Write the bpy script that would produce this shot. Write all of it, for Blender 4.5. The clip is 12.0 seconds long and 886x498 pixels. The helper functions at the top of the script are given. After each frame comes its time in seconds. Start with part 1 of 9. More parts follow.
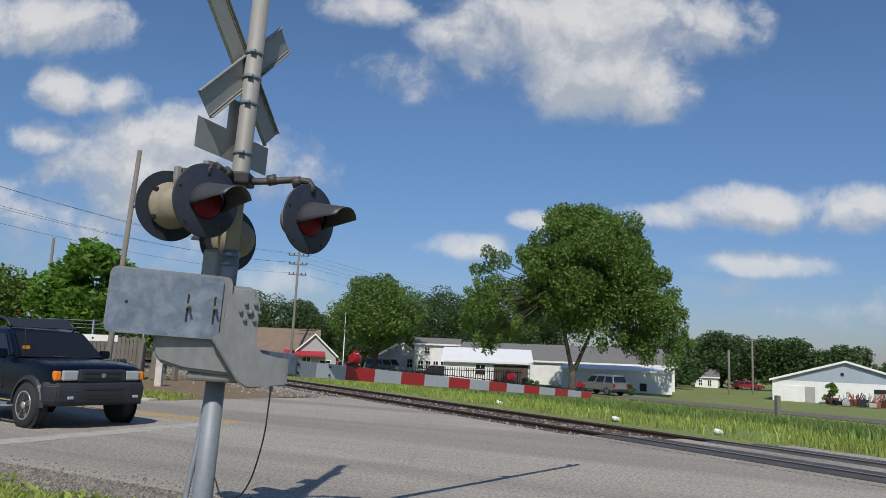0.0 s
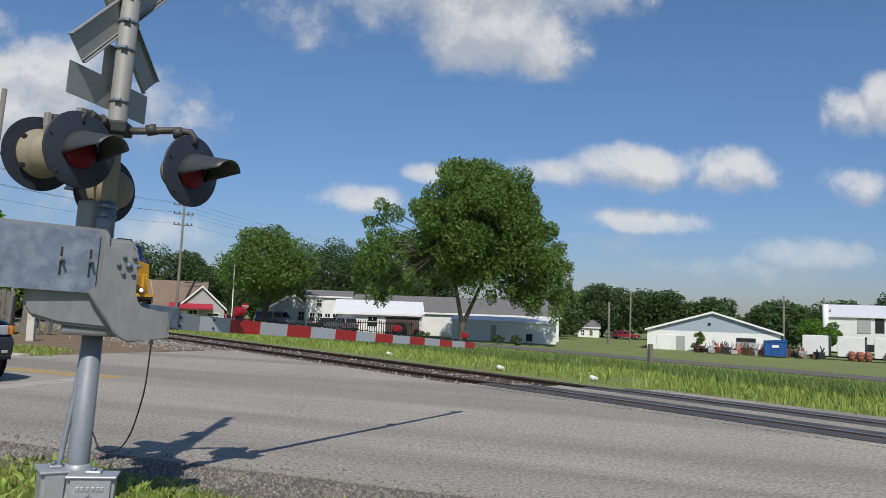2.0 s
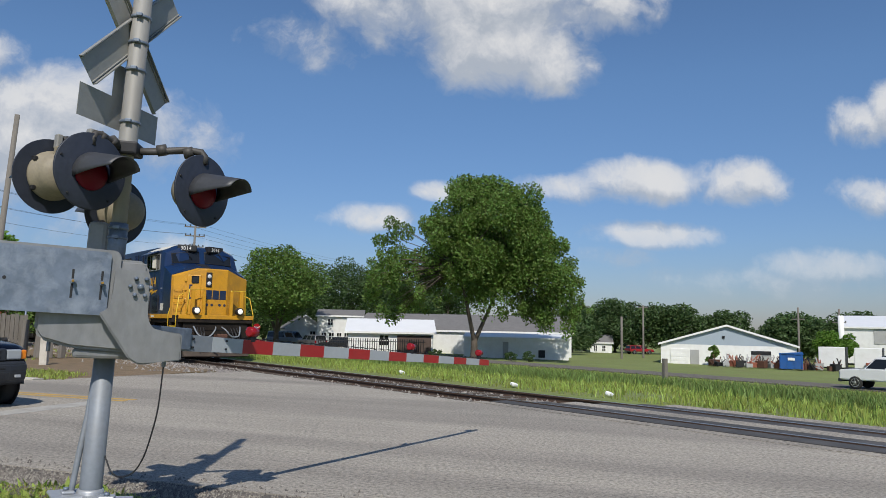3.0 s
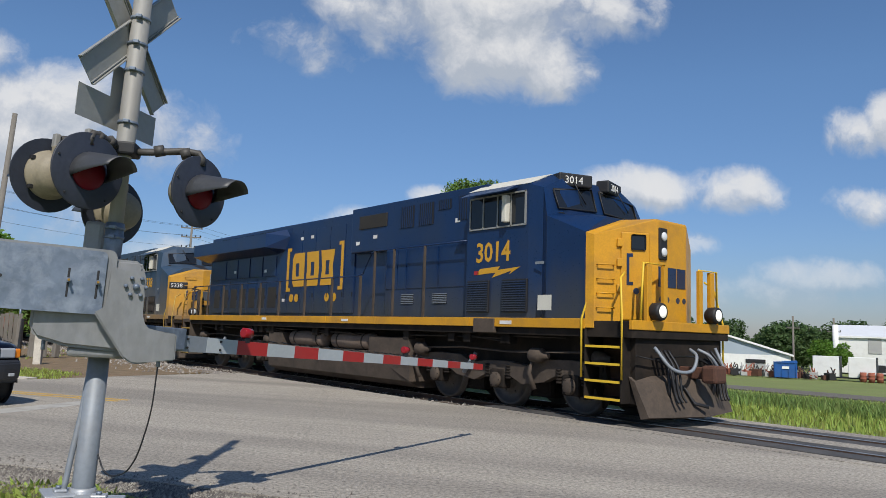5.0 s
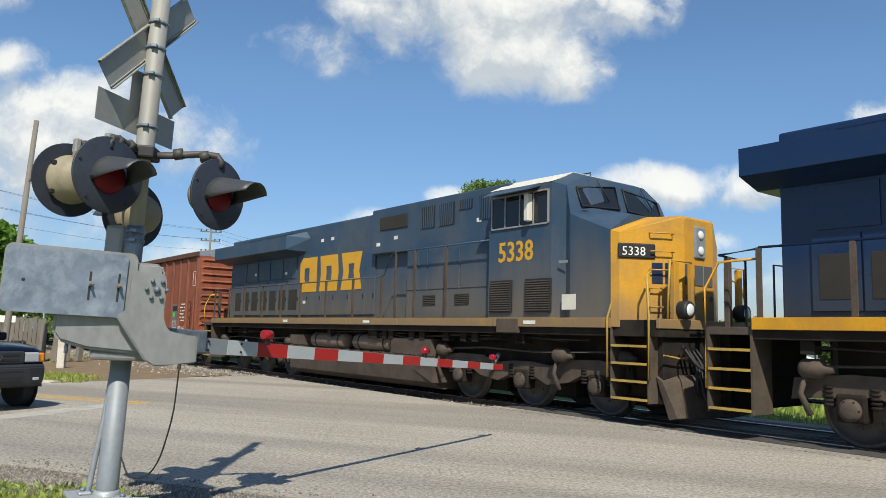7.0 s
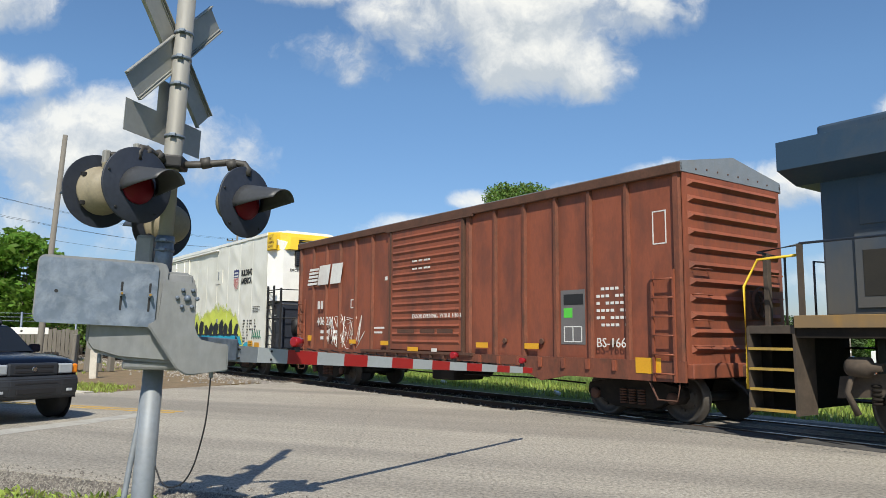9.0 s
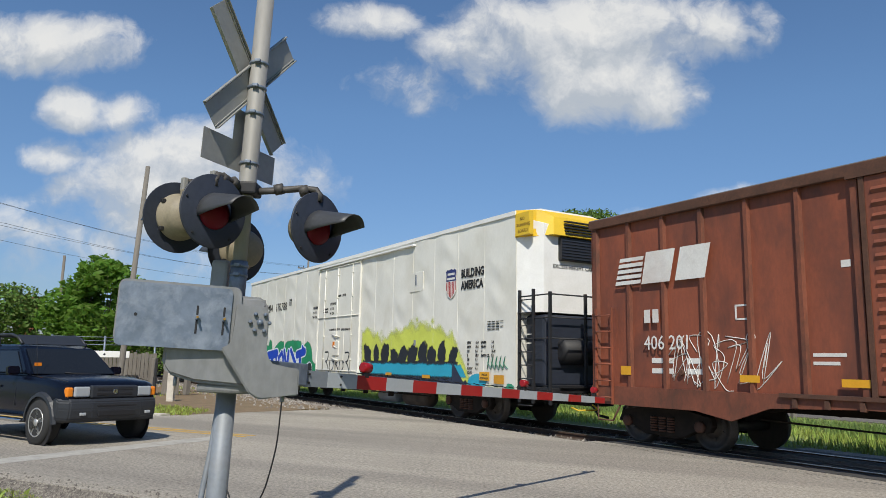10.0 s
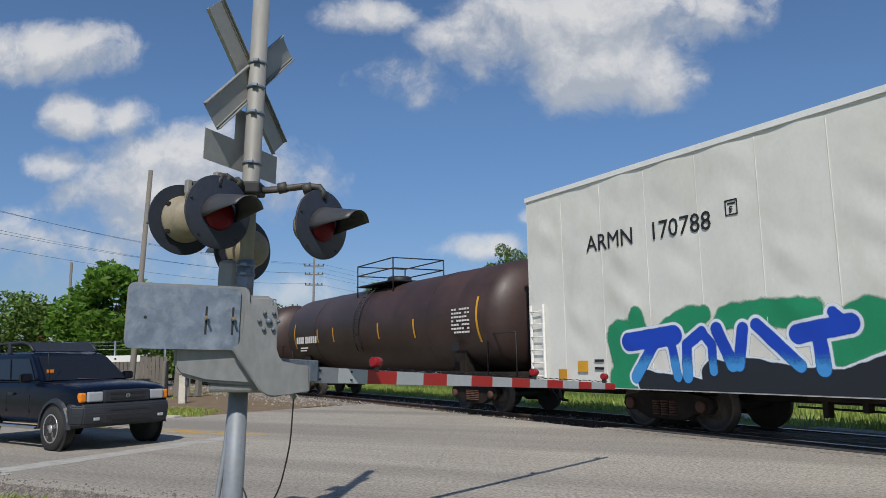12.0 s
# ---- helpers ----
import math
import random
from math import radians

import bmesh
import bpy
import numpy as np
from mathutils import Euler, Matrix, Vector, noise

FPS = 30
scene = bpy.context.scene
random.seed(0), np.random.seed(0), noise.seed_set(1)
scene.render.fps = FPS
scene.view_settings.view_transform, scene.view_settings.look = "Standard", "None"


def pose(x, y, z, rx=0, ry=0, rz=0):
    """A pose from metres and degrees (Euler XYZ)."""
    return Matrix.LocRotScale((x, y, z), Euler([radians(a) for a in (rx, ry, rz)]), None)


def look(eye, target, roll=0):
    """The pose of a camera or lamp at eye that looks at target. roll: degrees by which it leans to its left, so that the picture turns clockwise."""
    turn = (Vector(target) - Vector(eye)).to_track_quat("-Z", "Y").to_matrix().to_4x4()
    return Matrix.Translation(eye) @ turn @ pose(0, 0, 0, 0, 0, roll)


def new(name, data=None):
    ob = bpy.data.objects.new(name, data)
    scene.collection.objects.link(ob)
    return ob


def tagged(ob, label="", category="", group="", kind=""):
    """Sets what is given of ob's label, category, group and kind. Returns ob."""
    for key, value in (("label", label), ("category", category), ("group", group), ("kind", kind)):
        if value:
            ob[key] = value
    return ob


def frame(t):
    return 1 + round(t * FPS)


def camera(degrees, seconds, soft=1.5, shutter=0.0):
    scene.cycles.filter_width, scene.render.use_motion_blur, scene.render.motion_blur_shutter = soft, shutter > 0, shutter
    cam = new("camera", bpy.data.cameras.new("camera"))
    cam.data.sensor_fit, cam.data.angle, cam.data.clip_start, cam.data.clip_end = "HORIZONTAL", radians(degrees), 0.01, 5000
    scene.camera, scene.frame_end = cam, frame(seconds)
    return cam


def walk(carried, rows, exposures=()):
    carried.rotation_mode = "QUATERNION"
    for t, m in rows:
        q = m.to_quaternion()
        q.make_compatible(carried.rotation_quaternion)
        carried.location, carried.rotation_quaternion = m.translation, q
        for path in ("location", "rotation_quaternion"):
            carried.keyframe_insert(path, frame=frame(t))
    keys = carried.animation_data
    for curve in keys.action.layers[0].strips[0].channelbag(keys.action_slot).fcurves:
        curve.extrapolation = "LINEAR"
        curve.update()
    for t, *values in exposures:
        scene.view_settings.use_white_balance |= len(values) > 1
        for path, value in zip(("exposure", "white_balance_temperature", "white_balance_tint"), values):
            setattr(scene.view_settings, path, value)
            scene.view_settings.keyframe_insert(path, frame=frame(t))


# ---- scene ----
cam = camera(61.8, 12.0, soft=0.7)
PATH = [
    (0, (-0.048, 0.098, 1.481), (-0.066, 2.078, 1.762), 2.3),
    (0.5, (-0.009, -0.04, 1.478), (-0.002, 1.96, 1.5), 4.5),
    (1, (-0.008, -0.033, 1.478), (0.033, 1.966, 1.493), 5.3),
    (1.5, (0.012, 0.013, 1.496), (0.138, 2.008, 1.568), 3.8),
    (2, (0.009, -0.045, 1.488), (0.282, 1.929, 1.653), 2.1),
    (2.5, (-0.002, 0.011, 1.49), (0.263, 1.983, 1.691), 1.6),
    (3, (-0.008, 0.031, 1.484), (0.236, 2.004, 1.695), 1.2),
    (5, (0.0, -0.002, 1.477), (0.253, 1.969, 1.7), 1.9),
    (5.5, (0.008, -0.01, 1.48), (0.287, 1.958, 1.705), 1.5),
    (6, (-0.004, 0.003, 1.474), (0.264, 1.972, 1.7), 1.5),
    (6.5, (-0.005, 0.009, 1.475), (0.253, 1.98, 1.699), 1.6),
    (7, (-0.008, 0.027, 1.472), (0.198, 2.004, 1.696), 1.4),
    (9, (-0.036, 0.077, 1.468), (0.105, 2.058, 1.703), 0.4),
    (9.5, (-0.038, 0.087, 1.461), (-0.013, 2.067, 1.741), 0.8),
    (10, (-0.052, 0.143, 1.459), (-0.094, 2.119, 1.765), 1.1),
    (10.5, (-0.05, 0.128, 1.459), (-0.108, 2.104, 1.76), 1.0),
    (11, (-0.046, 0.11, 1.457), (-0.097, 2.087, 1.754), -0.1),
    (11.5, (-0.055, 0.129, 1.452), (-0.112, 2.106, 1.749), -0.5),
    (12, (-0.052, 0.13, 1.452), (-0.108, 2.109, 1.739), -1.0),
]
EXPOSURES = [(0.0, -0.30, 6500, 10), (3.0, -0.23, 6500, 10), (4.8, -0.18, 6500, 10), (5.5, -0.04, 6550, 9), (6.5, 0.20, 6850, 6), (8.0, 0.22, 6900, 5), (9.0, 0.19, 6800, 6), (9.5, 0.05, 6750, 7), (10.5, -0.15, 6600, 9), (12.0, -0.30, 6500, 10)]
walk(cam, [(t, look(eye, target, roll)) for t, eye, target, roll in PATH], EXPOSURES)

# ---- light ----
SUN = Vector((0.04, 0.94, -1.0)).normalized()          # the way the sunlight goes
sun_data = bpy.data.lights.new("sun", "SUN")
sun_data.energy, sun_data.angle, sun_data.color = 4.8, radians(0.6), (1.0, 0.95, 0.87)
sun = new("sun", sun_data)
sun.matrix_world = look(Vector((0, 0, 60)), Vector((0, 0, 60)) + SUN)


def math2(tree, op, a, b=None, c=None):
    n = tree.nodes.new("ShaderNodeMath")
    n.operation = op
    for i, v in enumerate((a, b, c)):
        if v is None:
            continue
        if isinstance(v, (int, float)):
            n.inputs[i].default_value = v
        else:
            tree.links.new(v, n.inputs[i])
    return n.outputs[0]


def mixc(tree, fac, a, b, blend="MIX"):
    n = tree.nodes.new("ShaderNodeMix")
    n.data_type, n.blend_type = "RGBA", blend
    for sock, v in ((n.inputs[0], fac), (n.inputs[6], a), (n.inputs[7], b)):
        if isinstance(v, (int, float)):
            sock.default_value = v
        elif isinstance(v, tuple):
            sock.default_value = (*v, 1)
        else:
            tree.links.new(v, sock)
    return n.outputs[2]


def ramp(tree, fac, *stops):
    n = tree.nodes.new("ShaderNodeValToRGB")
    tree.links.new(fac, n.inputs[0])
    els = n.color_ramp.elements
    while len(els) < len(stops):
        els.new(0.5)
    for e, (p, c) in zip(els, stops):
        e.position, e.color = p, (c, c, c, 1) if isinstance(c, (int, float)) else (*c, 1)
    return n.outputs[0]


def noise_tex(tree, vec, scale, detail=3.0, rough=0.55, distort=0.0):
    n = tree.nodes.new("ShaderNodeTexNoise")
    n.inputs["Scale"].default_value, n.inputs["Detail"].default_value = scale, detail
    n.inputs["Roughness"].default_value, n.inputs["Distortion"].default_value = rough, distort
    if vec is not None:
        tree.links.new(vec, n.inputs["Vector"])
    return n.outputs[0]


def make_world():
    """Blue summer sky with fair-weather cumulus."""
    world = bpy.data.worlds.new("sky")
    scene.world = world
    world.use_nodes = True
    tree = world.node_tree
    tree.nodes.clear()
    out = tree.nodes.new("ShaderNodeOutputWorld")
    bg = tree.nodes.new("ShaderNodeBackground")
    tree.links.new(bg.outputs[0], out.inputs[0])
    sky = tree.nodes.new("ShaderNodeTexSky")
    sky.sky_type, sky.sun_disc = "NISHITA", False
    sky.sun_elevation = math.asin(-SUN.z)
    sky.sun_rotation = math.atan2(-SUN.x, -SUN.y)
    sky.air_density, sky.dust_density, sky.ozone_density, sky.altitude = 1.0, 0.5, 3.0, 200
    skyc = tree.nodes.new("ShaderNodeHueSaturation")
    skyc.inputs["Saturation"].default_value, skyc.inputs["Value"].default_value = 1.04, 1.30
    tree.links.new(sky.outputs[0], skyc.inputs["Color"])
    tc = tree.nodes.new("ShaderNodeTexCoord")
    sep = tree.nodes.new("ShaderNodeSeparateXYZ")
    tree.links.new(tc.outputs["Generated"], sep.inputs[0])
    yy = math2(tree, "MAXIMUM", math2(tree, "ABSOLUTE", sep.outputs[1]), 0.05)
    u = math2(tree, "DIVIDE", sep.outputs[0], yy)
    v = math2(tree, "DIVIDE", sep.outputs[2], yy)

    def field(dv):
        """Cloud thickness, looked up a little higher by dv."""
        v2 = math2(tree, "ADD", v, dv)
        comb = tree.nodes.new("ShaderNodeCombineXYZ")
        tree.links.new(u, comb.inputs[0])
        tree.links.new(v2, comb.inputs[1])
        total = None
        for cu, cv, ru, rv, h in CLOUDS:
            du = math2(tree, "DIVIDE", math2(tree, "SUBTRACT", u, cu), ru)
            dw = math2(tree, "DIVIDE", math2(tree, "SUBTRACT", v2, cv), rv)
            r2 = math2(tree, "ADD", math2(tree, "MULTIPLY", du, du), math2(tree, "MULTIPLY", dw, dw))
            b = math2(tree, "MULTIPLY", math2(tree, "SUBTRACT", 1.0, r2), h)
            total = b if total is None else math2(tree, "SMOOTH_MAX", total, b, 0.25)
        total = math2(tree, "MAXIMUM", total, -1.2)
        warp = tree.nodes.new("ShaderNodeVectorMath")
        warp.operation = "MULTIPLY_ADD"
        wn = tree.nodes.new("ShaderNodeTexNoise")
        wn.inputs["Scale"].default_value, wn.inputs["Detail"].default_value = 11.0, 4.0
        tree.links.new(comb.outputs[0], wn.inputs["Vector"])
        tree.links.new(wn.outputs["Color"], warp.inputs[0])
        warp.inputs[1].default_value = (0.075, 0.075, 0.075)
        tree.links.new(comb.outputs[0], warp.inputs[2])
        n1 = noise_tex(tree, warp.outputs[0], 13.0, 10.0, 0.62)
        n2 = noise_tex(tree, warp.outputs[0], 5.0, 3.0, 0.5)
        nn = math2(tree, "ADD", math2(tree, "MULTIPLY", math2(tree, "SUBTRACT", n1, 0.5), 2.7),
                   math2(tree, "MULTIPLY", math2(tree, "SUBTRACT", n2, 0.5), 1.6))
        return math2(tree, "ADD", total, nn)

    d0, d1 = field(0.0), field(0.035)
    cover = ramp(tree, math2(tree, "MULTIPLY_ADD", d0, 0.5, 0.12), (0.0, 0.0), (0.16, 0.16), (0.32, 0.55), (0.55, 0.92), (0.8, 1.0))
    lit = math2(tree, "SUBTRACT", d0, math2(tree, "MULTIPLY", d1, 0.75))
    shade = ramp(tree, lit, (0.0, (6.3, 6.8, 7.5)), (0.35, (7.9, 8.2, 8.7)), (0.85, (10.2, 10.2, 10.2)))
    up = ramp(tree, sep.outputs[2], (0.0, 0.0), (0.05, 0.35), (0.14, 1.0))
    fac = math2(tree, "MULTIPLY", math2(tree, "MULTIPLY", cover, up), 0.93)
    haze = ramp(tree, sep.outputs[2], (0.0, (0.56, 0.57, 0.72)), (0.12, (0.68, 0.77, 0.94)), (0.32, (0.87, 1.0, 1.12)))
    blue = mixc(tree, 1.0, skyc.outputs[0], haze, "MULTIPLY")
    tree.links.new(mixc(tree, fac, blue, shade), bg.inputs["Color"])
    bg.inputs["Strength"].default_value = 0.085


# middles and half-widths of the cloud banks, as slopes across and up
CLOUDS = [
    (0.16, 0.458, 0.20, 0.085, 1.25), (0.20, 0.395, 0.14, 0.07, 1.3), (0.04, 0.445, 0.10, 0.06, 0.9), (0.273, 0.37, 0.075, 0.042, 1.1), (0.30, 0.472, 0.12, 0.05, 0.9), (-0.074, 0.386, 0.07, 0.035, 0.5), (-0.127, 0.486, 0.07, 0.025, 0.65), (0.43, 0.48, 0.025, 0.04, 0.6),
    (-0.59, 0.446, 0.13, 0.052, 1.1), (-0.547, 0.351, 0.055, 0.032, 0.7), (-0.475, 0.346, 0.055, 0.027, 0.6),
    (-0.374, 0.285, 0.11, 0.055, 1.0), (-0.578, 0.276, 0.045, 0.026, 0.8), (-0.549, 0.224, 0.05, 0.03, 0.9), (-0.573, 0.164, 0.10, 0.05, 0.7), (-0.439, 0.225, 0.13, 0.07, 0.9), (-0.252, 0.245, 0.08, 0.055, 0.6), (-0.50, 0.135, 0.14, 0.04, 0.5), (-0.225, 0.084, 0.07, 0.028, 0.5),
    (0.018, 0.148, 0.06, 0.018, 0.6), (0.122, 0.187, 0.035, 0.014, 0.6), (0.296, 0.198, 0.07, 0.024, 0.9), (0.42, 0.214, 0.11, 0.036, 1.1), (0.55, 0.22, 0.08, 0.036, 1.0), (0.418, 0.136, 0.11, 0.021, 0.9), (0.357, 0.103, 0.07, 0.018, 0.6),
    (0.746, 0.315, 0.05, 0.04, 1.0), (0.81, 0.34, 0.05, 0.05, 1.0), (0.763, 0.208, 0.06, 0.033, 0.9), (0.70, 0.10, 0.10, 0.026, 0.8), (0.50, 0.075, 0.12, 0.016, 0.3), (0.62, 0.06, 0.16, 0.02, 0.3),
]
make_world()


# ---- materials ----
def mat(name, color, rough=0.6, metal=0.0, var=0.18, scale=3.0, fine=40.0, bump=0.15, dirt=None, dirt_amt=0.35, dirt_scale=1.2, spec=0.5,
        dist=0.004, streak=1.0, per_island=0.0, emit=0.0, grime=None):
    """A worn surface: two scales of tone, a dirt colour in patches, fine relief."""
    m = bpy.data.materials.new(name)
    m.use_nodes = True
    tree = m.node_tree
    b = tree.nodes["Principled BSDF"]
    tc = tree.nodes.new("ShaderNodeTexCoord")
    mp = tree.nodes.new("ShaderNodeMapping")
    mp.inputs["Scale"].default_value = (1, 1, streak)
    tree.links.new(tc.outputs["Object"], mp.inputs[0])
    vec = mp.outputs[0]
    big = noise_tex(tree, vec, scale, 4.0)
    small = noise_tex(tree, vec, fine, 3.0, 0.6)
    lo, hi = tuple(c * (1 - var) for c in color), tuple(min(1, c * (1 + var)) for c in color)
    c = mixc(tree, ramp(tree, big, (0.3, 0.0), (0.7, 1.0)), lo, hi)
    c = mixc(tree, 0.55, c, mixc(tree, ramp(tree, small, (0.3, 0.0), (0.7, 1.0)), lo, hi))
    if per_island:
        geo = tree.nodes.new("ShaderNodeNewGeometry")
        f = math2(tree, "MULTIPLY", math2(tree, "SUBTRACT", geo.outputs["Random Per Island"], 0.5), 2 * per_island)
        hsv = tree.nodes.new("ShaderNodeHueSaturation")
        tree.links.new(math2(tree, "ADD", f, 1.0), hsv.inputs["Value"])
        tree.links.new(math2(tree, "ADD", math2(tree, "MULTIPLY", f, 0.05), 0.5), hsv.inputs["Hue"])
        tree.links.new(c, hsv.inputs["Color"])
        c = hsv.outputs[0]
    if dirt:
        patch = ramp(tree, noise_tex(tree, vec, dirt_scale, 6.0, 0.65, 0.3), (0.45, 0.0), (0.75, dirt_amt))
        c = mixc(tree, patch, c, dirt)
    if grime:
        # road dust thrown up from the track: colour, height where it is thickest, height where it ends
        gc, g0, g1, amt = grime
        sep = tree.nodes.new("ShaderNodeSeparateXYZ")
        tree.links.new(tc.outputs["Object"], sep.inputs[0])
        run = tree.nodes.new("ShaderNodeMapping")
        run.inputs["Scale"].default_value = (2.2, 2.2, 0.35)
        tree.links.new(tc.outputs["Object"], run.inputs[0])
        edge = math2(tree, "ADD", sep.outputs[2], math2(tree, "MULTIPLY", math2(tree, "SUBTRACT", noise_tex(tree, run.outputs[0], 1.0, 5.0, 0.6), 0.5), (g1 - g0) * 1.3))
        fall = tree.nodes.new("ShaderNodeMapRange")
        for k, v in enumerate((g0, g1, amt, 0.0)):
            fall.inputs[k + 1].default_value = v
        tree.links.new(edge, fall.inputs[0])
        c = mixc(tree, fall.outputs[0], c, gc)
    tree.links.new(c, b.inputs["Base Color"])
    tree.links.new(math2(tree, "ADD", math2(tree, "MULTIPLY", math2(tree, "SUBTRACT", small, 0.5), 0.25), rough), b.inputs["Roughness"])
    b.inputs["Metallic"].default_value = metal
    b.inputs["Specular IOR Level"].default_value = spec
    if bump:
        bn = tree.nodes.new("ShaderNodeBump")
        bn.inputs["Strength"].default_value, bn.inputs["Distance"].default_value = bump, dist
        tree.links.new(small, bn.inputs["Height"])
        tree.links.new(bn.outputs[0], b.inputs["Normal"])
    if emit:
        b.inputs["Emission Color"].default_value = (*color, 1)
        b.inputs["Emission Strength"].default_value = emit
    return m


def leaf_mat(name, color, trans=0.35, var=0.35):
    m = mat(name, color, 0.55, var=0.25, scale=0.35, fine=2.0, bump=0, per_island=var, spec=0.3)
    tree = m.node_tree
    b = tree.nodes["Principled BSDF"]
    t = tree.nodes.new("ShaderNodeBsdfTranslucent")
    tree.links.new(b.inputs["Base Color"].links[0].from_socket, t.inputs[0])
    mix = tree.nodes.new("ShaderNodeMixShader")
    mix.inputs[0].default_value = trans
    tree.links.new(b.outputs[0], mix.inputs[1])
    tree.links.new(t.outputs[0], mix.inputs[2])
    tree.links.new(mix.outputs[0], tree.nodes["Material Output"].inputs[0])
    return m


def glass_mat(name, color, rough=0.03):
    m = bpy.data.materials.new(name)
    m.use_nodes = True
    b = m.node_tree.nodes["Principled BSDF"]
    b.inputs["Base Color"].default_value, b.inputs["Roughness"].default_value = (*color, 1), rough
    b.inputs["Specular IOR Level"].default_value = 0.45
    b.inputs["Coat Weight"].default_value = 0.0
    return m


def asphalt_mat():
    m = mat("worn_asphalt", (0.35, 0.317, 0.266), 0.9, var=0.14, scale=0.5, fine=45, bump=1.0, dist=0.012)
    tree = m.node_tree
    b = tree.nodes["Principled BSDF"]
    c = b.inputs["Base Color"].links[0].from_socket
    tc = tree.nodes.new("ShaderNodeTexCoord")
    mp = tree.nodes.new("ShaderNodeMapping")
    mp.inputs["Rotation"].default_value = (0, 0, math.atan2(0.445, 0.895))
    tree.links.new(tc.outputs["Object"], mp.inputs[0])
    long_ = tree.nodes.new("ShaderNodeMapping")
    long_.inputs["Scale"].default_value = (0.035, 0.55, 1)
    tree.links.new(mp.outputs[0], long_.inputs[0])
    bands = ramp(tree, noise_tex(tree, long_.outputs[0], 1.0, 4.0, 0.5, 0.2), (0.40, 0.0), (0.62, 0.75))
    c = mixc(tree, bands, c, (0.215, 0.195, 0.168))
    streak = tree.nodes.new("ShaderNodeMapping")
    streak.inputs["Scale"].default_value = (0.25, 6.0, 1)
    tree.links.new(mp.outputs[0], streak.inputs[0])
    c = mixc(tree, ramp(tree, noise_tex(tree, streak.outputs[0], 1.0, 5.0, 0.6), (0.45, 0.0), (0.75, 0.35)), c, (0.18, 0.163, 0.143))
    grain = noise_tex(tree, tc.outputs["Object"], 24.0, 4.0, 0.75)
    c = mixc(tree, 0.75, c, ramp(tree, grain, (0.32, 0.22), (0.5, 1.0), (0.68, 1.65)), "MULTIPLY")
    vor = tree.nodes.new("ShaderNodeTexVoronoi")
    vor.feature = "DISTANCE_TO_EDGE"
    vor.inputs["Scale"].default_value = 0.22
    tree.links.new(mixc(tree, 0.25, tc.outputs["Object"], noise_vec(tree, tc.outputs["Object"], 1.2)), vor.inputs["Vector"])
    crack = ramp(tree, vor.outputs["Distance"], (0.0, 0.18), (0.004, 0.0))
    c = mixc(tree, crack, c, (0.07, 0.065, 0.06))
    tree.links.new(c, b.inputs["Base Color"])
    return m


def noise_vec(tree, vec, scale):
    n = tree.nodes.new("ShaderNodeTexNoise")
    n.inputs["Scale"].default_value = scale
    tree.links.new(vec, n.inputs["Vector"])
    return n.outputs["Color"]


ASPHALT = asphalt_mat()
GRAVEL = mat("crushed_gravel", (0.155, 0.138, 0.118), 0.95, var=0.5, scale=4, fine=60, bump=1.0, dist=0.03, dirt=(0.09, 0.08, 0.07), dirt_amt=0.8, dirt_scale=14)
BALLAST = mat("ballast_stone", (0.34, 0.31, 0.28), 0.95, var=0.45, scale=3, fine=26, bump=1.0, dist=0.05, dirt=(0.12, 0.10, 0.08), dirt_amt=0.8, dirt_scale=5, per_island=0.35)
SOIL = mat("grass_soil", (0.165, 0.205, 0.055), 0.95, var=0.3, scale=0.25, fine=9, bump=0.6, dist=0.05, dirt=(0.19, 0.16, 0.07), dirt_amt=0.55, dirt_scale=0.6)
BAREDIRT = mat("bare_dirt", (0.195, 0.135, 0.08), 0.95, var=0.45, scale=2, fine=30, bump=0.7, dist=0.02, dirt=(0.10, 0.09, 0.04), dirt_amt=0.7, dirt_scale=3)
CONCRETE = mat("pale_concrete", (0.55, 0.51, 0.44), 0.9, var=0.25, scale=1, fine=40, bump=0.4, dirt=(0.22, 0.18, 0.14), dirt_amt=0.8, dirt_scale=2.5)
GRASS = leaf_mat("grass_blade", (0.34, 0.40, 0.095), 0.45, 0.45)
TALLGRASS = leaf_mat("tall_grass_blade", (0.22, 0.30, 0.085), 0.5, 0.3)
DRYGRASS = leaf_mat("dry_grass_blade", (0.26, 0.17, 0.075), 0.2, 0.5)
WEED = leaf_mat("weed_leaf", (0.31, 0.39, 0.085), 0.35, 0.35)
LEAF = leaf_mat("tree_leaf", (0.135, 0.215, 0.046), 0.40, 0.45)
LEAF_DARK = leaf_mat("dark_tree_leaf", (0.078, 0.130, 0.044), 0.35, 0.28)
LEAF_BRIGHT = leaf_mat("bright_tree_leaf", (0.13, 0.245, 0.034), 0.45, 0.25)
BARK = mat("tree_bark", (0.085, 0.068, 0.052), 0.95, var=0.4, scale=4, fine=30, bump=0.8, dist=0.03, streak=0.3)
RAIL_SIDE = mat("rusty_rail_steel", (0.085, 0.052, 0.036), 0.8, 0.3, var=0.3, bump=0.3)
RAIL_TOP = mat("polished_rail_head", (0.42, 0.40, 0.38), 0.3, 0.9, var=0.1)
TIE = mat("creosoted_tie", (0.075, 0.058, 0.045), 0.95, var=0.4, scale=2, fine=30, bump=0.7, dist=0.01, dirt=(0.16, 0.14, 0.12), dirt_amt=0.6)
RUBBER = mat("crossing_rubber", (0.055, 0.053, 0.052), 0.8, var=0.3, bump=0.4, dirt=(0.14, 0.13, 0.12), dirt_amt=0.5, dirt_scale=2)
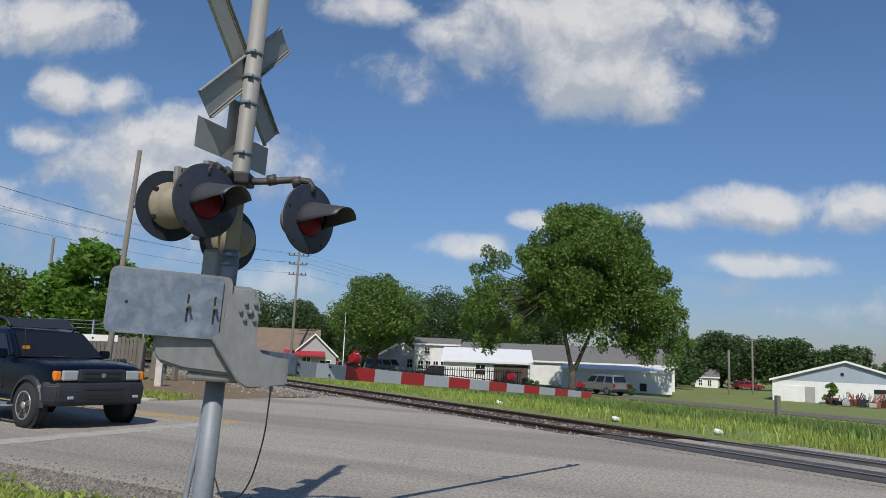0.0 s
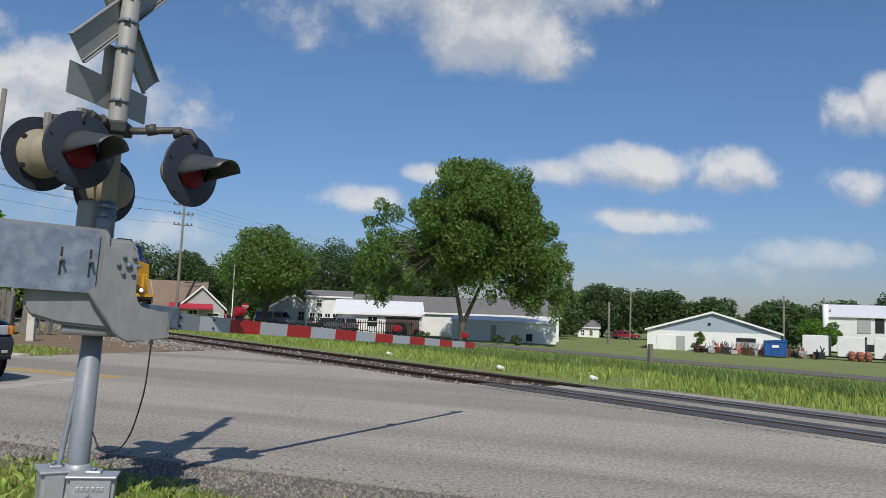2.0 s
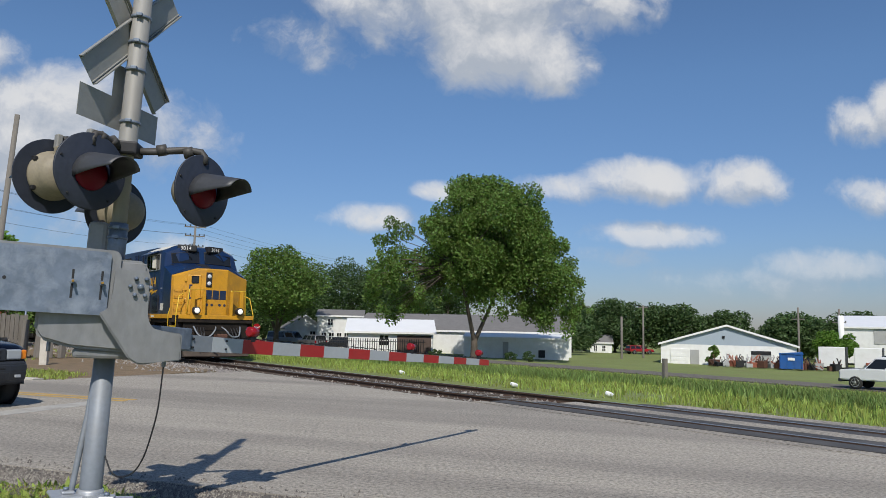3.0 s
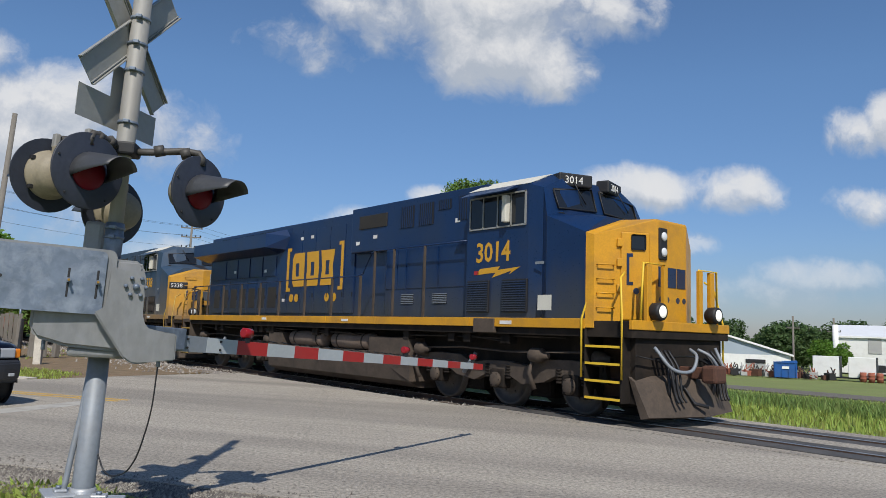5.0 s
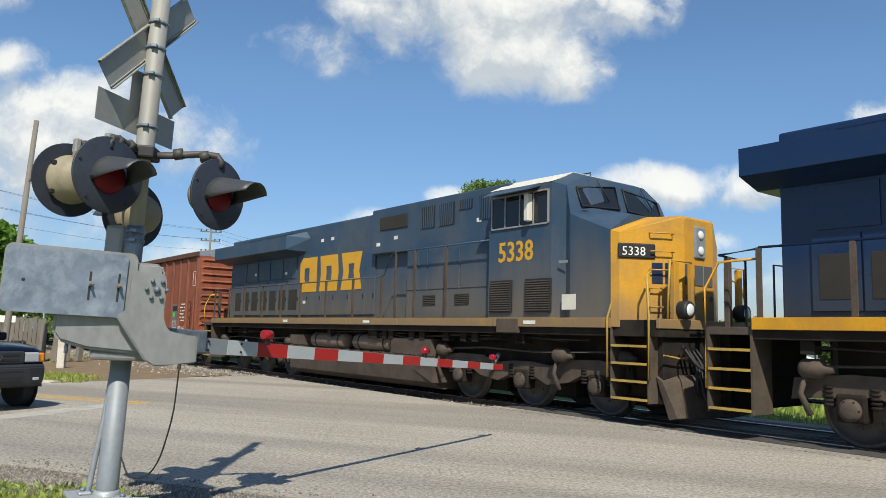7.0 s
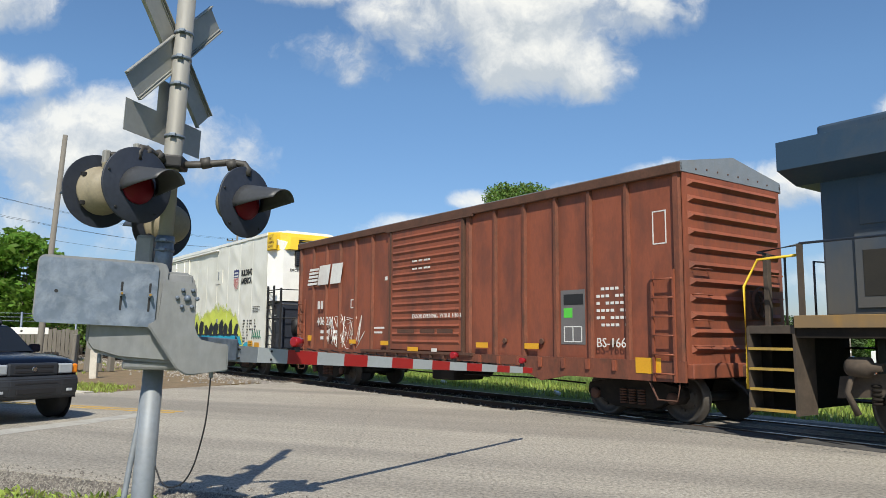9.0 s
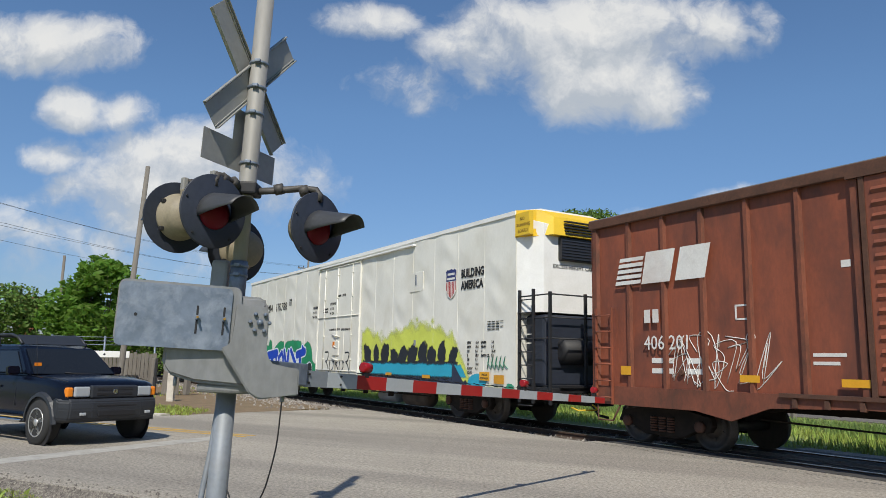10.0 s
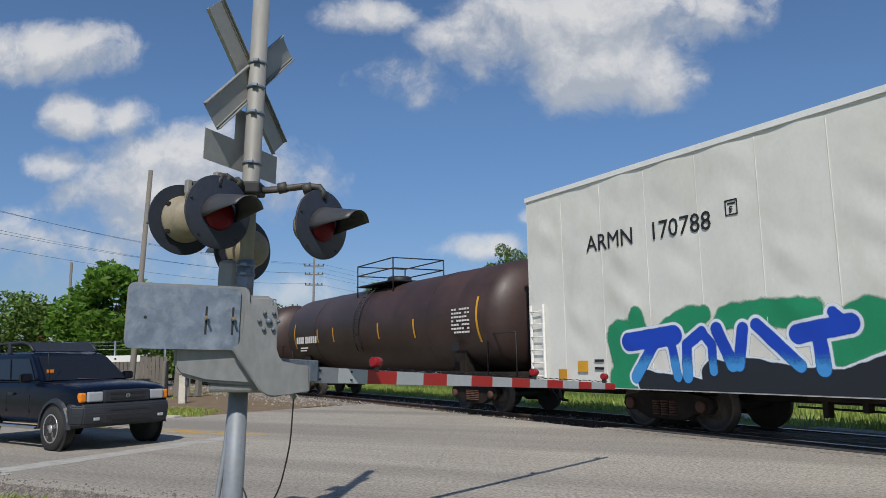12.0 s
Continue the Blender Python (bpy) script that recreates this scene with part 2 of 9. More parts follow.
GALV = mat("galvanised_steel", (0.150, 0.185, 0.24), 0.5, 0.4, var=0.25, scale=5.0, fine=14, bump=0.08, dirt=(0.40, 0.44, 0.50), dirt_amt=0.5, dirt_scale=8)
ALU = mat("silver_paint", (0.215, 0.24, 0.27), 0.58, 0.22, var=0.15, scale=4, fine=30, bump=0.1, dirt=(0.25, 0.23, 0.20), dirt_amt=0.4, dirt_scale=3)
MASTPAINT = mat("weathered_mast_paint", (0.27, 0.265, 0.25), 0.62, 0.12, var=0.12, scale=3, fine=30, bump=0.1, dirt=(0.22, 0.19, 0.15), dirt_amt=0.5, dirt_scale=2.5, streak=0.3)
SIGNBACK = mat("bare_sign_back", (0.30, 0.30, 0.285), 0.55, 0.3, var=0.12, scale=4, fine=25, bump=0.05)
LAMPBLACK = mat("faded_lamp_black", (0.021, 0.026, 0.040), 0.55, var=0.25, scale=5, fine=40, bump=0.15)
HOODBLACK = mat("hood_black", (0.045, 0.048, 0.055), 0.5, var=0.25, scale=5, fine=40, bump=0.15)
HOODIN = mat("hood_inner_black", (0.015, 0.015, 0.017), 0.7, var=0.2)
HOUSING = mat("weathered_lamp_housing", (0.26, 0.225, 0.16), 0.6, var=0.18, scale=8, fine=50, bump=0.15, dirt=(0.16, 0.13, 0.09), dirt_amt=0.4, dirt_scale=9)
REDLENS = mat("dark_red_lens", (0.125, 0.002, 0.012), 0.5, spec=0.25, var=0.12, scale=20, fine=90, bump=0.2)
WIRE = mat("black_cable", (0.012, 0.012, 0.013), 0.5, var=0.1)
BRASS = mat("brass_bolt", (0.42, 0.24, 0.06), 0.4, 0.7, var=0.2)
ARMRED = mat("red_reflective_sheet", (0.36, 0.018, 0.018), 0.4, var=0.10, scale=8, bump=0.03, dirt=(0.22, 0.05, 0.04), dirt_amt=0.4)
ARMGREY = mat("grey_reflective_sheet", (0.38, 0.41, 0.43), 0.35, var=0.08, scale=6, bump=0.03, dirt=(0.28, 0.28, 0.28), dirt_amt=0.4)
WOODPOLE = mat("weathered_pole_wood", (0.16, 0.145, 0.125), 0.9, var=0.3, scale=3, fine=40, bump=0.5, streak=0.15)
DARKTRIM = mat("dark_trim", (0.013, 0.013, 0.015), 0.6, var=0.2)
BLACKTRUCK = mat("grimy_black_steel", (0.016, 0.013, 0.011), 0.85, 0.0, spec=0.2, var=0.35, scale=2.5, fine=25, bump=0.3, dirt=(0.060, 0.044, 0.032), dirt_amt=0.5, dirt_scale=2)
BROWNTRUCK = mat("road_grime_brown", (0.080, 0.060, 0.045), 0.85, 0.1, var=0.3, scale=2.5, fine=25, bump=0.35, dirt=(0.026, 0.021, 0.018), dirt_amt=0.8, dirt_scale=2.2)
WHEELSTEEL = mat("wheel_steel", (0.10, 0.088, 0.078), 0.6, 0.6, var=0.3, scale=6, bump=0.2)
WHITEPAINT = mat("white_paint", (0.78, 0.78, 0.76), 0.7, var=0.06, scale=1.0, fine=30, bump=0.1, dirt=(0.55, 0.53, 0.48), dirt_amt=0.4)
OFFWHITE = mat("offwhite_siding", (0.70, 0.70, 0.68), 0.7, var=0.07, scale=1.0, fine=30, bump=0.1, dirt=(0.50, 0.47, 0.42), dirt_amt=0.4)
GLASS = glass_mat("dark_glass", (0.012, 0.014, 0.017))
CHROME = mat("chrome", (0.65, 0.65, 0.66), 0.15, 1.0, var=0.05, bump=0)
TYRE = mat("tyre_rubber", (0.022, 0.022, 0.022), 0.85, var=0.25, bump=0.3)
REDPLASTIC = glass_mat("red_lamp_glass", (0.26, 0.008, 0.012), 0.15)
CLEARLAMP = glass_mat("clear_lamp_glass", (0.62, 0.64, 0.66), 0.08)
AMBER = glass_mat("amber_lamp_glass", (0.75, 0.22, 0.02), 0.15)
HEADLIGHT = mat("lit_headlight", (0.8, 0.78, 0.7), 0.2, var=0.02, emit=0.7)


# ---- shapes ----
def box(bm, x0, x1, y0, y1, z0, z1, bev=0.0, m=None):
    vs = [bm.verts.new((x, y, z)) for x in (x0, x1) for y in (y0, y1) for z in (z0, z1)]
    fs = [bm.faces.new([vs[i] for i in q]) for q in ((0, 1, 3, 2), (4, 6, 7, 5), (0, 4, 5, 1), (2, 3, 7, 6), (0, 2, 6, 4), (1, 5, 7, 3))]
    geom = vs
    if bev:
        es = list({e for f in fs for e in f.edges})
        r = bmesh.ops.bevel(bm, geom=es, offset=bev, segments=2, affect="EDGES", profile=0.5)
        geom = list({v for f in r["faces"] for v in f.verts} | {v for v in vs if v.is_valid})
    if m is not None:
        bmesh.ops.transform(bm, matrix=m, verts=geom)
    return geom


def prism(bm, poly, lo, hi, axis="y"):
    """A polygon drawn in the plane across the axis, drawn out from lo to hi. axis y: (x, z); x: (y, z); z: (x, y)."""
    def p(a, b, c):
        return {"y": (a, c, b), "x": (c, a, b), "z": (a, b, c)}[axis]
    v0 = [bm.verts.new(p(a, b, lo)) for a, b in poly]
    v1 = [bm.verts.new(p(a, b, hi)) for a, b in poly]
    n = len(poly)
    bm.faces.new(v0)
    bm.faces.new(v1[::-1])
    for i in range(n):
        bm.faces.new((v0[i], v1[i], v1[(i + 1) % n], v0[(i + 1) % n]))
    return v0 + v1


def cyl(bm, p0, p1, r0, r1=None, seg=14, cap=True):
    p0, p1 = Vector(p0), Vector(p1)
    r1 = r0 if r1 is None else r1
    q = (p1 - p0).to_track_quat("Z", "Y")
    rings = []
    for p, r in ((p0, r0), (p1, r1)):
        rings.append([bm.verts.new(p + q @ Vector((r * math.cos(2 * math.pi * i / seg), r * math.sin(2 * math.pi * i / seg), 0))) for i in range(seg)])
    for i in range(seg):
        f = bm.faces.new((rings[0][i], rings[0][(i + 1) % seg], rings[1][(i + 1) % seg], rings[1][i]))
        f.smooth = True
    if cap:
        bm.faces.new(rings[0][::-1])
        bm.faces.new(rings[1])
    return rings[0] + rings[1]


def tube(bm, pts, r, seg=8):
    pts = [Vector(p) for p in pts]
    prev = None
    for i, p in enumerate(pts):
        d = (pts[min(i + 1, len(pts) - 1)] - pts[max(i - 1, 0)]).normalized()
        q = d.to_track_quat("Z", "Y")
        ring = [bm.verts.new(p + q @ Vector((r * math.cos(2 * math.pi * k / seg), r * math.sin(2 * math.pi * k / seg), 0))) for k in range(seg)]
        if prev:
            off = min(range(seg), key=lambda o: (prev[0].co - ring[o].co).length)
            for k in range(seg):
                f = bm.faces.new((prev[k], prev[(k + 1) % seg], ring[(k + 1 + off) % seg], ring[(k + off) % seg]))
                f.smooth = True
        else:
            bm.faces.new(ring[::-1])
        if prev:
            ring = ring[off:] + ring[:off]
        prev = ring
    bm.faces.new(prev)


def lathe(bm, prof, p0, way, seg=24, cap=True):
    """A profile of (along, radius) turned round the axis from p0 along way."""
    p0, q = Vector(p0), Vector(way).to_track_quat("Z", "Y")
    prev = None
    for a, r in prof:
        ring = [bm.verts.new(p0 + q @ Vector((r * math.cos(2 * math.pi * i / seg), r * math.sin(2 * math.pi * i / seg), a))) for i in range(seg)]
        if prev:
            for i in range(seg):
                f = bm.faces.new((prev[i], prev[(i + 1) % seg], ring[(i + 1) % seg], ring[i]))
                f.smooth = True
        elif cap:
            bm.faces.new(ring[::-1])
        prev = ring
    if cap:
        bm.faces.new(prev)


def loft(bm, sections):
    """Rings of equal corner counts joined in order, ends closed."""
    rings = [[bm.verts.new(p) for p in sec] for sec in sections]
    n = len(rings[0])
    for a, b in zip(rings, rings[1:]):
        for i in range(n):
            bm.faces.new((a[i], a[(i + 1) % n], b[(i + 1) % n], b[i]))
    bm.faces.new(rings[0][::-1])
    bm.faces.new(rings[-1])


def smooth(pts, n=6):
    """A flowing line through the points."""
    P = [Vector(p) for p in pts]
    P = [P[0] * 2 - P[1]] + P + [P[-1] * 2 - P[-2]]
    out = []
    for a, b, c, d in zip(P, P[1:], P[2:], P[3:]):
        for k in range(n):
            t = k / n
            out.append(0.5 * (2 * b + (c - a) * t + (2 * a - 5 * b + 4 * c - d) * t * t + (3 * b - a - 3 * c + d) * t ** 3))
    return out + [P[-2]]


def part(name, bm, material, parent=None, label="", m=None):
    me = bpy.data.meshes.new(name)
    bmesh.ops.recalc_face_normals(bm, faces=bm.faces)
    bm.to_mesh(me)
    bm.free()
    me.materials.append(material)
    ob = new(name, me)
    if parent is not None:
        ob.parent = parent
    if m is not None:
        ob.matrix_basis = m
    if label:
        ob["label"] = label
    return ob


def mesh_of(name, verts, faces, material, parent=None, smooth=False):
    """A mesh from arrays of corners and faces (all of one size)."""
    me = bpy.data.meshes.new(name)
    verts, faces = np.asarray(verts, np.float32), np.asarray(faces, np.int32)
    k = faces.shape[1]
    me.vertices.add(len(verts))
    me.vertices.foreach_set("co", verts.ravel())
    me.loops.add(faces.size)
    me.loops.foreach_set("vertex_index", faces.ravel())
    me.polygons.add(len(faces))
    me.polygons.foreach_set("loop_start", np.arange(0, faces.size, k, dtype=np.int32))
    me.update(calc_edges=True)
    me.validate()
    me.materials.append(material)
    ob = new(name, me)
    if parent is not None:
        ob.parent = parent
    return ob


def thing(name, label, category, m=None, group="", kind=""):
    ob = tagged(new(name), label, category, group, kind)
    if m is not None:
        ob.matrix_basis = m
    return ob


def one(name, fn, material, parent, *args, label="", **kw):
    """A part made by one shape call."""
    bm = bmesh.new()
    fn(bm, *args, **kw)
    return part(name, bm, material, parent, label)


def words(name, text, size, material, parent, m, depth=0.004, label="", squeeze=1.0, bold=0.0):
    """Raised lettering as a mesh, in the built-in font."""
    cu = bpy.data.curves.new(name, "FONT")
    cu.body, cu.size, cu.extrude, cu.resolution_u = text, size, depth, 2
    cu.align_x, cu.offset = "LEFT", bold
    tmp = bpy.data.objects.new(name, cu)
    scene.collection.objects.link(tmp)
    bpy.context.view_layer.update()
    me = bpy.data.meshes.new_from_object(tmp.evaluated_get(bpy.context.evaluated_depsgraph_get()))
    bpy.data.objects.remove(tmp)
    me.transform(Matrix.Diagonal((squeeze, 1, 1, 1)))
    me.materials.clear()
    me.materials.append(material)
    ob = new(name, me)
    ob.parent, ob.matrix_basis = parent, m
    if label:
        ob["label"] = label
    return ob


# ---- plan: the track and the road ----
YAW = radians(32.2)
V2, N2 = Vector((math.sin(YAW), -math.cos(YAW), 0)), Vector((math.cos(YAW), math.sin(YAW), 0))   # along the track as the train goes; away from the track
HEAD = math.degrees(math.atan2(V2.y, V2.x))
MID, RAILZ = 11.70, 0.04
R2, W2 = Vector((0.895, -0.445, 0)).normalized(), Vector((0.445, 0.895, 0)).normalized()         # along and across the road


def tk(s, d, z=0.0):
    return V2 * s + N2 * d + Vector((0, 0, z))


def rd(r, w, z=0.0):
    return R2 * r + W2 * w + Vector((0, 0, z))


def gz(d):
    return -0.052 * max(0, min(d - 14, 28)) - 0.012 * max(0, min(d - 42, 95))


def ground_z(x, y):
    return gz(x * N2.x + y * N2.y)


# ---- ground ----
def make_ground():
    ss = sorted({*range(-60, 41, 2), -2500, -1200, -600, -350, -220, -150, -120, -100, -85, -72, 48, 60, 80, 120, 200, 400, 900, 2500})
    ds = sorted({*range(-20, 62, 2), 66, 70, 76, 84, 94, 106, 120, 137, 180, 260, 400, 700, 1300, 2800, -26, -40, -80, -200, -600, -2500})
    verts = []
    for d in ds:
        for s in ss:
            p = tk(s, d)
            w = p.x * W2.x + p.y * W2.y
            z = gz(d) - 0.03
            if 14 < d < 60 and -80 < s < 45:
                z += 0.10 * (noise.noise((s * 0.11, d * 0.13, 2.0)))
            if d < 9 and w < 5.0:
                z += 0.03 * noise.noise((s * 0.5, d * 0.5, 5.0)) - 0.0
            if 9.5 < d < 14:
                z -= 0.10
            verts.append((p.x, p.y, z))
    n = len(ss)
    faces = [(i * n + j, i * n + j + 1, (i + 1) * n + j + 1, (i + 1) * n + j) for i in range(len(ds) - 1) for j in range(n - 1)]
    ob = mesh_of("ground", verts, faces, SOIL)
    tagged(ob, "grass-covered flat ground falling gently away from the railway", "ground", kind="structure")


def slab(name, pts, z0, z1, material, label, category):
    bm = bmesh.new()
    prism(bm, [(p.x, p.y) for p in pts], z0, z1, "z")
    ob = part(name, bm, material)
    return tagged(ob, label, category, kind="structure")


make_ground()
# the road on the camera's side of the track, flared where it meets the rails
road = slab("road", [rd(-90, 5.95), tk(5.4, 10.15), tk(-22, 10.15), Vector((-5.2, 22.2, 0)), Vector((-7.6, 19.4, 0)), rd(-20, 14.2), rd(-90, 14.2)],
            -0.2, 0.0, ASPHALT, "worn pale grey asphalt road with polished wheel tracks", "road")
road_far = slab("road", [tk(6.2, 13.5), rd(40, 5.95, 0), rd(40, 14.0, 0), tk(-4.3, 13.5)], -0.3, -0.005, ASPHALT, "worn asphalt road beyond the railway", "road")
slab("shoulder", [rd(-60, 5.05), rd(-20, 5.15), rd(-6, 5.0), rd(-2, 5.1), rd(30, 5.1), rd(30, 5.96), rd(-60, 5.96)], -0.2, -0.012, GRAVEL,
     "dark crushed gravel road shoulder", "road shoulder")
def ragged(pts, step=0.12, amp=0.07):
    """An outline broken up into small uneven steps."""
    out = []
    for a, b in zip(pts, pts[1:] + pts[:1]):
        n = max(1, int((b - a).length / step))
        for k in range(n):
            p = a.lerp(b, k / n)
            out.append(p + Vector((noise.noise(p * 3.1), noise.noise(p * 3.1 + Vector((9, 0, 0))), 0)) * amp * 2)
    return out


slab("pavement", ragged([Vector((-9, 4.9, 0)), Vector((-2.9, 4.85, 0)), Vector((-2.25, 4.6, 0)), Vector((-1.85, 4.3, 0)), Vector((-1.5, 3.8, 0)), Vector((-1.0, 2.6, 0)), Vector((-9, 2.6, 0))]),
     -0.2, -0.004, CONCRETE, "pale concrete path edge in the grass", "pavement")
slab("bare_ground", ragged([Vector((-2.9, 5.1, 0)), Vector((-1.9, 5.5, 0)), Vector((-1.1, 5.3, 0)), Vector((-0.85, 4.7, 0)), Vector((-0.9, 3.9, 0)), Vector((-1.35, 3.4, 0)), Vector((-1.85, 4.2, 0)), Vector((-2.3, 4.6, 0))], 0.12, 0.14),
     -0.2, -0.014, BAREDIRT, "worn bare earth round the signal mast", "bare ground")
slab("verge", [Vector((-7.7, 19.6, 0)), Vector((-5.3, 22.3, 0)), tk(-23, 9.6), tk(-70, 9.2), tk(-70, 3.0), Vector((-11.5, 24.5, 0))], -0.2, -0.010, BAREDIRT,
     "stony bare earth beside the railway", "bare ground")
slab("kerb", [Vector((-7.62, 19.45, 0)), rd(-20, 14.25), rd(-60, 14.25), rd(-60, 14.5), rd(-20, 14.5), Vector((-7.5, 19.75, 0))], -0.2, 0.03, CONCRETE, "low pale concrete kerb along the road", "kerb")
slab("street", [tk(-190, 44.0), tk(60, 44.0), tk(60, 47.6), tk(-190, 47.6)], -3.0, -1.43, GRAVEL, "grey side street along the far edge of the field", "street")


SHOULDERSTONE = mat("shoulder_stone", (0.20, 0.18, 0.155), 0.9, var=0.3, per_island=0.55, bump=0.3)


def gravel_stones():
    rng = np.random.default_rng(9)
    n = 26000
    r = rng.uniform(-16, 9, n)
    w = 5.52 + rng.normal(0, 0.24, n)
    size = rng.uniform(0.008, 0.022, n)
    tet = np.array([[1, 0, -.3], [-.5, .87, -.3], [-.5, -.87, -.3], [0.1, 0.1, .8]])
    off = tet[None] * size[:, None, None] * rng.uniform(0.6, 1.3, (n, 4, 3))
    base = np.stack([R2.x * r + W2.x * w, R2.y * r + W2.y * w, np.where(w > 5.95, 0.004, -0.008)], 1)
    v = (base[:, None] + off).reshape(-1, 3)
    f = (np.arange(n)[:, None, None] * 4 + np.array([[0, 1, 3], [1, 2, 3], [2, 0, 3]])[None]).reshape(-1, 3)
    tagged(mesh_of("shoulder_gravel", v, f, SHOULDERSTONE), "loose grey gravel along the road edge", "gravel", kind="stuff")


gravel_stones()


def paint_line(name, pts, material, label):
    return slab(name, pts, -0.01, 0.005, material, label, "road marking")


ROADWHITE = mat("worn_white_road_paint", (0.40, 0.385, 0.35), 0.85, var=0.2, scale=3, fine=30, dirt=(0.27, 0.25, 0.22), dirt_amt=1.0, dirt_scale=4)
ROADYELLOW = mat("worn_yellow_road_paint", (0.48, 0.30, 0.06), 0.85, var=0.15, scale=3, fine=30, dirt=(0.25, 0.22, 0.16), dirt_amt=0.8, dirt_scale=2.5)
paint_line("stop_line", [rd(-10.7, 6.3), rd(-10.2, 6.3), rd(-10.2, 10.9), rd(-10.7, 10.9)], ROADWHITE, "worn white stop line across the lane")
paint_line("centre_line", [rd(-60, 11.25), rd(-10.2, 11.25), rd(-10.2, 11.37), rd(-60, 11.37)], ROADYELLOW, "worn yellow centre line")
paint_line("centre_line", [rd(-60, 11.5), rd(-10.2, 11.5), rd(-10.2, 11.62), rd(-60, 11.62)], ROADYELLOW, "worn yellow centre line")
paint_line("edge_line", [rd(-60, 6.25), rd(-10.0, 6.25), rd(-10.0, 6.36), rd(-60, 6.36)], ROADWHITE, "worn white edge line")


# ---- railway track ----
def make_track():
    bm = bmesh.new()
    prof = [(9.75, -0.16), (10.3, -0.09), (13.1, -0.09), (13.75, -0.22), (13.75, -0.5), (9.75, -0.5)]
    for s0, s1 in ((-320, -11.2), (6.4, 90)):
        a = [bm.verts.new(tk(s0, d, z)) for d, z in prof]
        b = [bm.verts.new(tk(s1, d, z)) for d, z in prof]
        for i in range(len(prof)):
            j = (i + 1) % len(prof)
            bm.faces.new((a[i], a[j], b[j], b[i]))
        bm.faces.new(a)
        bm.faces.new(b)
    tagged(part("ballast_bed", bm, BALLAST), "grey crushed stone ballast bed of the railway", "ballast", kind="structure")
    rng = np.random.default_rng(3)
    # loose stones on the bed and along its near edge
    n = 9000
    s = rng.uniform(-62, -11, n)
    d = np.where(rng.random(n) < 0.35, rng.normal(9.3, 0.8, n), rng.uniform(9.7, 13.6, n))
    keep = ~((s > -21.5) & (d < 10.1))
    s, d = s[keep], d[keep]
    n = len(s)
    z = np.where((d > 10.3) & (d < 13.1), -0.085, np.where(d < 9.8, 0.0, -0.13)) + 0.01
    size = rng.uniform(0.025, 0.06, n)
    tet = np.array([[1, 0, -.3], [-.5, .87, -.3], [-.5, -.87, -.3], [0.1, 0.1, .8]])
    off = tet[None] * size[:, None, None] * rng.uniform(0.6, 1.3, (n, 4, 3))
    base = np.stack([V2.x * s + N2.x * d, V2.y * s + N2.y * d, z], 1)
    v = (base[:, None] + off).reshape(-1, 3)
    f = (np.arange(n)[:, None, None] * 4 + np.array([[0, 1, 3], [1, 2, 3], [2, 0, 3]])[None]).reshape(-1, 3)
    tagged(mesh_of("loose_ballast", v, f, BALLAST), "pale loose ballast stones beside the rails", "stones", kind="stuff")
    rail = None
    for name, d in (("rail", MID - 0.75), ("rail", MID + 0.75)):
        r = thing(name, "rusty steel rail with a polished running head", "rail", kind="structure")
        bm = bmesh.new()
        sec = [(-0.07, -0.14), (0.07, -0.14), (0.07, -0.125), (0.012, -0.105), (0.012, -0.05), (0.036, -0.035), (0.036, -0.004), (-0.036, -0.004), (-0.036, -0.035), (-0.012, -0.05), (-0.012, -0.105), (-0.07, -0.125)]
        a = [bm.verts.new(tk(-320, d + x, RAILZ + z)) for x, z in sec]
        b = [bm.verts.new(tk(90, d + x, RAILZ + z)) for x, z in sec]
        for i in range(len(sec)):
            bm.faces.new((a[i], a[(i + 1) % len(sec)], b[(i + 1) % len(sec)], b[i]))
        part("web", bm, RAIL_SIDE, r)
        bm = bmesh.new()
        prism(bm, [(p.x, p.y) for p in (tk(-320, d - 0.034), tk(90, d - 0.034), tk(90, d + 0.034), tk(-320, d + 0.034))], RAILZ - 0.004, RAILZ, "z")
        part("head", bm, RAIL_TOP, r)
    # crossing panels between and beside the rails
    cross = thing("crossing_panel", "dark rubber and asphalt railway crossing panels", "crossing panel", kind="structure")
    for d0, d1, z, m in ((10.15, 10.42, 0.012, ASPHALT), (10.42, 10.84, 0.026, RUBBER), (11.06, 11.45, 0.022, RUBBER), (11.46, 11.94, 0.026, ASPHALT), (11.95, 12.34, 0.022, RUBBER), (12.54, 12.9, 0.026, RUBBER), (12.9, 13.5, 0.010, ASPHALT)):
        for i in range(6):
            s0 = -11.4 + i * 2.97 + (d0 - 10.15) * 0.9
            bm = bmesh.new()
            prism(bm, [(p.x, p.y) for p in (tk(s0, d0), tk(s0 + 2.955, d0), tk(s0 + 2.955, d1), tk(s0, d1))], -0.12, z, "z")
            part("panel", bm, m, cross)


def make_ties():
    me = None
    sleeper = thing("railway_ties", "weathered dark wooden railway ties in the ballast", "ties", kind="structure")
    s = -11.9
    while s > -150:
        if me is None:
            bm = bmesh.new()
            box(bm, -0.11, 0.11, -1.3, 1.3, -0.2, -0.062, 0.008)
            o = part("tie", bm, TIE, sleeper)
            me = o.data
        else:
            o = new("tie", me)
            o.parent = sleeper
        p = tk(s, MID)
        o.matrix_basis = pose(p.x, p.y, 0, 0, 0, HEAD + random.uniform(-1, 1))
        s -= 0.53


make_track()


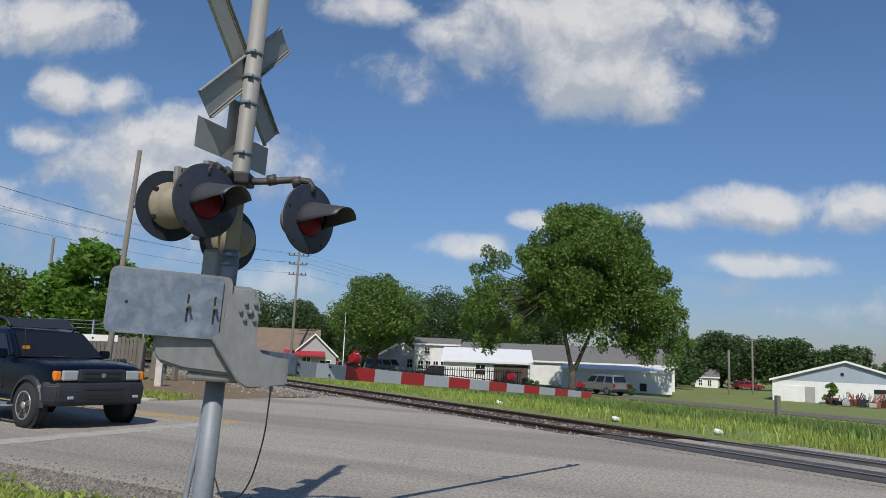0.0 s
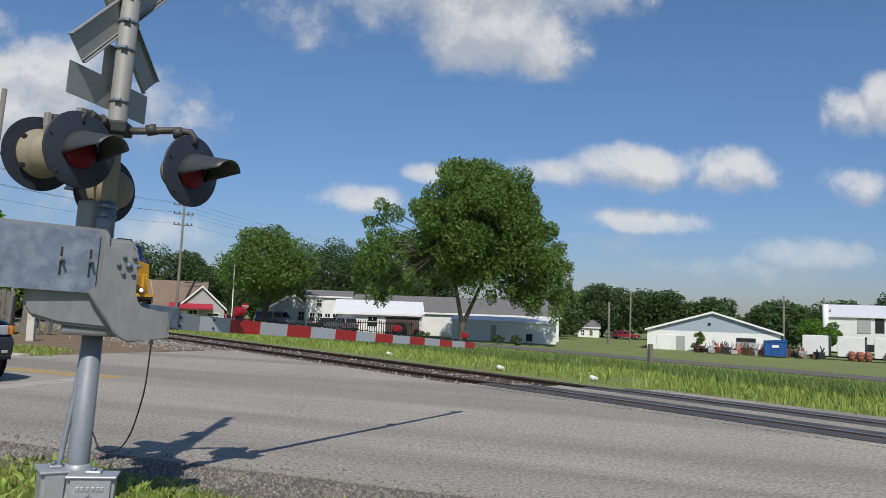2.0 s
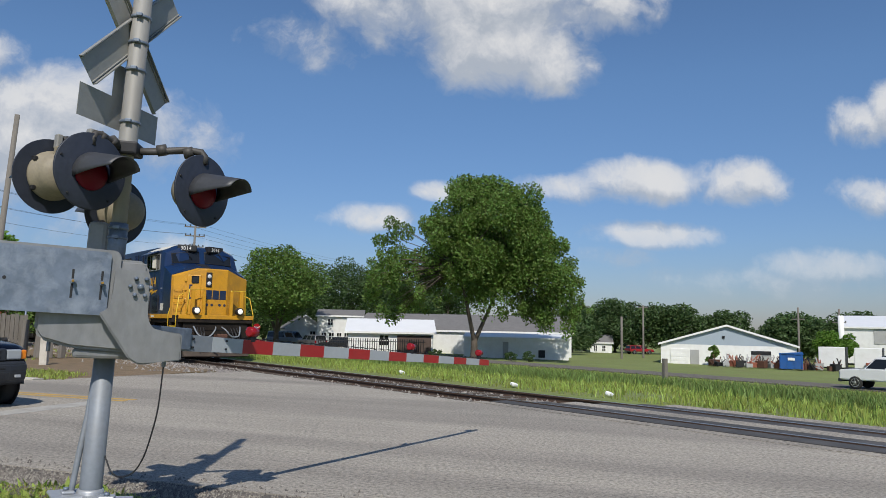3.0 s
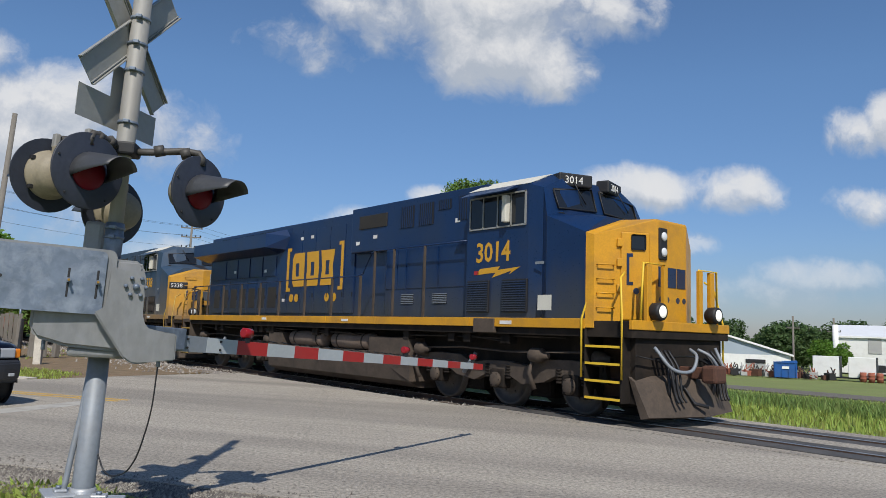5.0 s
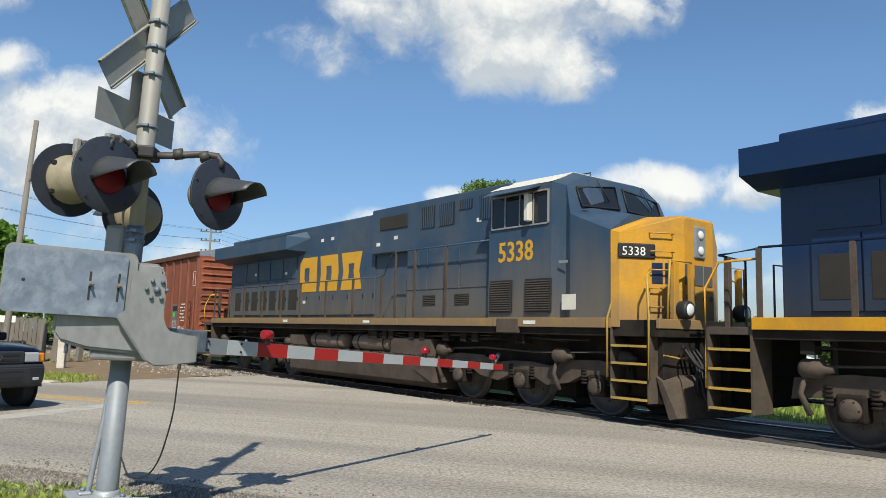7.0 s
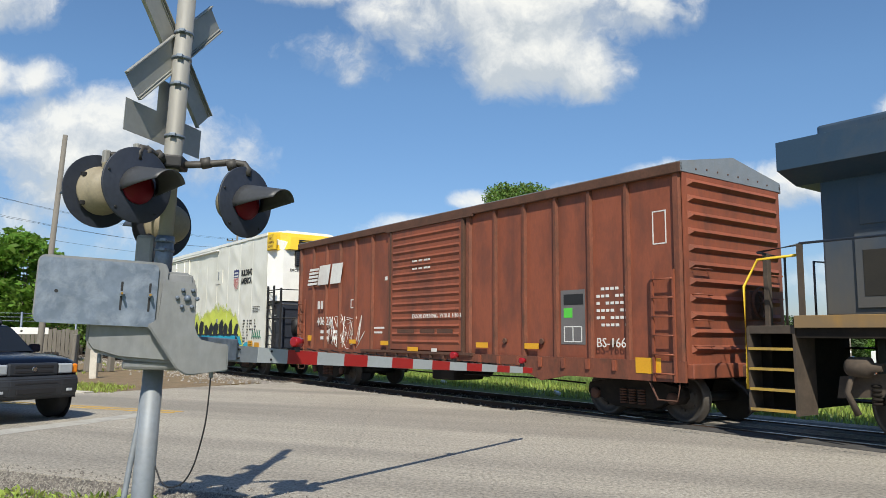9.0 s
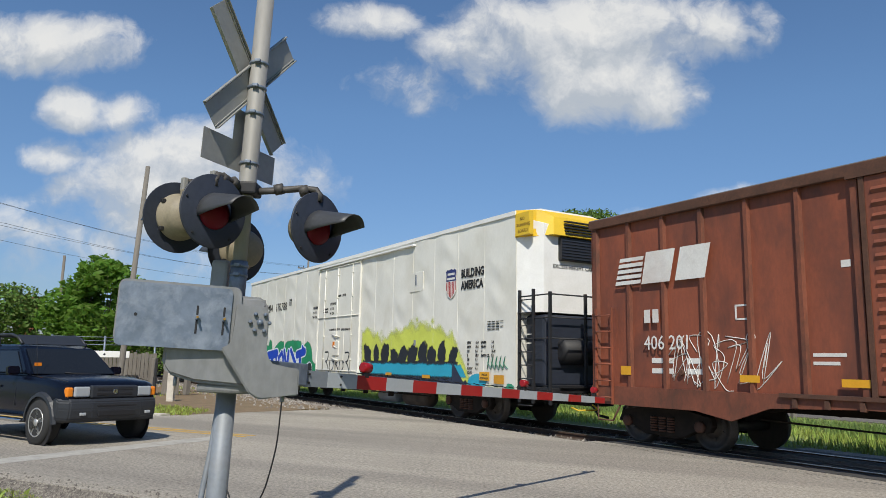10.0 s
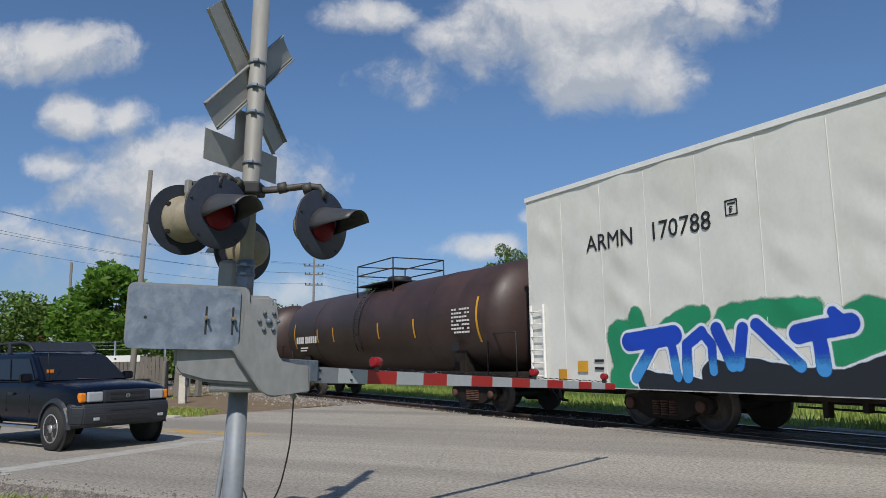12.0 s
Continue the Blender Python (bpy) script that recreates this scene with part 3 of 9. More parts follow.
# ---- crossing signal ----
CASTGREY = mat("weathered_cast_silver", (0.225, 0.23, 0.235), 0.5, 0.35, var=0.16, scale=5, fine=22, bump=0.18, dirt=(0.16, 0.155, 0.145), dirt_amt=0.55, dirt_scale=4, streak=0.5)
BASESILVER = mat("bright_silver_paint", (0.40, 0.42, 0.44), 0.42, 0.35, var=0.15, scale=6, fine=30, bump=0.15, dirt=(0.20, 0.19, 0.17), dirt_amt=0.5, dirt_scale=6)
CONDUIT = mat("dark_conduit", (0.055, 0.052, 0.050), 0.6, 0.2, var=0.3, scale=6, bump=0.2, dirt=(0.12, 0.10, 0.08), dirt_amt=0.5)


def make_signal():
    bx, by = -1.688, 5.33
    sig = thing("crossing_signal", "silver railway crossing signal mast with lowered striped gate arm", "crossing signal",
                Matrix.Translation((bx, by, 0)) @ pose(0, 0, 0, -0.6, 2.0, 0))
    # local axes: x right, y away; the road runs along R2
    one("mast", lathe, MASTPAINT, sig, [(1.30, 0.050), (2.66, 0.050), (2.67, 0.066), (2.70, 0.066), (2.71, 0.0635), (4.9, 0.062)], (0, 0, 0), (0, 0, 1), label="weathered grey mast pole")
    one("lower_mast", lathe, ALU, sig, [(0.28, 0.075), (0.40, 0.071), (1.36, 0.066)], (0, 0, 0), (0, 0, 1), label="silver painted lower mast")
    bm = bmesh.new()
    for k in range(4):
        a = math.pi / 4 + k * math.pi / 2 + 0.5
        c, s = math.cos(a), math.sin(a)
        vs = prism(bm, [(0.06, 0.03), (0.24, 0.03), (0.23, 0.06), (0.13, 0.12), (0.09, 0.33), (0.06, 0.33)], -0.025, 0.025, "y")
        bmesh.ops.rotate(bm, verts=vs, cent=(0, 0, 0), matrix=Matrix.Rotation(a, 3, "Z"))
        cyl(bm, (c * 0.205, s * 0.205, 0.03), (c * 0.205, s * 0.205, 0.11), 0.014, seg=8)
        cyl(bm, (c * 0.205, s * 0.205, 0.055), (c * 0.205, s * 0.205, 0.08), 0.026, seg=6)
    lathe(bm, [(0.0, 0.25), (0.03, 0.25), (0.045, 0.23), (0.05, 0.13), (0.12, 0.095), (0.36, 0.086), (0.375, 0.076)], (0, 0, 0), (0, 0, 1), 24)
    part("base_casting", bm, BASESILVER, sig, "silver cast mast base with ribs")
    one("footing", lathe, CONCRETE, sig, [(-0.1, 0.31), (0.0, 0.31), (0.012, 0.29)], (0, 0, 0), (0, 0, 1), label="round concrete footing")
    # two cast junction boxes at the foot
    for nm, cx, cy, ang, wd in (("junction_box", 0.16, -0.19, 8, 0.142), ("junction_box", -0.135, -0.06, -62, 0.125)):
        bm = bmesh.new()
        loft(bm, [[(sx * (wd - e), sy * (0.08 - e), z) for sx, sy in ((-1, -1), (1, -1), (1, 1), (-1, 1))] for z, e in ((0.085, 0.022), (0.105, 0.006), (0.32, 0.0), (0.335, 0.002))])
        bmesh.ops.bevel(bm, geom=[e for e in bm.edges if abs(e.verts[0].co.z - e.verts[1].co.z) > 0.01], offset=0.022, segments=3, affect="EDGES")
        jb = part(nm, bm, BASESILVER, sig, "silver cast junction box", Matrix.Translation((cx, cy, 0)) @ pose(0, 0, 0, 0, 0, ang))
        one("lid", box, BASESILVER, jb, -wd - 0.012, wd + 0.012, -0.095, 0.095, 0.332, 0.352, 0.009)
        one("lid_boss", box, BASESILVER, jb, -0.05, 0.05, -0.03, 0.05, 0.352, 0.372, 0.009)
        one("lid_bolt", cyl, GALV, jb, (0, 0, 0.372), (0, 0, 0.39), 0.018, seg=6)
        for x in (-0.085, 0.085):
            one("hinge_lug", box, BASESILVER, jb, x - 0.018, x + 0.018, -0.108, -0.075, 0.075, 0.13, 0.008)
            one("lug_bolt", cyl, GALV, jb, (x, -0.10, 0.05), (x, -0.10, 0.085), 0.010, seg=6)
        one("foot", box, DARKTRIM, jb, -wd + 0.03, wd - 0.03, -0.06, 0.06, 0.04, 0.088, 0.008)
        if wd > 0.13:
            bm = bmesh.new()
            for i, x in enumerate((-0.075, -0.045, -0.015, 0.015, 0.045, 0.07)):
                box(bm, x - 0.010, x + 0.010, -0.086, -0.079, 0.255, 0.282, 0.002)
            for sx in (-1, 1):
                vs = box(bm, -0.045, 0.045, -0.086, -0.079, -0.005, 0.005)
                bmesh.ops.transform(bm, matrix=Matrix.Translation((sx * 0.033, 0, 0.215)) @ Matrix.Rotation(sx * 0.6, 4, "Y"), verts=vs)
            part("cast_mark", bm, BASESILVER, jb)
    # conduit up the mast
    one("conduit", tube, ALU, sig, [(-0.11, -0.05, 0.30), (-0.10, -0.045, 0.42), (-0.088, -0.03, 0.6), (-0.066, -0.005, 0.85), (-0.05, 0.03, 1.25)], 0.020, label="silver conduit pipe")
    # gate mechanism: case behind, counterweight plates in front, arm bracket
    bm = bmesh.new()
    prism(bm, [(-0.37, 1.40), (-0.33, 1.345), (-0.16, 1.30), (0.20, 1.28), (0.27, 1.32), (0.27, 1.86), (0.24, 1.89), (-0.02, 1.89), (-0.05, 1.68), (-0.37, 1.66)], -0.28, 0.05, "y")
    bmesh.ops.bevel(bm, geom=list(bm.edges), offset=0.022, segments=3, affect="EDGES")
    case = part("mechanism_case", bm, CASTGREY, sig, "silver cast gate mechanism case", pose(-0.06, 0.02, 0, 0, 0, 16))
    for x in (-0.28, -0.10, 0.10):
        one("case_bolt", cyl, GALV, case, (x, -0.22, 1.27), (x, -0.22, 1.36), 0.012, seg=6)
    one("case_sump", box, CASTGREY, case, -0.14, 0.22, -0.24, 0.02, 1.235, 1.30, 0.02)

    def rounded(bm, x0, x1, z0, z1, y0, y1, r):
        pts = []
        for cx, cz, a0 in ((x1 - r, z1 - r, 0), (x0 + r, z1 - r, 90), (x0 + r, z0 + r, 180), (x1 - r, z0 + r, 270)):
            pts += [(cx + r * math.cos(radians(a0 + 18 * k)), cz + r * math.sin(radians(a0 + 18 * k))) for k in range(6)]
        prism(bm, pts, y0, y1, "y")
    G = Matrix.Translation((-0.03, -0.30, 0)) @ pose(0, 0, 0, 0, 0, 17)
    bm = bmesh.new()
    rounded(bm, -0.355, 0.345, 1.515, 1.925, -0.014, 0.0, 0.03)
    cw = part("counterweight", bm, GALV, sig, "mottled galvanised counterweight plate", Matrix.Translation((-0.265, -0.385, 0.0)) @ pose(0, 0, 0, 0, 0, 20))
    bm = bmesh.new()
    rounded(bm, -0.365, 0.405, 1.525, 1.942, 0.004, 0.06, 0.045)
    bmesh.ops.bevel(bm, geom=list(bm.edges), offset=0.006, segments=1, affect="EDGES")
    part("counterweight_back", bm, CASTGREY, cw, "silver cast counterweight behind the plate")
    for x in (0.13, 0.30):
        one("slot", box, DARKTRIM, cw, x - 0.007, x + 0.007, -0.0165, -0.012, 1.615, 1.80, 0.002)
        one("bolt", cyl, BRASS, cw, (x + 0.003, -0.085, 1.722), (x + 0.003, -0.005, 1.722), 0.008, label="brass threaded bolt")
        one("nut", cyl, GALV, cw, (x + 0.003, -0.040, 1.722), (x + 0.003, -0.017, 1.722), 0.017, seg=6)
    one("hole", cyl, DARKTRIM, cw, (-0.245, -0.0165, 1.715), (-0.245, -0.005, 1.715), 0.011)
    bm = bmesh.new()
    prism(bm, [(0.125, 1.83), (0.325, 1.82), (0.343, 1.77), (0.345, 1.53), (0.355, 1.475), (0.385, 1.44), (0.44, 1.428), (0.57, 1.423), (0.575, 1.245), (0.45, 1.235), (0.35, 1.213), (0.305, 1.215), (0.25, 1.25), (0.05, 1.53), (0.125, 1.57)], -0.06, 0.05, "y")
    bmesh.ops.bevel(bm, geom=list(bm.edges), offset=0.010, segments=2, affect="EDGES")
    br = part("arm_bracket", bm, CASTGREY, sig, "silver cast gate arm bracket", G)
    for k in range(7):
        a = k * math.pi / 3
        r = 0.0 if k == 6 else 0.062
        one("bolt", lathe, GALV, br, [(0, 0.022 if k == 6 else 0.014), (0.022, 0.022 if k == 6 else 0.013), (0.03, 0.006)], (0.285 + r * math.cos(a), -0.06, 1.713 + r * math.sin(a)), (0, -1, 0), 10)
    one("mount_strap", lathe, GALV, sig, [(1.86, 0.050), (1.86, 0.060), (2.155, 0.060), (2.155, 0.050)], (0, 0, 0), (0, 0, 1), label="galvanised mast sleeve")
    one("side_box", box, SIGNBACK, sig, -0.215, -0.085, 0.03, 0.14, 1.90, 2.165, 0.025, label="grey relay box")
    for z in (2.045, 2.11, 2.86, 3.24, 3.44, 3.63):
        one("clamp_screw", box, GALV, sig, -0.012, 0.03, -0.095, -0.06, z - 0.002, z + 0.022, 0.004)
        one("band_clamp", lathe, GALV, sig, [(z, 0.058), (z, 0.071 if z > 2.4 else 0.066), (z + 0.02, 0.071 if z > 2.4 else 0.066), (z + 0.02, 0.058)], (0, 0, 0), (0, 0, 1), label="steel band clamp")
    # cross boards, seen from behind: facing along the road
    B = Matrix.Translation((-0.10, 0.045, 3.53)) @ pose(0, 0, 0, 0, 0, 67)   # local x runs across the road
    for sgn, off in ((1, 0.055), (-1, 0.022)):
        bm = bmesh.new()
        box(bm, -0.58, 0.58, -off - 0.004, -off, -0.105, 0.105)
        for z in (-0.105, 0.097):
            box(bm, -0.58, 0.58, -off - 0.030, -off - 0.003, z, z + 0.008)
        for z in (-0.088, 0.082):
            box(bm, -0.58, 0.58, -off - 0.014, -off - 0.0035, z, z + 0.006)
        part("cross_board", bm, SIGNBACK, sig, "bare metal back of a channel-edged crossbuck board", B @ Matrix.Rotation(radians(-46 * sgn), 4, "Y"))
    bm = bmesh.new()
    prism(bm, [(-0.40, -0.71), (0.40, -0.71), (0.40, -0.49), (0.10, -0.49), (0.10, -0.25), (-0.10, -0.25), (-0.10, -0.49), (-0.40, -0.49)], -0.018, -0.014, "y")
    part("track_sign", bm, SIGNBACK, sig, "bare metal back of an inverted T sign", B)
    # lamp arm along the road's width, lamps facing both ways
    zc = 2.685
    for ex, ey, nm in ((0.525, 0.035, "right"), (-0.135, -0.29, "front"), (-0.44, -0.02, "left"), (-0.147, 0.425, "back")):
        n = math.hypot(ex, ey)
        one("cross_arm", tube, CONDUIT, sig, [(0, 0, zc - 0.02), (ex * 0.35, ey * 0.35, zc), (ex * 0.75, ey * 0.75, zc + 0.03), (ex * 0.95, ey * 0.95, zc + 0.025), (ex, ey, zc - 0.01), (ex, ey, zc - 0.06)], 0.026, label="bent conduit lamp arm")
        for f in (0.38, 0.72):
            one("conduit_fitting", cyl, CONDUIT, sig, (ex * f, ey * f, zc + 0.005), (ex * (f + 0.12), ey * (f + 0.12), zc + 0.022), 0.040, seg=10)
    bm = bmesh.new()
    box(bm, -0.09, 0.09, -0.09, 0.09, zc - 0.05, zc + 0.04, 0.015)
    part("arm_clamp", bm, DARKTRIM, sig, "dark cross arm clamp")
    def lamp(px, py, pz, yaw):
        L = Matrix.Translation((px, py, pz)) @ pose(0, 0, 0, 0, 0, yaw)      # faces local -y
        bm = bmesh.new()
        lathe(bm, [(-0.006, 0.255), (0.004, 0.256), (0.007, 0.25), (0.007, 0.0)], (0, 0, 0), (0, -1, 0), 40)
        bk = part("background_disc", bm, LAMPBLACK, sig, "faded black round background plate", L)
        one("lens", lathe, REDLENS, bk, [(0.008, 0.118), (0.02, 0.116), (0.045, 0.09), (0.06, 0.05), (0.064, 0.004)], (0, 0, -0.01), (0, -1, 0), 28, label="unlit dark red lens")
        # hood: a half tube that runs forward and narrows below
        bm = bmesh.new()
        rows = []
        for a in np.linspace(0, 0.34, 7):
            half = (0.62 - 0.75 * a) * math.pi
            ring = []
            for k in range(15):
                th = math.pi / 2 + half * (k / 7 - 1)
                rad = 0.135 - 0.05 * a
                ring.append(bm.verts.new((rad * math.cos(th), -0.008 - a - 0.03 * math.sin(th), rad * math.sin(th) - 0.01 - 0.12 * a)))
            rows.append(ring)
        for i in range(len(rows) - 1):
            for k in range(14):
                f = bm.faces.new((rows[i][k], rows[i][k + 1], rows[i + 1][k + 1], rows[i + 1][k]))
                f.smooth = True
        h = part("hood", bm, HOODBLACK, bk, "faded black lamp hood")
        sm = h.modifiers.new("thick", "SOLIDIFY")
        sm.thickness = 0.004
        bm = bmesh.new()
        lathe(bm, [(-0.004, 0.155), (0.01, 0.17), (0.03, 0.17), (0.04, 0.15), (0.12, 0.145), (0.17, 0.12), (0.185, 0.06), (0.186, 0.002)], (0, 0.006, 0), (0, 1, 0), 32)
        box(bm, -0.03, 0.03, 0.05, 0.12, 0.13, 0.20, 0.01)
        hs = part("housing", bm, HOUSING, bk, "weathered tan lamp housing")
        for a in (0.6, 2.4, 3.9, 5.6):
            one("latch", box, DARKTRIM, hs, 0.165 * math.cos(a) - 0.015, 0.165 * math.cos(a) + 0.015, 0.02, 0.05, 0.165 * math.sin(a) - 0.015, 0.165 * math.sin(a) + 0.015, 0.004)
        for a in (0.3, 1.57, 2.85, 4.0, 5.4):
            one("screw", lathe, DARKTRIM, bk, [(0.006, 0.010), (0.014, 0.007)], (0.225 * math.cos(a), 0, 0.225 * math.sin(a)), (0, -1, 0), 8)
        one("bracket", box, MASTPAINT, bk, -0.02, 0.02, 0.02, 0.07, 0.19, 0.29, 0.008)
        return bk

    face = 56.0
    lamp(0.527, 0.035, 2.433, face)
    lamp(-0.123, -0.296, 2.449, face - 4)
    lamp(-0.472, -0.026, 2.444, face + 172)
    lamp(-0.165, 0.44, 2.30, face + 175)
    # the gate arm
    M = sig.matrix_basis
    p0 = M.inverted() @ Vector((-1.30, 5.80, 1.335))
    p1 = M.inverted() @ Vector((2.06, 10.28, 1.005))
    d = (p1 - p0).normalized()
    length = 5.30
    side = d.cross(Vector((0, 0, 1))).normalized()
    upv = side.cross(d)
    A = Matrix((( d.x, side.x, upv.x, p0.x), (d.y, side.y, upv.y, p0.y), (d.z, side.z, upv.z, p0.z), (0, 0, 0, 1)))
    bm = bmesh.new()
    prism(bm, [(-0.15, -0.065), (0.68, -0.058), (length, -0.040), (length, 0.040), (0.68, 0.058), (-0.15, 0.065)], -0.016, 0.016, "y")
    arm = part("gate_arm", bm, ALU, sig, "red and grey striped crossing gate arm", A)
    stops = [0.36, 0.69, 1.05, 1.41, 1.75, 2.14, 2.50, 2.86, 3.21, 3.58, 3.93, 4.31, 4.64, 5.01, 5.295]
    for i in range(len(stops) - 1):
        x0, x1 = stops[i] + 0.0005, stops[i + 1] - 0.0005
        h0, h1 = 0.060 - 0.0042 * x0, 0.060 - 0.0042 * x1
        for y0, y1 in ((0.016, 0.0185), (-0.0185, -0.016)):
            bm = bmesh.new()
            prism(bm, [(x0, -h0), (x1, -h1), (x1, h1), (x0, h0)], y0, y1, "y")
            part("stripe", bm, ARMGREY if i % 2 == 0 else ARMRED, arm)
    one("hinge_plate", box, GALV, arm, -0.34, 0.12, -0.045, 0.045, -0.055, 0.11, 0.008, label="galvanised arm adapter")
    for x in (0.02, 0.16, 0.50):
        for z in (-0.03, 0.035):
            one("bolt", lathe, DARKTRIM, arm, [(0, 0.009), (0.012, 0.008)], (x, 0.0185, z), (0, 1, 0), 8)
    for x, r in ((0.80, 0.044), (3.32, 0.040), (5.02, 0.040)):
        bm = bmesh.new()
        lathe(bm, [(-0.045, r * 0.7), (-0.04, r), (0.04, r), (0.045, r * 0.7)], (x, 0, 0.125 + (r - 0.045)), (1, 0, 0), 20)
        ln = part("arm_lamp", bm, REDPLASTIC, arm, "red gate arm lamp")
        one("lamp_foot", box, DARKTRIM, ln, x - 0.03, x + 0.03, -0.02, 0.02, 0.04, 0.09, 0.006)
    one("cable", tube, WIRE, arm, [(0.70 + 0.08 * i, 0.0, 0.068 - 0.0035 * i * 0.08 + 0.008 * (i % 2)) for i in range(56)], 0.006, 5, label="black lamp cable along the arm")
    # loose cable to the foot
    one("drop_cable", tube, WIRE, sig, smooth([(0.43, -0.18, 1.24), (0.428, -0.18, 1.12), (0.418, -0.17, 0.92), (0.385, -0.15, 0.74), (0.345, -0.13, 0.60), (0.284, -0.105, 0.503), (0.193, -0.065, 0.466), (0.125, -0.03, 0.495), (0.085, -0.01, 0.56), (0.06, 0, 0.60)]), 0.0055, 6, label="hanging black cable")
    one("cable_plug", cyl, GALV, sig, (0.43, -0.18, 1.28), (0.43, -0.18, 1.20), 0.014)


make_signal()


# ---- the train ----
TRAIN, SPIN = [], []
YELLOW = mat("locomotive_yellow", (0.57, 0.275, 0.012), 0.45, var=0.14, scale=1.5, fine=30, bump=0.08, dirt=(0.25, 0.13, 0.035), dirt_amt=0.6, dirt_scale=1.6)
BLUE = mat("locomotive_dark_blue", (0.004, 0.021, 0.074), 0.32, var=0.2, scale=1.2, fine=30, bump=0.05, dirt=(0.022, 0.028, 0.045), dirt_amt=0.55, dirt_scale=0.9, grime=((0.050, 0.050, 0.046), 1.75, 2.75, 0.75))
BLUEFADE = mat("faded_locomotive_blue", (0.026, 0.055, 0.098), 0.5, var=0.14, scale=1.2, fine=30, bump=0.06, dirt=(0.095, 0.095, 0.095), dirt_amt=0.6, dirt_scale=0.9, grime=((0.125, 0.105, 0.080), 1.7, 3.3, 0.9))
YELLOWOLD = mat("dusty_locomotive_yellow", (0.52, 0.26, 0.02), 0.55, var=0.16, scale=1.5, fine=30, bump=0.08, dirt=(0.25, 0.15, 0.06), dirt_amt=0.7, dirt_scale=1.6, grime=((0.17, 0.125, 0.08), 1.65, 2.5, 0.85))
SAFETYOLD = mat("dusty_safety_yellow", (0.42, 0.27, 0.05), 0.6, var=0.2, dirt=(0.16, 0.11, 0.07), dirt_amt=0.8, dirt_scale=3)
YELLOWSIGN = mat("yellow_lettering", (0.58, 0.30, 0.02), 0.45, var=0.12, bump=0)
ROOFPALE = mat("pale_roof", (0.58, 0.56, 0.48), 0.7, var=0.12)
SCREEN = mat("brown_grille", (0.024, 0.021, 0.017), 0.8, var=0.3, bump=0.5)
BOXPOST = mat("rust_streaked_post", (0.175, 0.055, 0.030), 0.7, var=0.3, scale=2, fine=26, bump=0.25, dirt=(0.055, 0.030, 0.020), dirt_amt=0.9, dirt_scale=3, streak=0.5)
BOXRED = mat("boxcar_oxide_red", (0.245, 0.068, 0.034), 0.62, var=0.2, scale=1.3, fine=26, bump=0.2, dirt=(0.075, 0.034, 0.026), dirt_amt=0.85, dirt_scale=1.5, streak=0.4)
RUST = mat("dark_rust", (0.095, 0.042, 0.026), 0.85, var=0.4, scale=3, fine=30, bump=0.4, dirt=(0.05, 0.03, 0.022), dirt_amt=0.6)
REEFWHITE = mat("reefer_white", (0.72, 0.71, 0.65), 0.5, var=0.05, scale=0.8, fine=18, bump=0.06, dirt=(0.50, 0.47, 0.38), dirt_amt=0.55, dirt_scale=0.9, streak=0.7)
TANKBLACK = mat("tank_brown_black", (0.040, 0.024, 0.021), 0.5, var=0.25, scale=1.0, fine=18, bump=0.1, dirt=(0.085, 0.045, 0.036), dirt_amt=0.8, dirt_scale=0.7)
LETTERWHITE = mat("white_lettering", (0.68, 0.67, 0.64), 0.6, var=0.12, scale=6, bump=0, dirt=(0.35, 0.2, 0.15), dirt_amt=0.4)
LETTERBLACK = mat("black_lettering", (0.015, 0.015, 0.016), 0.6, var=0.1, bump=0)
REFLECT = mat("yellow_reflector", (0.68, 0.34, 0.02), 0.4, var=0.1, bump=0)
DUSTYTANK = mat("dusty_tank_steel", (0.17, 0.125, 0.095), 0.85, 0.05, var=0.3, scale=2.5, fine=25, bump=0.25, dirt=(0.07, 0.05, 0.04), dirt_amt=0.7, dirt_scale=2)
SAFETY = mat("safety_yellow", (0.70, 0.46, 0.03), 0.5, var=0.1)


def seat_words(text, x, z, y, size, material, parent, name="lettering", squeeze=1.0, bold=0.0):
    return words(name, text, size, material, parent, pose(x, y, z, 90, 0, 0), 0.003, squeeze=squeeze, bold=bold)


def bars(rows, parent, material, y, name="small_print"):
    """Unreadable print as plain bars: rows of x, z, width, height."""
    bm = bmesh.new()
    for x, z, w, h in rows:
        box(bm, x, x + w, y - 0.004, y + 0.002, z, z + h)
    return part(name, bm, material, parent)


def wheelset(parent, x, r):
    bm = bmesh.new()
    cyl(bm, (0, -0.95, 0), (0, 0.95, 0), 0.09, seg=12)
    for sgn in (-1, 1):
        lathe(bm, [(-0.07, r + 0.028), (-0.035, r + 0.028), (-0.03, r), (0.07, r - 0.004), (0.075, r - 0.06), (0.03, r - 0.07), (0.015, 0.2), (0.05, 0.18), (0.11, 0.12), (0.12, 0.02)], (0, sgn * 0.745, 0), (0, sgn, 0), 32)
        for k in range(6):
            a = k * math.pi / 3
            cyl(bm, (0.26 * math.cos(a) * r / 0.5, sgn * 0.76, 0.26 * math.sin(a) * r / 0.5), (0.26 * math.cos(a) * r / 0.5, sgn * 0.785, 0.26 * math.sin(a) * r / 0.5), 0.025, seg=6)
    ob = part("wheelset", bm, WHEELSTEEL, parent, "worn steel wheelset", Matrix.Translation((x, 0, r)))
    SPIN.append((ob, x, r))
    return ob


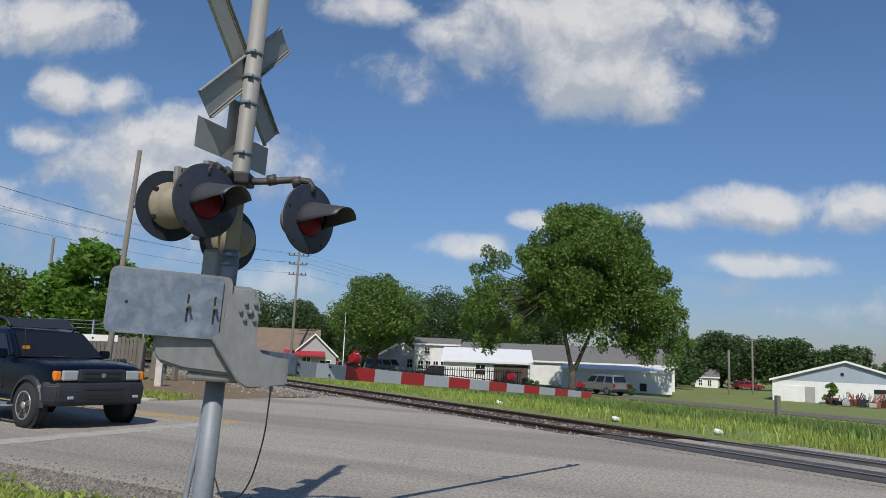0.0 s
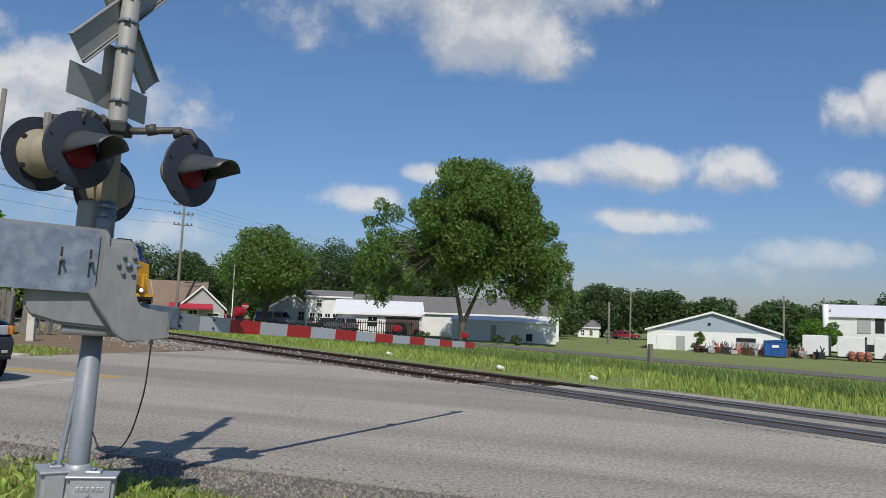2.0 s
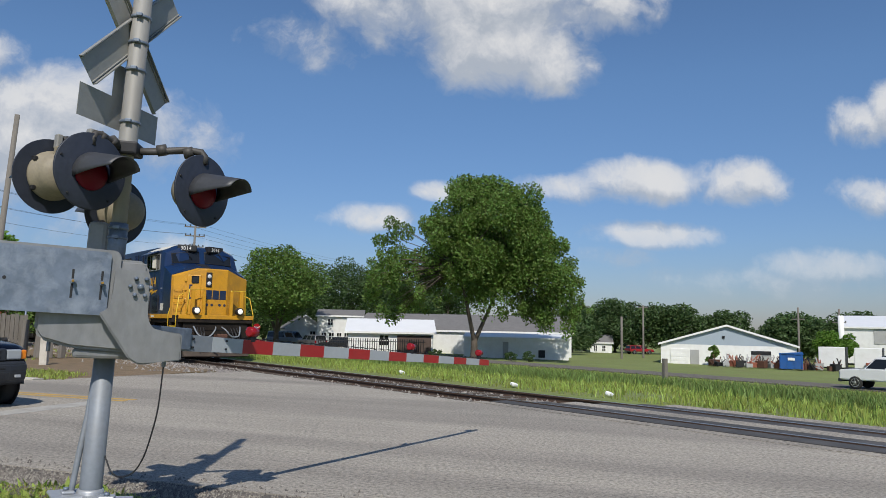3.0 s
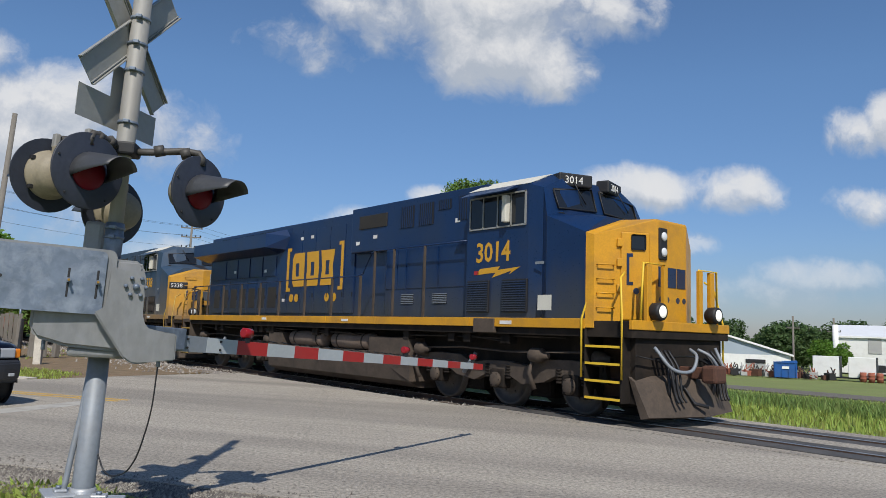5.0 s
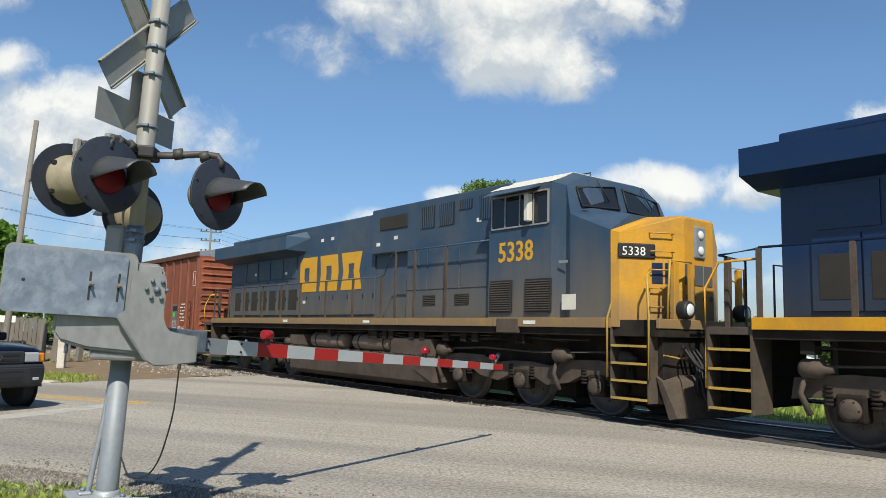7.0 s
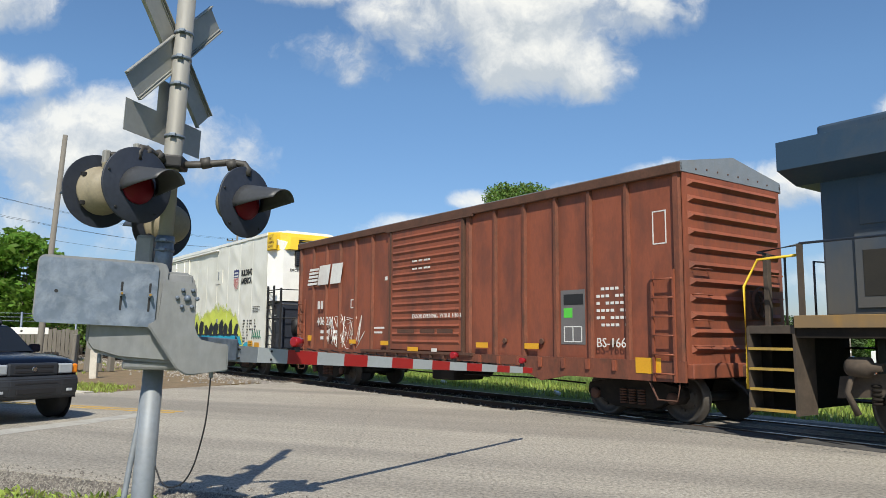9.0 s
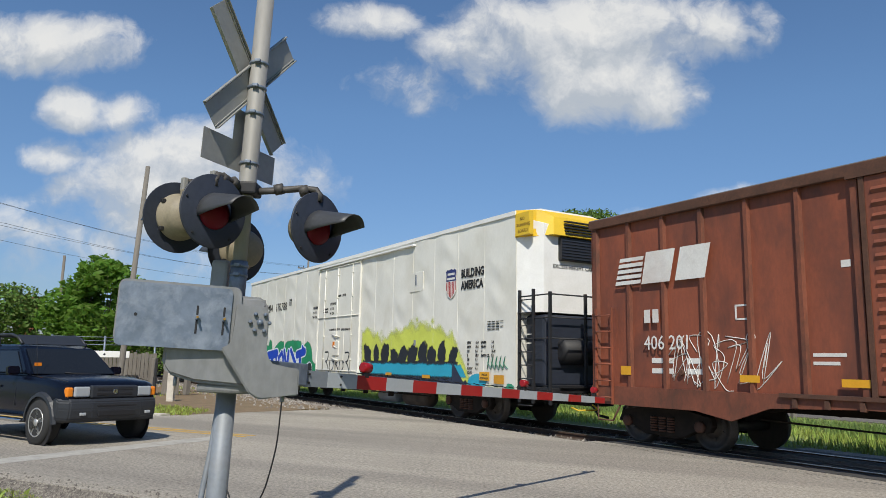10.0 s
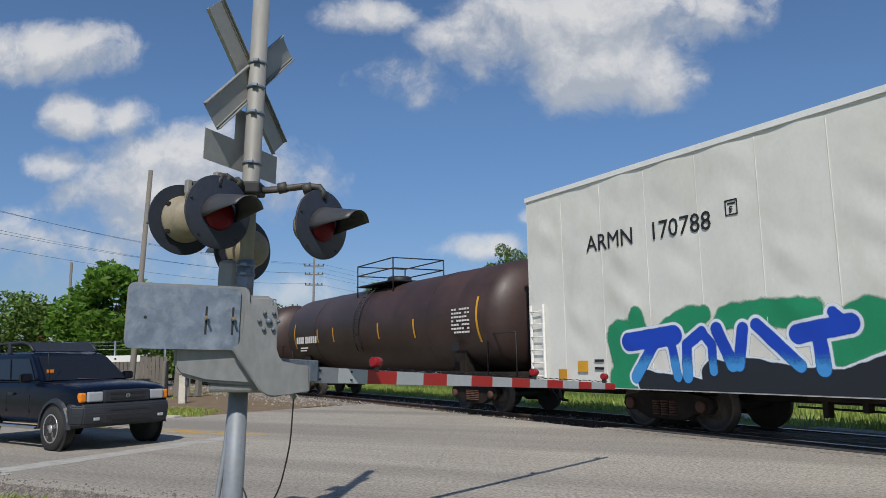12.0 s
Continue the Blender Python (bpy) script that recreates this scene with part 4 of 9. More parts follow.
def freight_truck(parent, xc, r=0.42):
    for dx in (-0.85, 0.85):
        wheelset(parent, xc + dx, r)
    for sgn in (-1, 1):
        bm = bmesh.new()
        y0, y1 = (sgn * 0.93, sgn * 1.09)
        prism(bm, [(-1.08, 0.44), (-1.04, 0.60), (-0.55, 0.68), (0.55, 0.68), (1.04, 0.60), (1.08, 0.44), (0.98, 0.32), (0.72, 0.36), (0.45, 0.20), (-0.45, 0.20), (-0.72, 0.36), (-0.98, 0.32)], min(y0, y1), max(y0, y1), "y")
        bmesh.ops.bevel(bm, geom=list(bm.edges), offset=0.02, segments=1, affect="EDGES")
        sf = part("side_frame", bm, BLACKTRUCK, parent, "grimy cast truck side frame", Matrix.Translation((xc, 0, 0)))
        for x in (-0.85, 0.85):
            one("axle_cap", lathe, RUST, sf, [(0, 0.10), (0.07, 0.10), (0.09, 0.05), (0.09, 0.01)], (x, sgn * 1.08, r), (0, sgn, 0), 16)
        for x in (-0.2, 0.0, 0.2):
            bm = bmesh.new()
            for k in range(6):
                lathe(bm, [(0, 0.07), (0.018, 0.075), (0.03, 0.07)], (x, sgn * 1.10, 0.28 + k * 0.045), (0, 0, 1), 10)
            part("spring", bm, RUST, sf)
    one("bolster", box, BLACKTRUCK, parent, xc - 0.2, xc + 0.2, -1.0, 1.0, 0.5, 0.78, 0.03)


def coupler(parent, x, sgn):
    bm = bmesh.new()
    box(bm, min(x, x + sgn * 0.55), max(x, x + sgn * 0.55), -0.09, 0.09, 0.78, 0.98, 0.02)
    box(bm, min(x + sgn * 0.5, x + sgn * 0.78), max(x + sgn * 0.5, x + sgn * 0.78), -0.2, 0.17, 0.72, 1.02, 0.05)
    part("coupler", bm, RUST, parent, "rusty knuckle coupler")
    one("air_hose", tube, DARKTRIM, parent, [(x, -0.35, 0.8), (x + sgn * 0.3, -0.36, 0.6), (x + sgn * 0.45, -0.3, 0.38), (x + sgn * 0.62, -0.15, 0.33)], 0.03, 8, label="black rubber air hose")


def blockmark(parent, x, z, w, h, y, material, name="yellow_emblem"):
    """Three plain slab shapes for the railway's emblem."""
    c = w / 3.05
    shapes = [
        [(0.14, 0), (0.92, 0), (0.92, 1), (0.14, 1), (0, 0.84), (0, 0.16)],
        [(0.02, 0), (0.90, 0), (0.96, 0.5), (0.90, 1), (0.02, 1), (0.08, 0.5)],
        [(0.02, 0), (0.98, 0), (0.86, 0.5), (0.98, 1), (0.02, 1), (0.14, 0.5)]]
    for k, sh in enumerate(shapes):
        # a slab with an open middle
        pts = [(x + c * (k * 1.0 + px * 0.94), z + h * pz) for px, pz in sh]
        mx, mz = sum(p[0] for p in pts) / len(pts), sum(p[1] for p in pts) / len(pts)
        ins = [(mx + (px - mx) * 0.30, mz + (pz - mz) * 0.40) for px, pz in pts]
        bm = bmesh.new()
        ring = [[bm.verts.new((p[0], yy, p[1])) for p in q] for q, yy in ((pts, y + 0.002), (pts, y - 0.004), (ins, y - 0.004), (ins, y + 0.002))]
        n = len(pts)
        for a, b in zip(ring, ring[1:]):
            for i in range(n):
                bm.faces.new((a[i], a[(i + 1) % n], b[(i + 1) % n], b[i]))
        bmesh.ops.recalc_face_normals(bm, faces=list(bm.faces))
        part(name, bm, material, parent)


def locomotive(number, blue, old):
    """A six-axle road locomotive; x forward from the nose corner, the near side at -y."""
    T = thing("locomotive", ("dusty faded blue and yellow diesel locomotive coupled behind the leader" if old else "dark blue and yellow diesel locomotive leading the train"), "locomotive", group="locomotives")
    A, B = 1.52, 1.55
    yellow, safety = (YELLOWOLD, SAFETYOLD) if old else (YELLOW, SAFETY)
    # cab, built from cross sections
    def sec(x, half, ztop, zmid, zlo=1.74):
        return [(x, -half, zlo), (x, -half, zmid), (x, -half * 0.62, ztop), (x, half * 0.62, ztop), (x, half, zmid), (x, half, zlo)]
    bm = bmesh.new()
    loft(bm, [sec(-3.18, A, 4.62, 4.36), sec(-1.42, A, 4.61, 4.34), sec(-1.12, A - 0.08, 4.50, 4.24), sec(-0.92, B, 3.84, 3.66), sec(0.0, B, 3.62, 3.28)])
    cab = part("cab", bm, blue, T, "blue cab with wide side windows" if not old else "faded blue cab")
    # pale roof panel
    bm = bmesh.new()
    loft(bm, [[(-3.19, -A - 0.004, 4.37), (-3.19, -A * 0.62, 4.632), (-3.19, A * 0.62, 4.632), (-3.19, A + 0.004, 4.37), (-3.19, A * 0.6, 4.60), (-3.19, -A * 0.6, 4.60)],
              [(-1.40, -A - 0.004, 4.35), (-1.40, -A * 0.62, 4.612), (-1.40, A * 0.62, 4.612), (-1.40, A + 0.004, 4.35), (-1.40, A * 0.6, 4.58), (-1.40, -A * 0.6, 4.58)]])
    part("roof_panel", bm, ROOFPALE, cab, "pale cab roof")
    # windscreens on the sloping front
    for y0, y1 in ((-1.24, -0.12), (0.12, 1.24)):
        bm = bmesh.new()
        def on(y, f):
            return Vector((-1.12 + 0.20 * f + 0.016, y, 4.50 - 0.66 * f - (0.12 * (1 - f) + 0.05 if abs(y) > 1.0 else 0)))
        vs = [bm.verts.new(on(y, f)) for y, f in ((y0, 0.22), (y1, 0.22), (y1, 0.88), (y0, 0.88))]
        bm.faces.new(vs)
        r = bmesh.ops.extrude_face_region(bm, geom=list(bm.faces))
        bmesh.ops.translate(bm, vec=(-0.02, 0, -0.008), verts=[v for v in r["geom"] if isinstance(v, bmesh.types.BMVert)])
        ws = part("windscreen", bm, GLASS, cab, "dark windscreen pane")
        bm = bmesh.new()
        cs = [on(y, f) + Vector((0.012, 0, 0.004)) for y, f in ((y0, 0.20), (y1, 0.20), (y1, 0.90), (y0, 0.90), (y0, 0.20))]
        tube(bm, cs, 0.018, 6)
        part("seal", bm, DARKTRIM, ws)
        one("wiper", tube, DARKTRIM, ws, [on((y0 + y1) / 2, 0.12) + Vector((0.05, 0, 0.02)), on((y0 + y1) / 2 + 0.25, 0.75) + Vector((0.03, 0, 0.01))], 0.012, 5)
    # number boards on the brow
    if not old:
        for sgn in (-1, 1):
            m = Matrix.Translation((-1.08, sgn * 0.60, 4.49)) @ pose(0, 0, 0, 0, 0, sgn * 18)
            bm = bmesh.new()
            box(bm, -0.22, 0.06, -0.38, 0.38, -0.13, 0.13, 0.03)
            nb = part("number_board", bm, DARKTRIM, cab, "black number board with white numerals", m)
            words("numeral", number, 0.21, LETTERWHITE, nb, Matrix.Translation((0.065, -0.26, -0.075)) @ pose(0, 0, 0, 90, 0, 90), 0.003)
    # side windows
    for sgn in (-1, 1):
        y = sgn * A
        bm = bmesh.new()
        for x0, x1, z0, z1 in ((-3.10, -1.48, 3.54, 3.57), (-3.10, -1.48, 4.19, 4.22), (-3.10, -3.07, 3.54, 4.22), (-1.51, -1.48, 3.54, 4.22), (-2.28, -2.25, 3.54, 4.22), (-2.70, -2.67, 3.54, 4.22), (-1.90, -1.87, 3.54, 4.22)):
            box(bm, x0, x1, min(y, y + sgn * 0.03), max(y, y + sgn * 0.03), z0, z1)
        wf = part("side_window", bm, SIGNBACK, cab, "metal-framed cab side window")
        for x0, x1 in ((-3.07, -2.70), (-2.67, -2.28), (-2.25, -1.90), (-1.87, -1.51)):
            one("pane", box, GLASS, wf, x0, x1, min(y + sgn * 0.002, y + sgn * 0.014), max(y + sgn * 0.002, y + sgn * 0.014), 3.58, 4.18)
        one("mirror", box, ROOFPALE, wf, -2.02, -1.90, min(y + sgn * 0.03, y + sgn * 0.16), max(y + sgn * 0.03, y + sgn * 0.16), 3.62, 4.16, 0.02)
        bm = bmesh.new()
        prism(bm, [(y, 4.36), (y + sgn * 0.34, 4.20), (y + sgn * 0.34, 4.18), (y, 4.30)], -3.05, -1.72, "x")
        part("sunshade", bm, blue, cab, "sloping sun visor over the window")
    # nose: yellow, a gabled wedge with a narrow front
    def nring(x, h, zs, m_, zc_):
        return [(x, -h, 1.60), (x, -h, zs), (x, -m_, zc_), (x, m_, zc_), (x, h, zs), (x, h, 1.60)]
    bm = bmesh.new()
    loft(bm, [nring(0.004, B - 0.002, 3.275, 0.55, 3.61), nring(0.16, B - 0.04, 3.22, 0.52, 3.60), nring(0.70, 0.50, 3.54, 0.46, 3.57), nring(0.73, 0.44, 3.50, 0.40, 3.53)])
    nose = part("nose", bm, yellow, T, "yellow wedge-shaped nose")
    bm = bmesh.new()
    loft(bm, [[(-0.90, -1.30, 3.76), (-0.90, 0, 3.86), (-0.90, 1.30, 3.76)], [(0.0, -1.0, 3.47), (0.0, 0, 3.635), (0.0, 1.0, 3.47)], [(0.02, -1.0, 3.44), (0.02, 0, 3.60), (0.02, 1.0, 3.44)]])
    part("anti_glare_deck", bm, DARKTRIM, nose, "black anti-glare deck before the windscreen")
    # nose door on the near angled face, window, headlights, emblem
    ang = math.degrees(math.atan2(B - 0.54, 0.54))
    F = Matrix.Translation((0.43, -(B - 0.04 + 0.50) / 2, 0)) @ pose(0, 0, 0, 0, 0, ang)       # local x along the face towards the middle, -y outward
    if old:
        for k, (x0, x1) in enumerate(((0.02, 0.22), (0.27, 0.50))):
            bm = bmesh.new()
            box(bm, x0, x1, -0.012, 0.004, 2.36, 2.72, 0.003)
            part("nose_emblem", bm, BLUE, nose, "plain blue emblem blocks", F)
        for k in range(5):
            one("grab_iron", tube, yellow, nose, [F @ Vector(q) for q in ((-0.02, 0.0, 1.95 + k * 0.32), (-0.02, -0.09, 1.95 + k * 0.32), (0.40, -0.09, 1.95 + k * 0.32), (0.40, 0.0, 1.95 + k * 0.32))], 0.013, 6)
    else:
        bm = bmesh.new()
        box(bm, -0.08, 0.46, -0.03, 0.0, 1.75, 3.30, 0.02)
        nd_ = part("nose_door", bm, yellow, nose, "yellow nose door", F)
        bm = bmesh.new()
        box(bm, 0.10, 0.38, -0.036, -0.028, 2.98, 3.26, 0.03)
        part("door_window", bm, GLASS, nd_, "dark rounded door window")
        for z in (2.3, 2.75, 3.1):
            one("hinge", box, yellow, nd_, -0.16, -0.06, -0.05, -0.01, z - 0.07, z + 0.07, 0.01)
        bm = bmesh.new()
        prism(bm, [(0.02, 2.36), (0.14, 2.36), (0.14, 2.42), (0.07, 2.42), (0.07, 2.86), (0.14, 2.86), (0.14, 2.92), (0.02, 2.92)], -0.035, -0.030, "y")
        part("blue_bracket", bm, BLUE, nd_)
        one("nose_dot", lathe, BLUE, nd_, [(0, 0.055), (0.006, 0.055)], (0.20, -0.030, 2.26), (0, -1, 0), 14)
        for k in range(4):
            one("grab_iron", tube, yellow, nose, [F @ Vector(q) for q in ((-0.52, -0.0, 1.95 + k * 0.25), (-0.52, -0.08, 1.95 + k * 0.25), (-0.22, -0.08, 1.95 + k * 0.25), (-0.22, 0.0, 1.95 + k * 0.25))], 0.013, 6)
    hx = 0.745
    bm = bmesh.new()
    box(bm, hx - 0.05, hx + 0.025, -0.16 if old else -0.44, 0.16 if old else -0.20, 2.84, 3.42, 0.03)
    hl = part("headlight", bm, DARKTRIM if not old else ALU, nose, "twin headlight housing")
    for z in (2.98, 3.26):
        one("lens", lathe, CLEARLAMP, hl, [(0, 0.085), (0.02, 0.08), (0.035, 0.05), (0.04, 0.004)], (hx + 0.02, 0 if old else -0.32, z), (1, 0, 0), 18)
    for k in range(3):
        bm = bmesh.new()
        box(bm, 0.725, 0.742, -0.44 + 0.29 * k, -0.18 + 0.29 * k, 2.36, 2.72, 0.004)
        part("nose_emblem", bm, BLUE if not old else BLUEFADE, nose, "plain blue emblem blocks")
    for y in (-0.36, -0.16, 0.16, 0.36):
        one("nose_dot", lathe, BLUE, nose, [(0, 0.055), (0.006, 0.055)], (0.73, y, 2.14), (1, 0, 0), 14)
    if old:
        bm = bmesh.new()
        box(bm, -0.34, 0.34, -0.03, 0.0, 2.66, 2.92, 0.02)
        nb = part("number_board", bm, DARKTRIM, nose, "black number board with white numerals", F @ Matrix.Translation((-0.26, 0, 0.12)))
        words("numeral", number, 0.22, LETTERWHITE, nb, pose(-0.28, -0.033, 2.71, 90, 0, 0), 0.003)
    # long hood
    bm = bmesh.new()
    box(bm, -18.05, -3.0, -0.95, 0.95, 1.74, 4.56, 0.04)
    hood = part("long_hood", bm, blue, T, "long engine hood with door panels")
    bm = bmesh.new()
    box(bm, -8.25, -2.97, -1.16, 1.16, 3.42, 4.60, 0.03)
    part("filter_housing", bm, blue, hood, "raised air filter housing")
    bm = bmesh.new()
    loft(bm, [[(-18.38, -1.50, 3.86), (-18.38, -1.50, 4.28), (-18.38, -1.0, 4.42), (-18.38, 1.0, 4.42), (-18.38, 1.50, 4.28), (-18.38, 1.50, 3.86), (-18.38, 0.97, 3.70), (-18.38, -0.97, 3.70)],
              [(-12.6, -1.50, 3.86), (-12.6, -1.50, 4.28), (-12.2, -1.0, 4.42), (-12.2, 1.0, 4.42), (-12.7, 1.50, 4.28), (-12.7, 1.50, 3.86), (-12.7, 0.97, 3.70), (-12.7, -0.97, 3.70)],
              [(-12.2, -0.97, 3.80), (-12.0, -0.97, 4.20), (-11.6, -0.90, 4.50), (-11.6, 0.90, 4.50), (-12.0, 0.97, 4.20), (-12.2, 0.97, 3.80), (-12.2, 0.95, 3.70), (-12.2, -0.95, 3.70)]])
    wing = part("radiator_wing", bm, blue, hood, "flared radiator housing at the rear")
    one("roof_grille", box, SCREEN, wing, -17.2, -13.0, -0.95, 0.95, 4.40, 4.47, 0.01)
    for k in range(5):
        one("radiator_screen", box, blue, hood, -17.5 + k * 0.95, -16.65 + k * 0.95, -0.975, -0.945, 3.02, 3.66, 0.006, label="ribbed radiator door")
    # doors along the hood
    edges = [-17.6, -16.9, -16.2, -15.5, -14.8, -14.1, -13.4, -12.6, -12.0, -11.2, -10.4, -9.6, -8.8, -8.3]
    for a, b in zip(edges, edges[1:]):
        one("door_panel", box, blue, hood, a + 0.016, b - 0.016, -0.985, -0.94, 1.86, (2.95 if a < -12.6 else 4.30), 0.004)
        one("latch", box, DARKTRIM, hood, b - 0.09, b - 0.05, -1.0, -0.98, 2.30, 2.42)
        if a < -13.0:
            one("door_grille", box, SCREEN, hood, a + 0.12, b - 0.12, -0.992, -0.98, 2.02, 2.66, 0.003)
    # filter housing details
    one("intake_grille", box, SCREEN, hood, -7.85, -6.62, -1.185, -1.15, 4.02, 4.36, 0.006)
    for x0, x1, z0, z1 in ((-6.06, -5.52, 3.90, 4.42), (-5.34, -4.78, 3.90, 4.42), (-4.62, -4.16, 4.20, 4.42), (-3.92, -3.30, 3.90, 4.44)):
        bm = bmesh.new()
        box(bm, x0, x1, -1.175, -1.155, z0, z1)
        gr = part("vent", bm, DARKTRIM, hood, "dark louvred vent")
        bm = bmesh.new()
        n = int((x1 - x0) / 0.075)
        for k in range(n):
            box(bm, x0 + k * 0.075 + 0.02, x0 + k * 0.075 + 0.05, -1.185, -1.17, z0, z1)
        part("slat", bm, blue, gr)
    # auxiliary cab below the filter housing
    bm = bmesh.new()
    box(bm, -6.45, -2.97, -1.28, 1.28, 1.74, 3.42, 0.03)
    aux = part("equipment_case", bm, blue, T, "equipment case behind the cab")
    for x0, x1 in ((-6.40, -5.95), (-5.90, -5.60), (-5.55, -4.42), (-4.36, -3.02)):
        one("case_panel", box, blue, aux, x0, x1, -1.296, -1.27, 2.42, 3.36, 0.006)
    for x0, x1, z0, z1 in ((-5.74, -5.28, 2.06, 2.28), (-4.56, -4.08, 2.06, 2.28)):
        bm = bmesh.new()
        box(bm, x0, x1, -1.292, -1.27, z0, z1)
        lv = part("louvre", bm, DARKTRIM, aux)
        bm = bmesh.new()
        for k in range(6):
            box(bm, x0, x1, -1.305, -1.285, z0 + k * 0.04 + 0.01, z0 + k * 0.04 + 0.028)
        part("slat", bm, ALU if not old else BROWNTRUCK, lv)
    # cab side louvres, numerals, marks
    for x0, x1 in ((-3.10, -2.46), (-2.08, -1.40)):
        bm = bmesh.new()
        box(bm, x0, x1, -A - 0.045, -A, 1.86, 2.50, 0.01)
        lv = part("louvre", bm, DARKTRIM, cab, "large louvred grille below the cab")
        bm = bmesh.new()
        for k in range(13):
            box(bm, x0 + 0.02, x1 - 0.02, -A - 0.062, -A - 0.04, 1.89 + k * 0.046, 1.912 + k * 0.046)
        part("slat", bm, blue if not old else BROWNTRUCK, lv)
    seat_words(number, -2.90, 2.88, -A - 0.001, 0.56, YELLOWSIGN, cab, "numeral", 0.90, 0.010)
    if not old:
        bm = bmesh.new()
        prism(bm, [(-2.88, 2.62), (-2.76, 2.74), (-2.18, 2.77), (-2.24, 2.70), (-1.62, 2.74), (-1.92, 2.60), (-1.86, 2.67), (-2.40, 2.55), (-2.30, 2.65)], -A - 0.004, -A, "y")
        part("stripe", bm, YELLOWSIGN, cab, "yellow lightning stripe")
        one("flag_decal", box, ARMRED, cab, -2.94, -2.80, -A - 0.004, -A, 2.62, 2.70)
    bars([(-1.12, 1.90, 0.34, 0.28)], cab, ROOFPALE, -B, "white_plate")
    bars([(-1.2, 2.76, 0.22, 0.05)], cab, ALU, -B, "builder_plate")
    yl = -0.989
    if not old:
        for pts in ([(-12.08, 2.50), (-11.82, 2.50), (-11.82, 2.60), (-11.94, 2.60), (-11.94, 3.72), (-11.82, 3.72), (-11.82, 3.82), (-12.08, 3.82)],
                    [(-8.86, 2.50), (-9.10, 2.50), (-9.10, 2.60), (-8.99, 2.60), (-8.99, 3.74), (-9.10, 3.74), (-9.10, 3.84), (-8.86, 3.84)]):
            bm = bmesh.new()
            prism(bm, pts, yl - 0.004, yl, "y")
            part("yellow_bracket", bm, YELLOWSIGN, hood)
        blockmark(hood, -11.72, 2.64, 2.50, 1.0, yl, YELLOWSIGN)
        for x in (-11.72, -11.40, -9.66, -9.28):
            one("yellow_dot", lathe, YELLOWSIGN, hood, [(0, 0.12), (0.006, 0.12)], (x, yl, 2.30), (0, -1, 0), 20)
    else:
        blockmark(hood, -12.55, 2.55, 3.75, 1.05, yl, YELLOWSIGN)
    for x, z in ((-15.9, 3.2), (-13.6, 3.15), (-11.3, 4.02), (-10.7, 4.03), (-8.0, 3.62), (-7.2, 3.74), (-12.3, 2.2), (-4.0, 3.86)):
        bars([(x, z, 0.16, 0.09)], hood, LETTERWHITE, -1.165 if x > -8.2 and z > 3.45 else -0.989, "white_decal")
    # roof fittings
    for x, r in ((-10.6, 0.32), (-9.4, 0.2)):
        one("exhaust_stack", lathe, SCREEN, hood, [(0, r), (0.06, r * 0.95), (0.09, r * 0.6), (0.09, 0.05)], (x, 0, 4.55), (0, 0, 1), 18)
    bm = bmesh.new()
    for k in range(3):
        cyl(bm, (-9.9 + k * 0.0, -0.2 + k * 0.16, 4.66), (-9.4 + 0.1 * k, -0.2 + k * 0.16, 4.70), 0.03, 0.09, 10)
    box(bm, -9.8, -9.6, -0.3, 0.3, 4.55, 4.64)
    part("air_horn", bm, DARKTRIM, hood, "roof air horn")
    one("antenna", tube, DARKTRIM, cab, [(-1.9, -0.2, 4.60), (-1.9, -0.2, 4.74), (-1.6, -0.2, 4.74), (-1.6, -0.2, 4.60)], 0.014, 6)
    one("antenna", box, ALU, cab, -2.5, -2.3, -0.25, 0.25, 4.62, 4.68, 0.02)
    # deck, sill and rails
    bm = bmesh.new()
    box(bm, -18.25, 0.95, -1.50, 1.50, 1.44, 1.72, 0.01)
    deck = part("underframe", bm, BLACKTRUCK, T, "black underframe and walkway")
    for a, b in ((-18.2, -15.2), (-15.19, -12.1), (-12.09, -8.7), (-8.69, -6.4), (-6.39, -3.0), (-2.99, 0.0)):
        one("sill_strip", box, yellow, deck, a, b, -1.565, -1.50, 1.58, 1.755, 0.008, label="yellow side sill")
    for row in ((-12.4, 1.63, 0.28, 0.07), (-7.9, 1.63, 0.3, 0.06), (-2.1, 1.63, 0.32, 0.07)):
        bars([row], deck, LETTERWHITE, -1.567, "white_decal")
    one("jacking_pad", box, BROWNTRUCK, deck, -2.85, -2.25, -1.59, -1.50, 1.46, 1.74, 0.01)
    bm = bmesh.new()
    tube(bm, [(-18.1, -1.5, 2.77), (-12, -1.5, 2.77), (-7.35, -1.5, 2.77), (-7.1, -1.5, 2.82), (-6.75, -1.5, 3.30), (-6.6, -1.5, 3.36), (-3.2, -1.5, 3.36)], 0.02, 6)
    rail = part("hand_rail", bm, BLUE if not old else BLUEFADE, T, "blue walkway handrail")
    for x in (-18.1, -16.8, -15.5, -14.1, -12.75, -11.5, -9.98, -8.55, -7.2):
        one("rail_post", box, BROWNTRUCK, rail, x - 0.04, x + 0.04, -1.515, -1.48, 1.70, 2.77, label="flat steel rail post")
    for x in (-6.6, -5.8, -4.63):
        one("rail_post", box, BROWNTRUCK, rail, x - 0.03, x + 0.03, -1.515, -1.48, 1.72, 3.36)
    # fuel tank and reservoirs
    bm = bmesh.new()
    prism(bm, [(-1.30, 0.92), (-1.42, 0.70), (-1.35, 0.30), (-1.0, 0.14), (1.0, 0.14), (1.35, 0.30), (1.42, 0.70), (1.30, 0.92)], -12.2, -5.25, "x")
    tank = part("fuel_tank", bm, BROWNTRUCK, T, "grimy brown fuel tank")
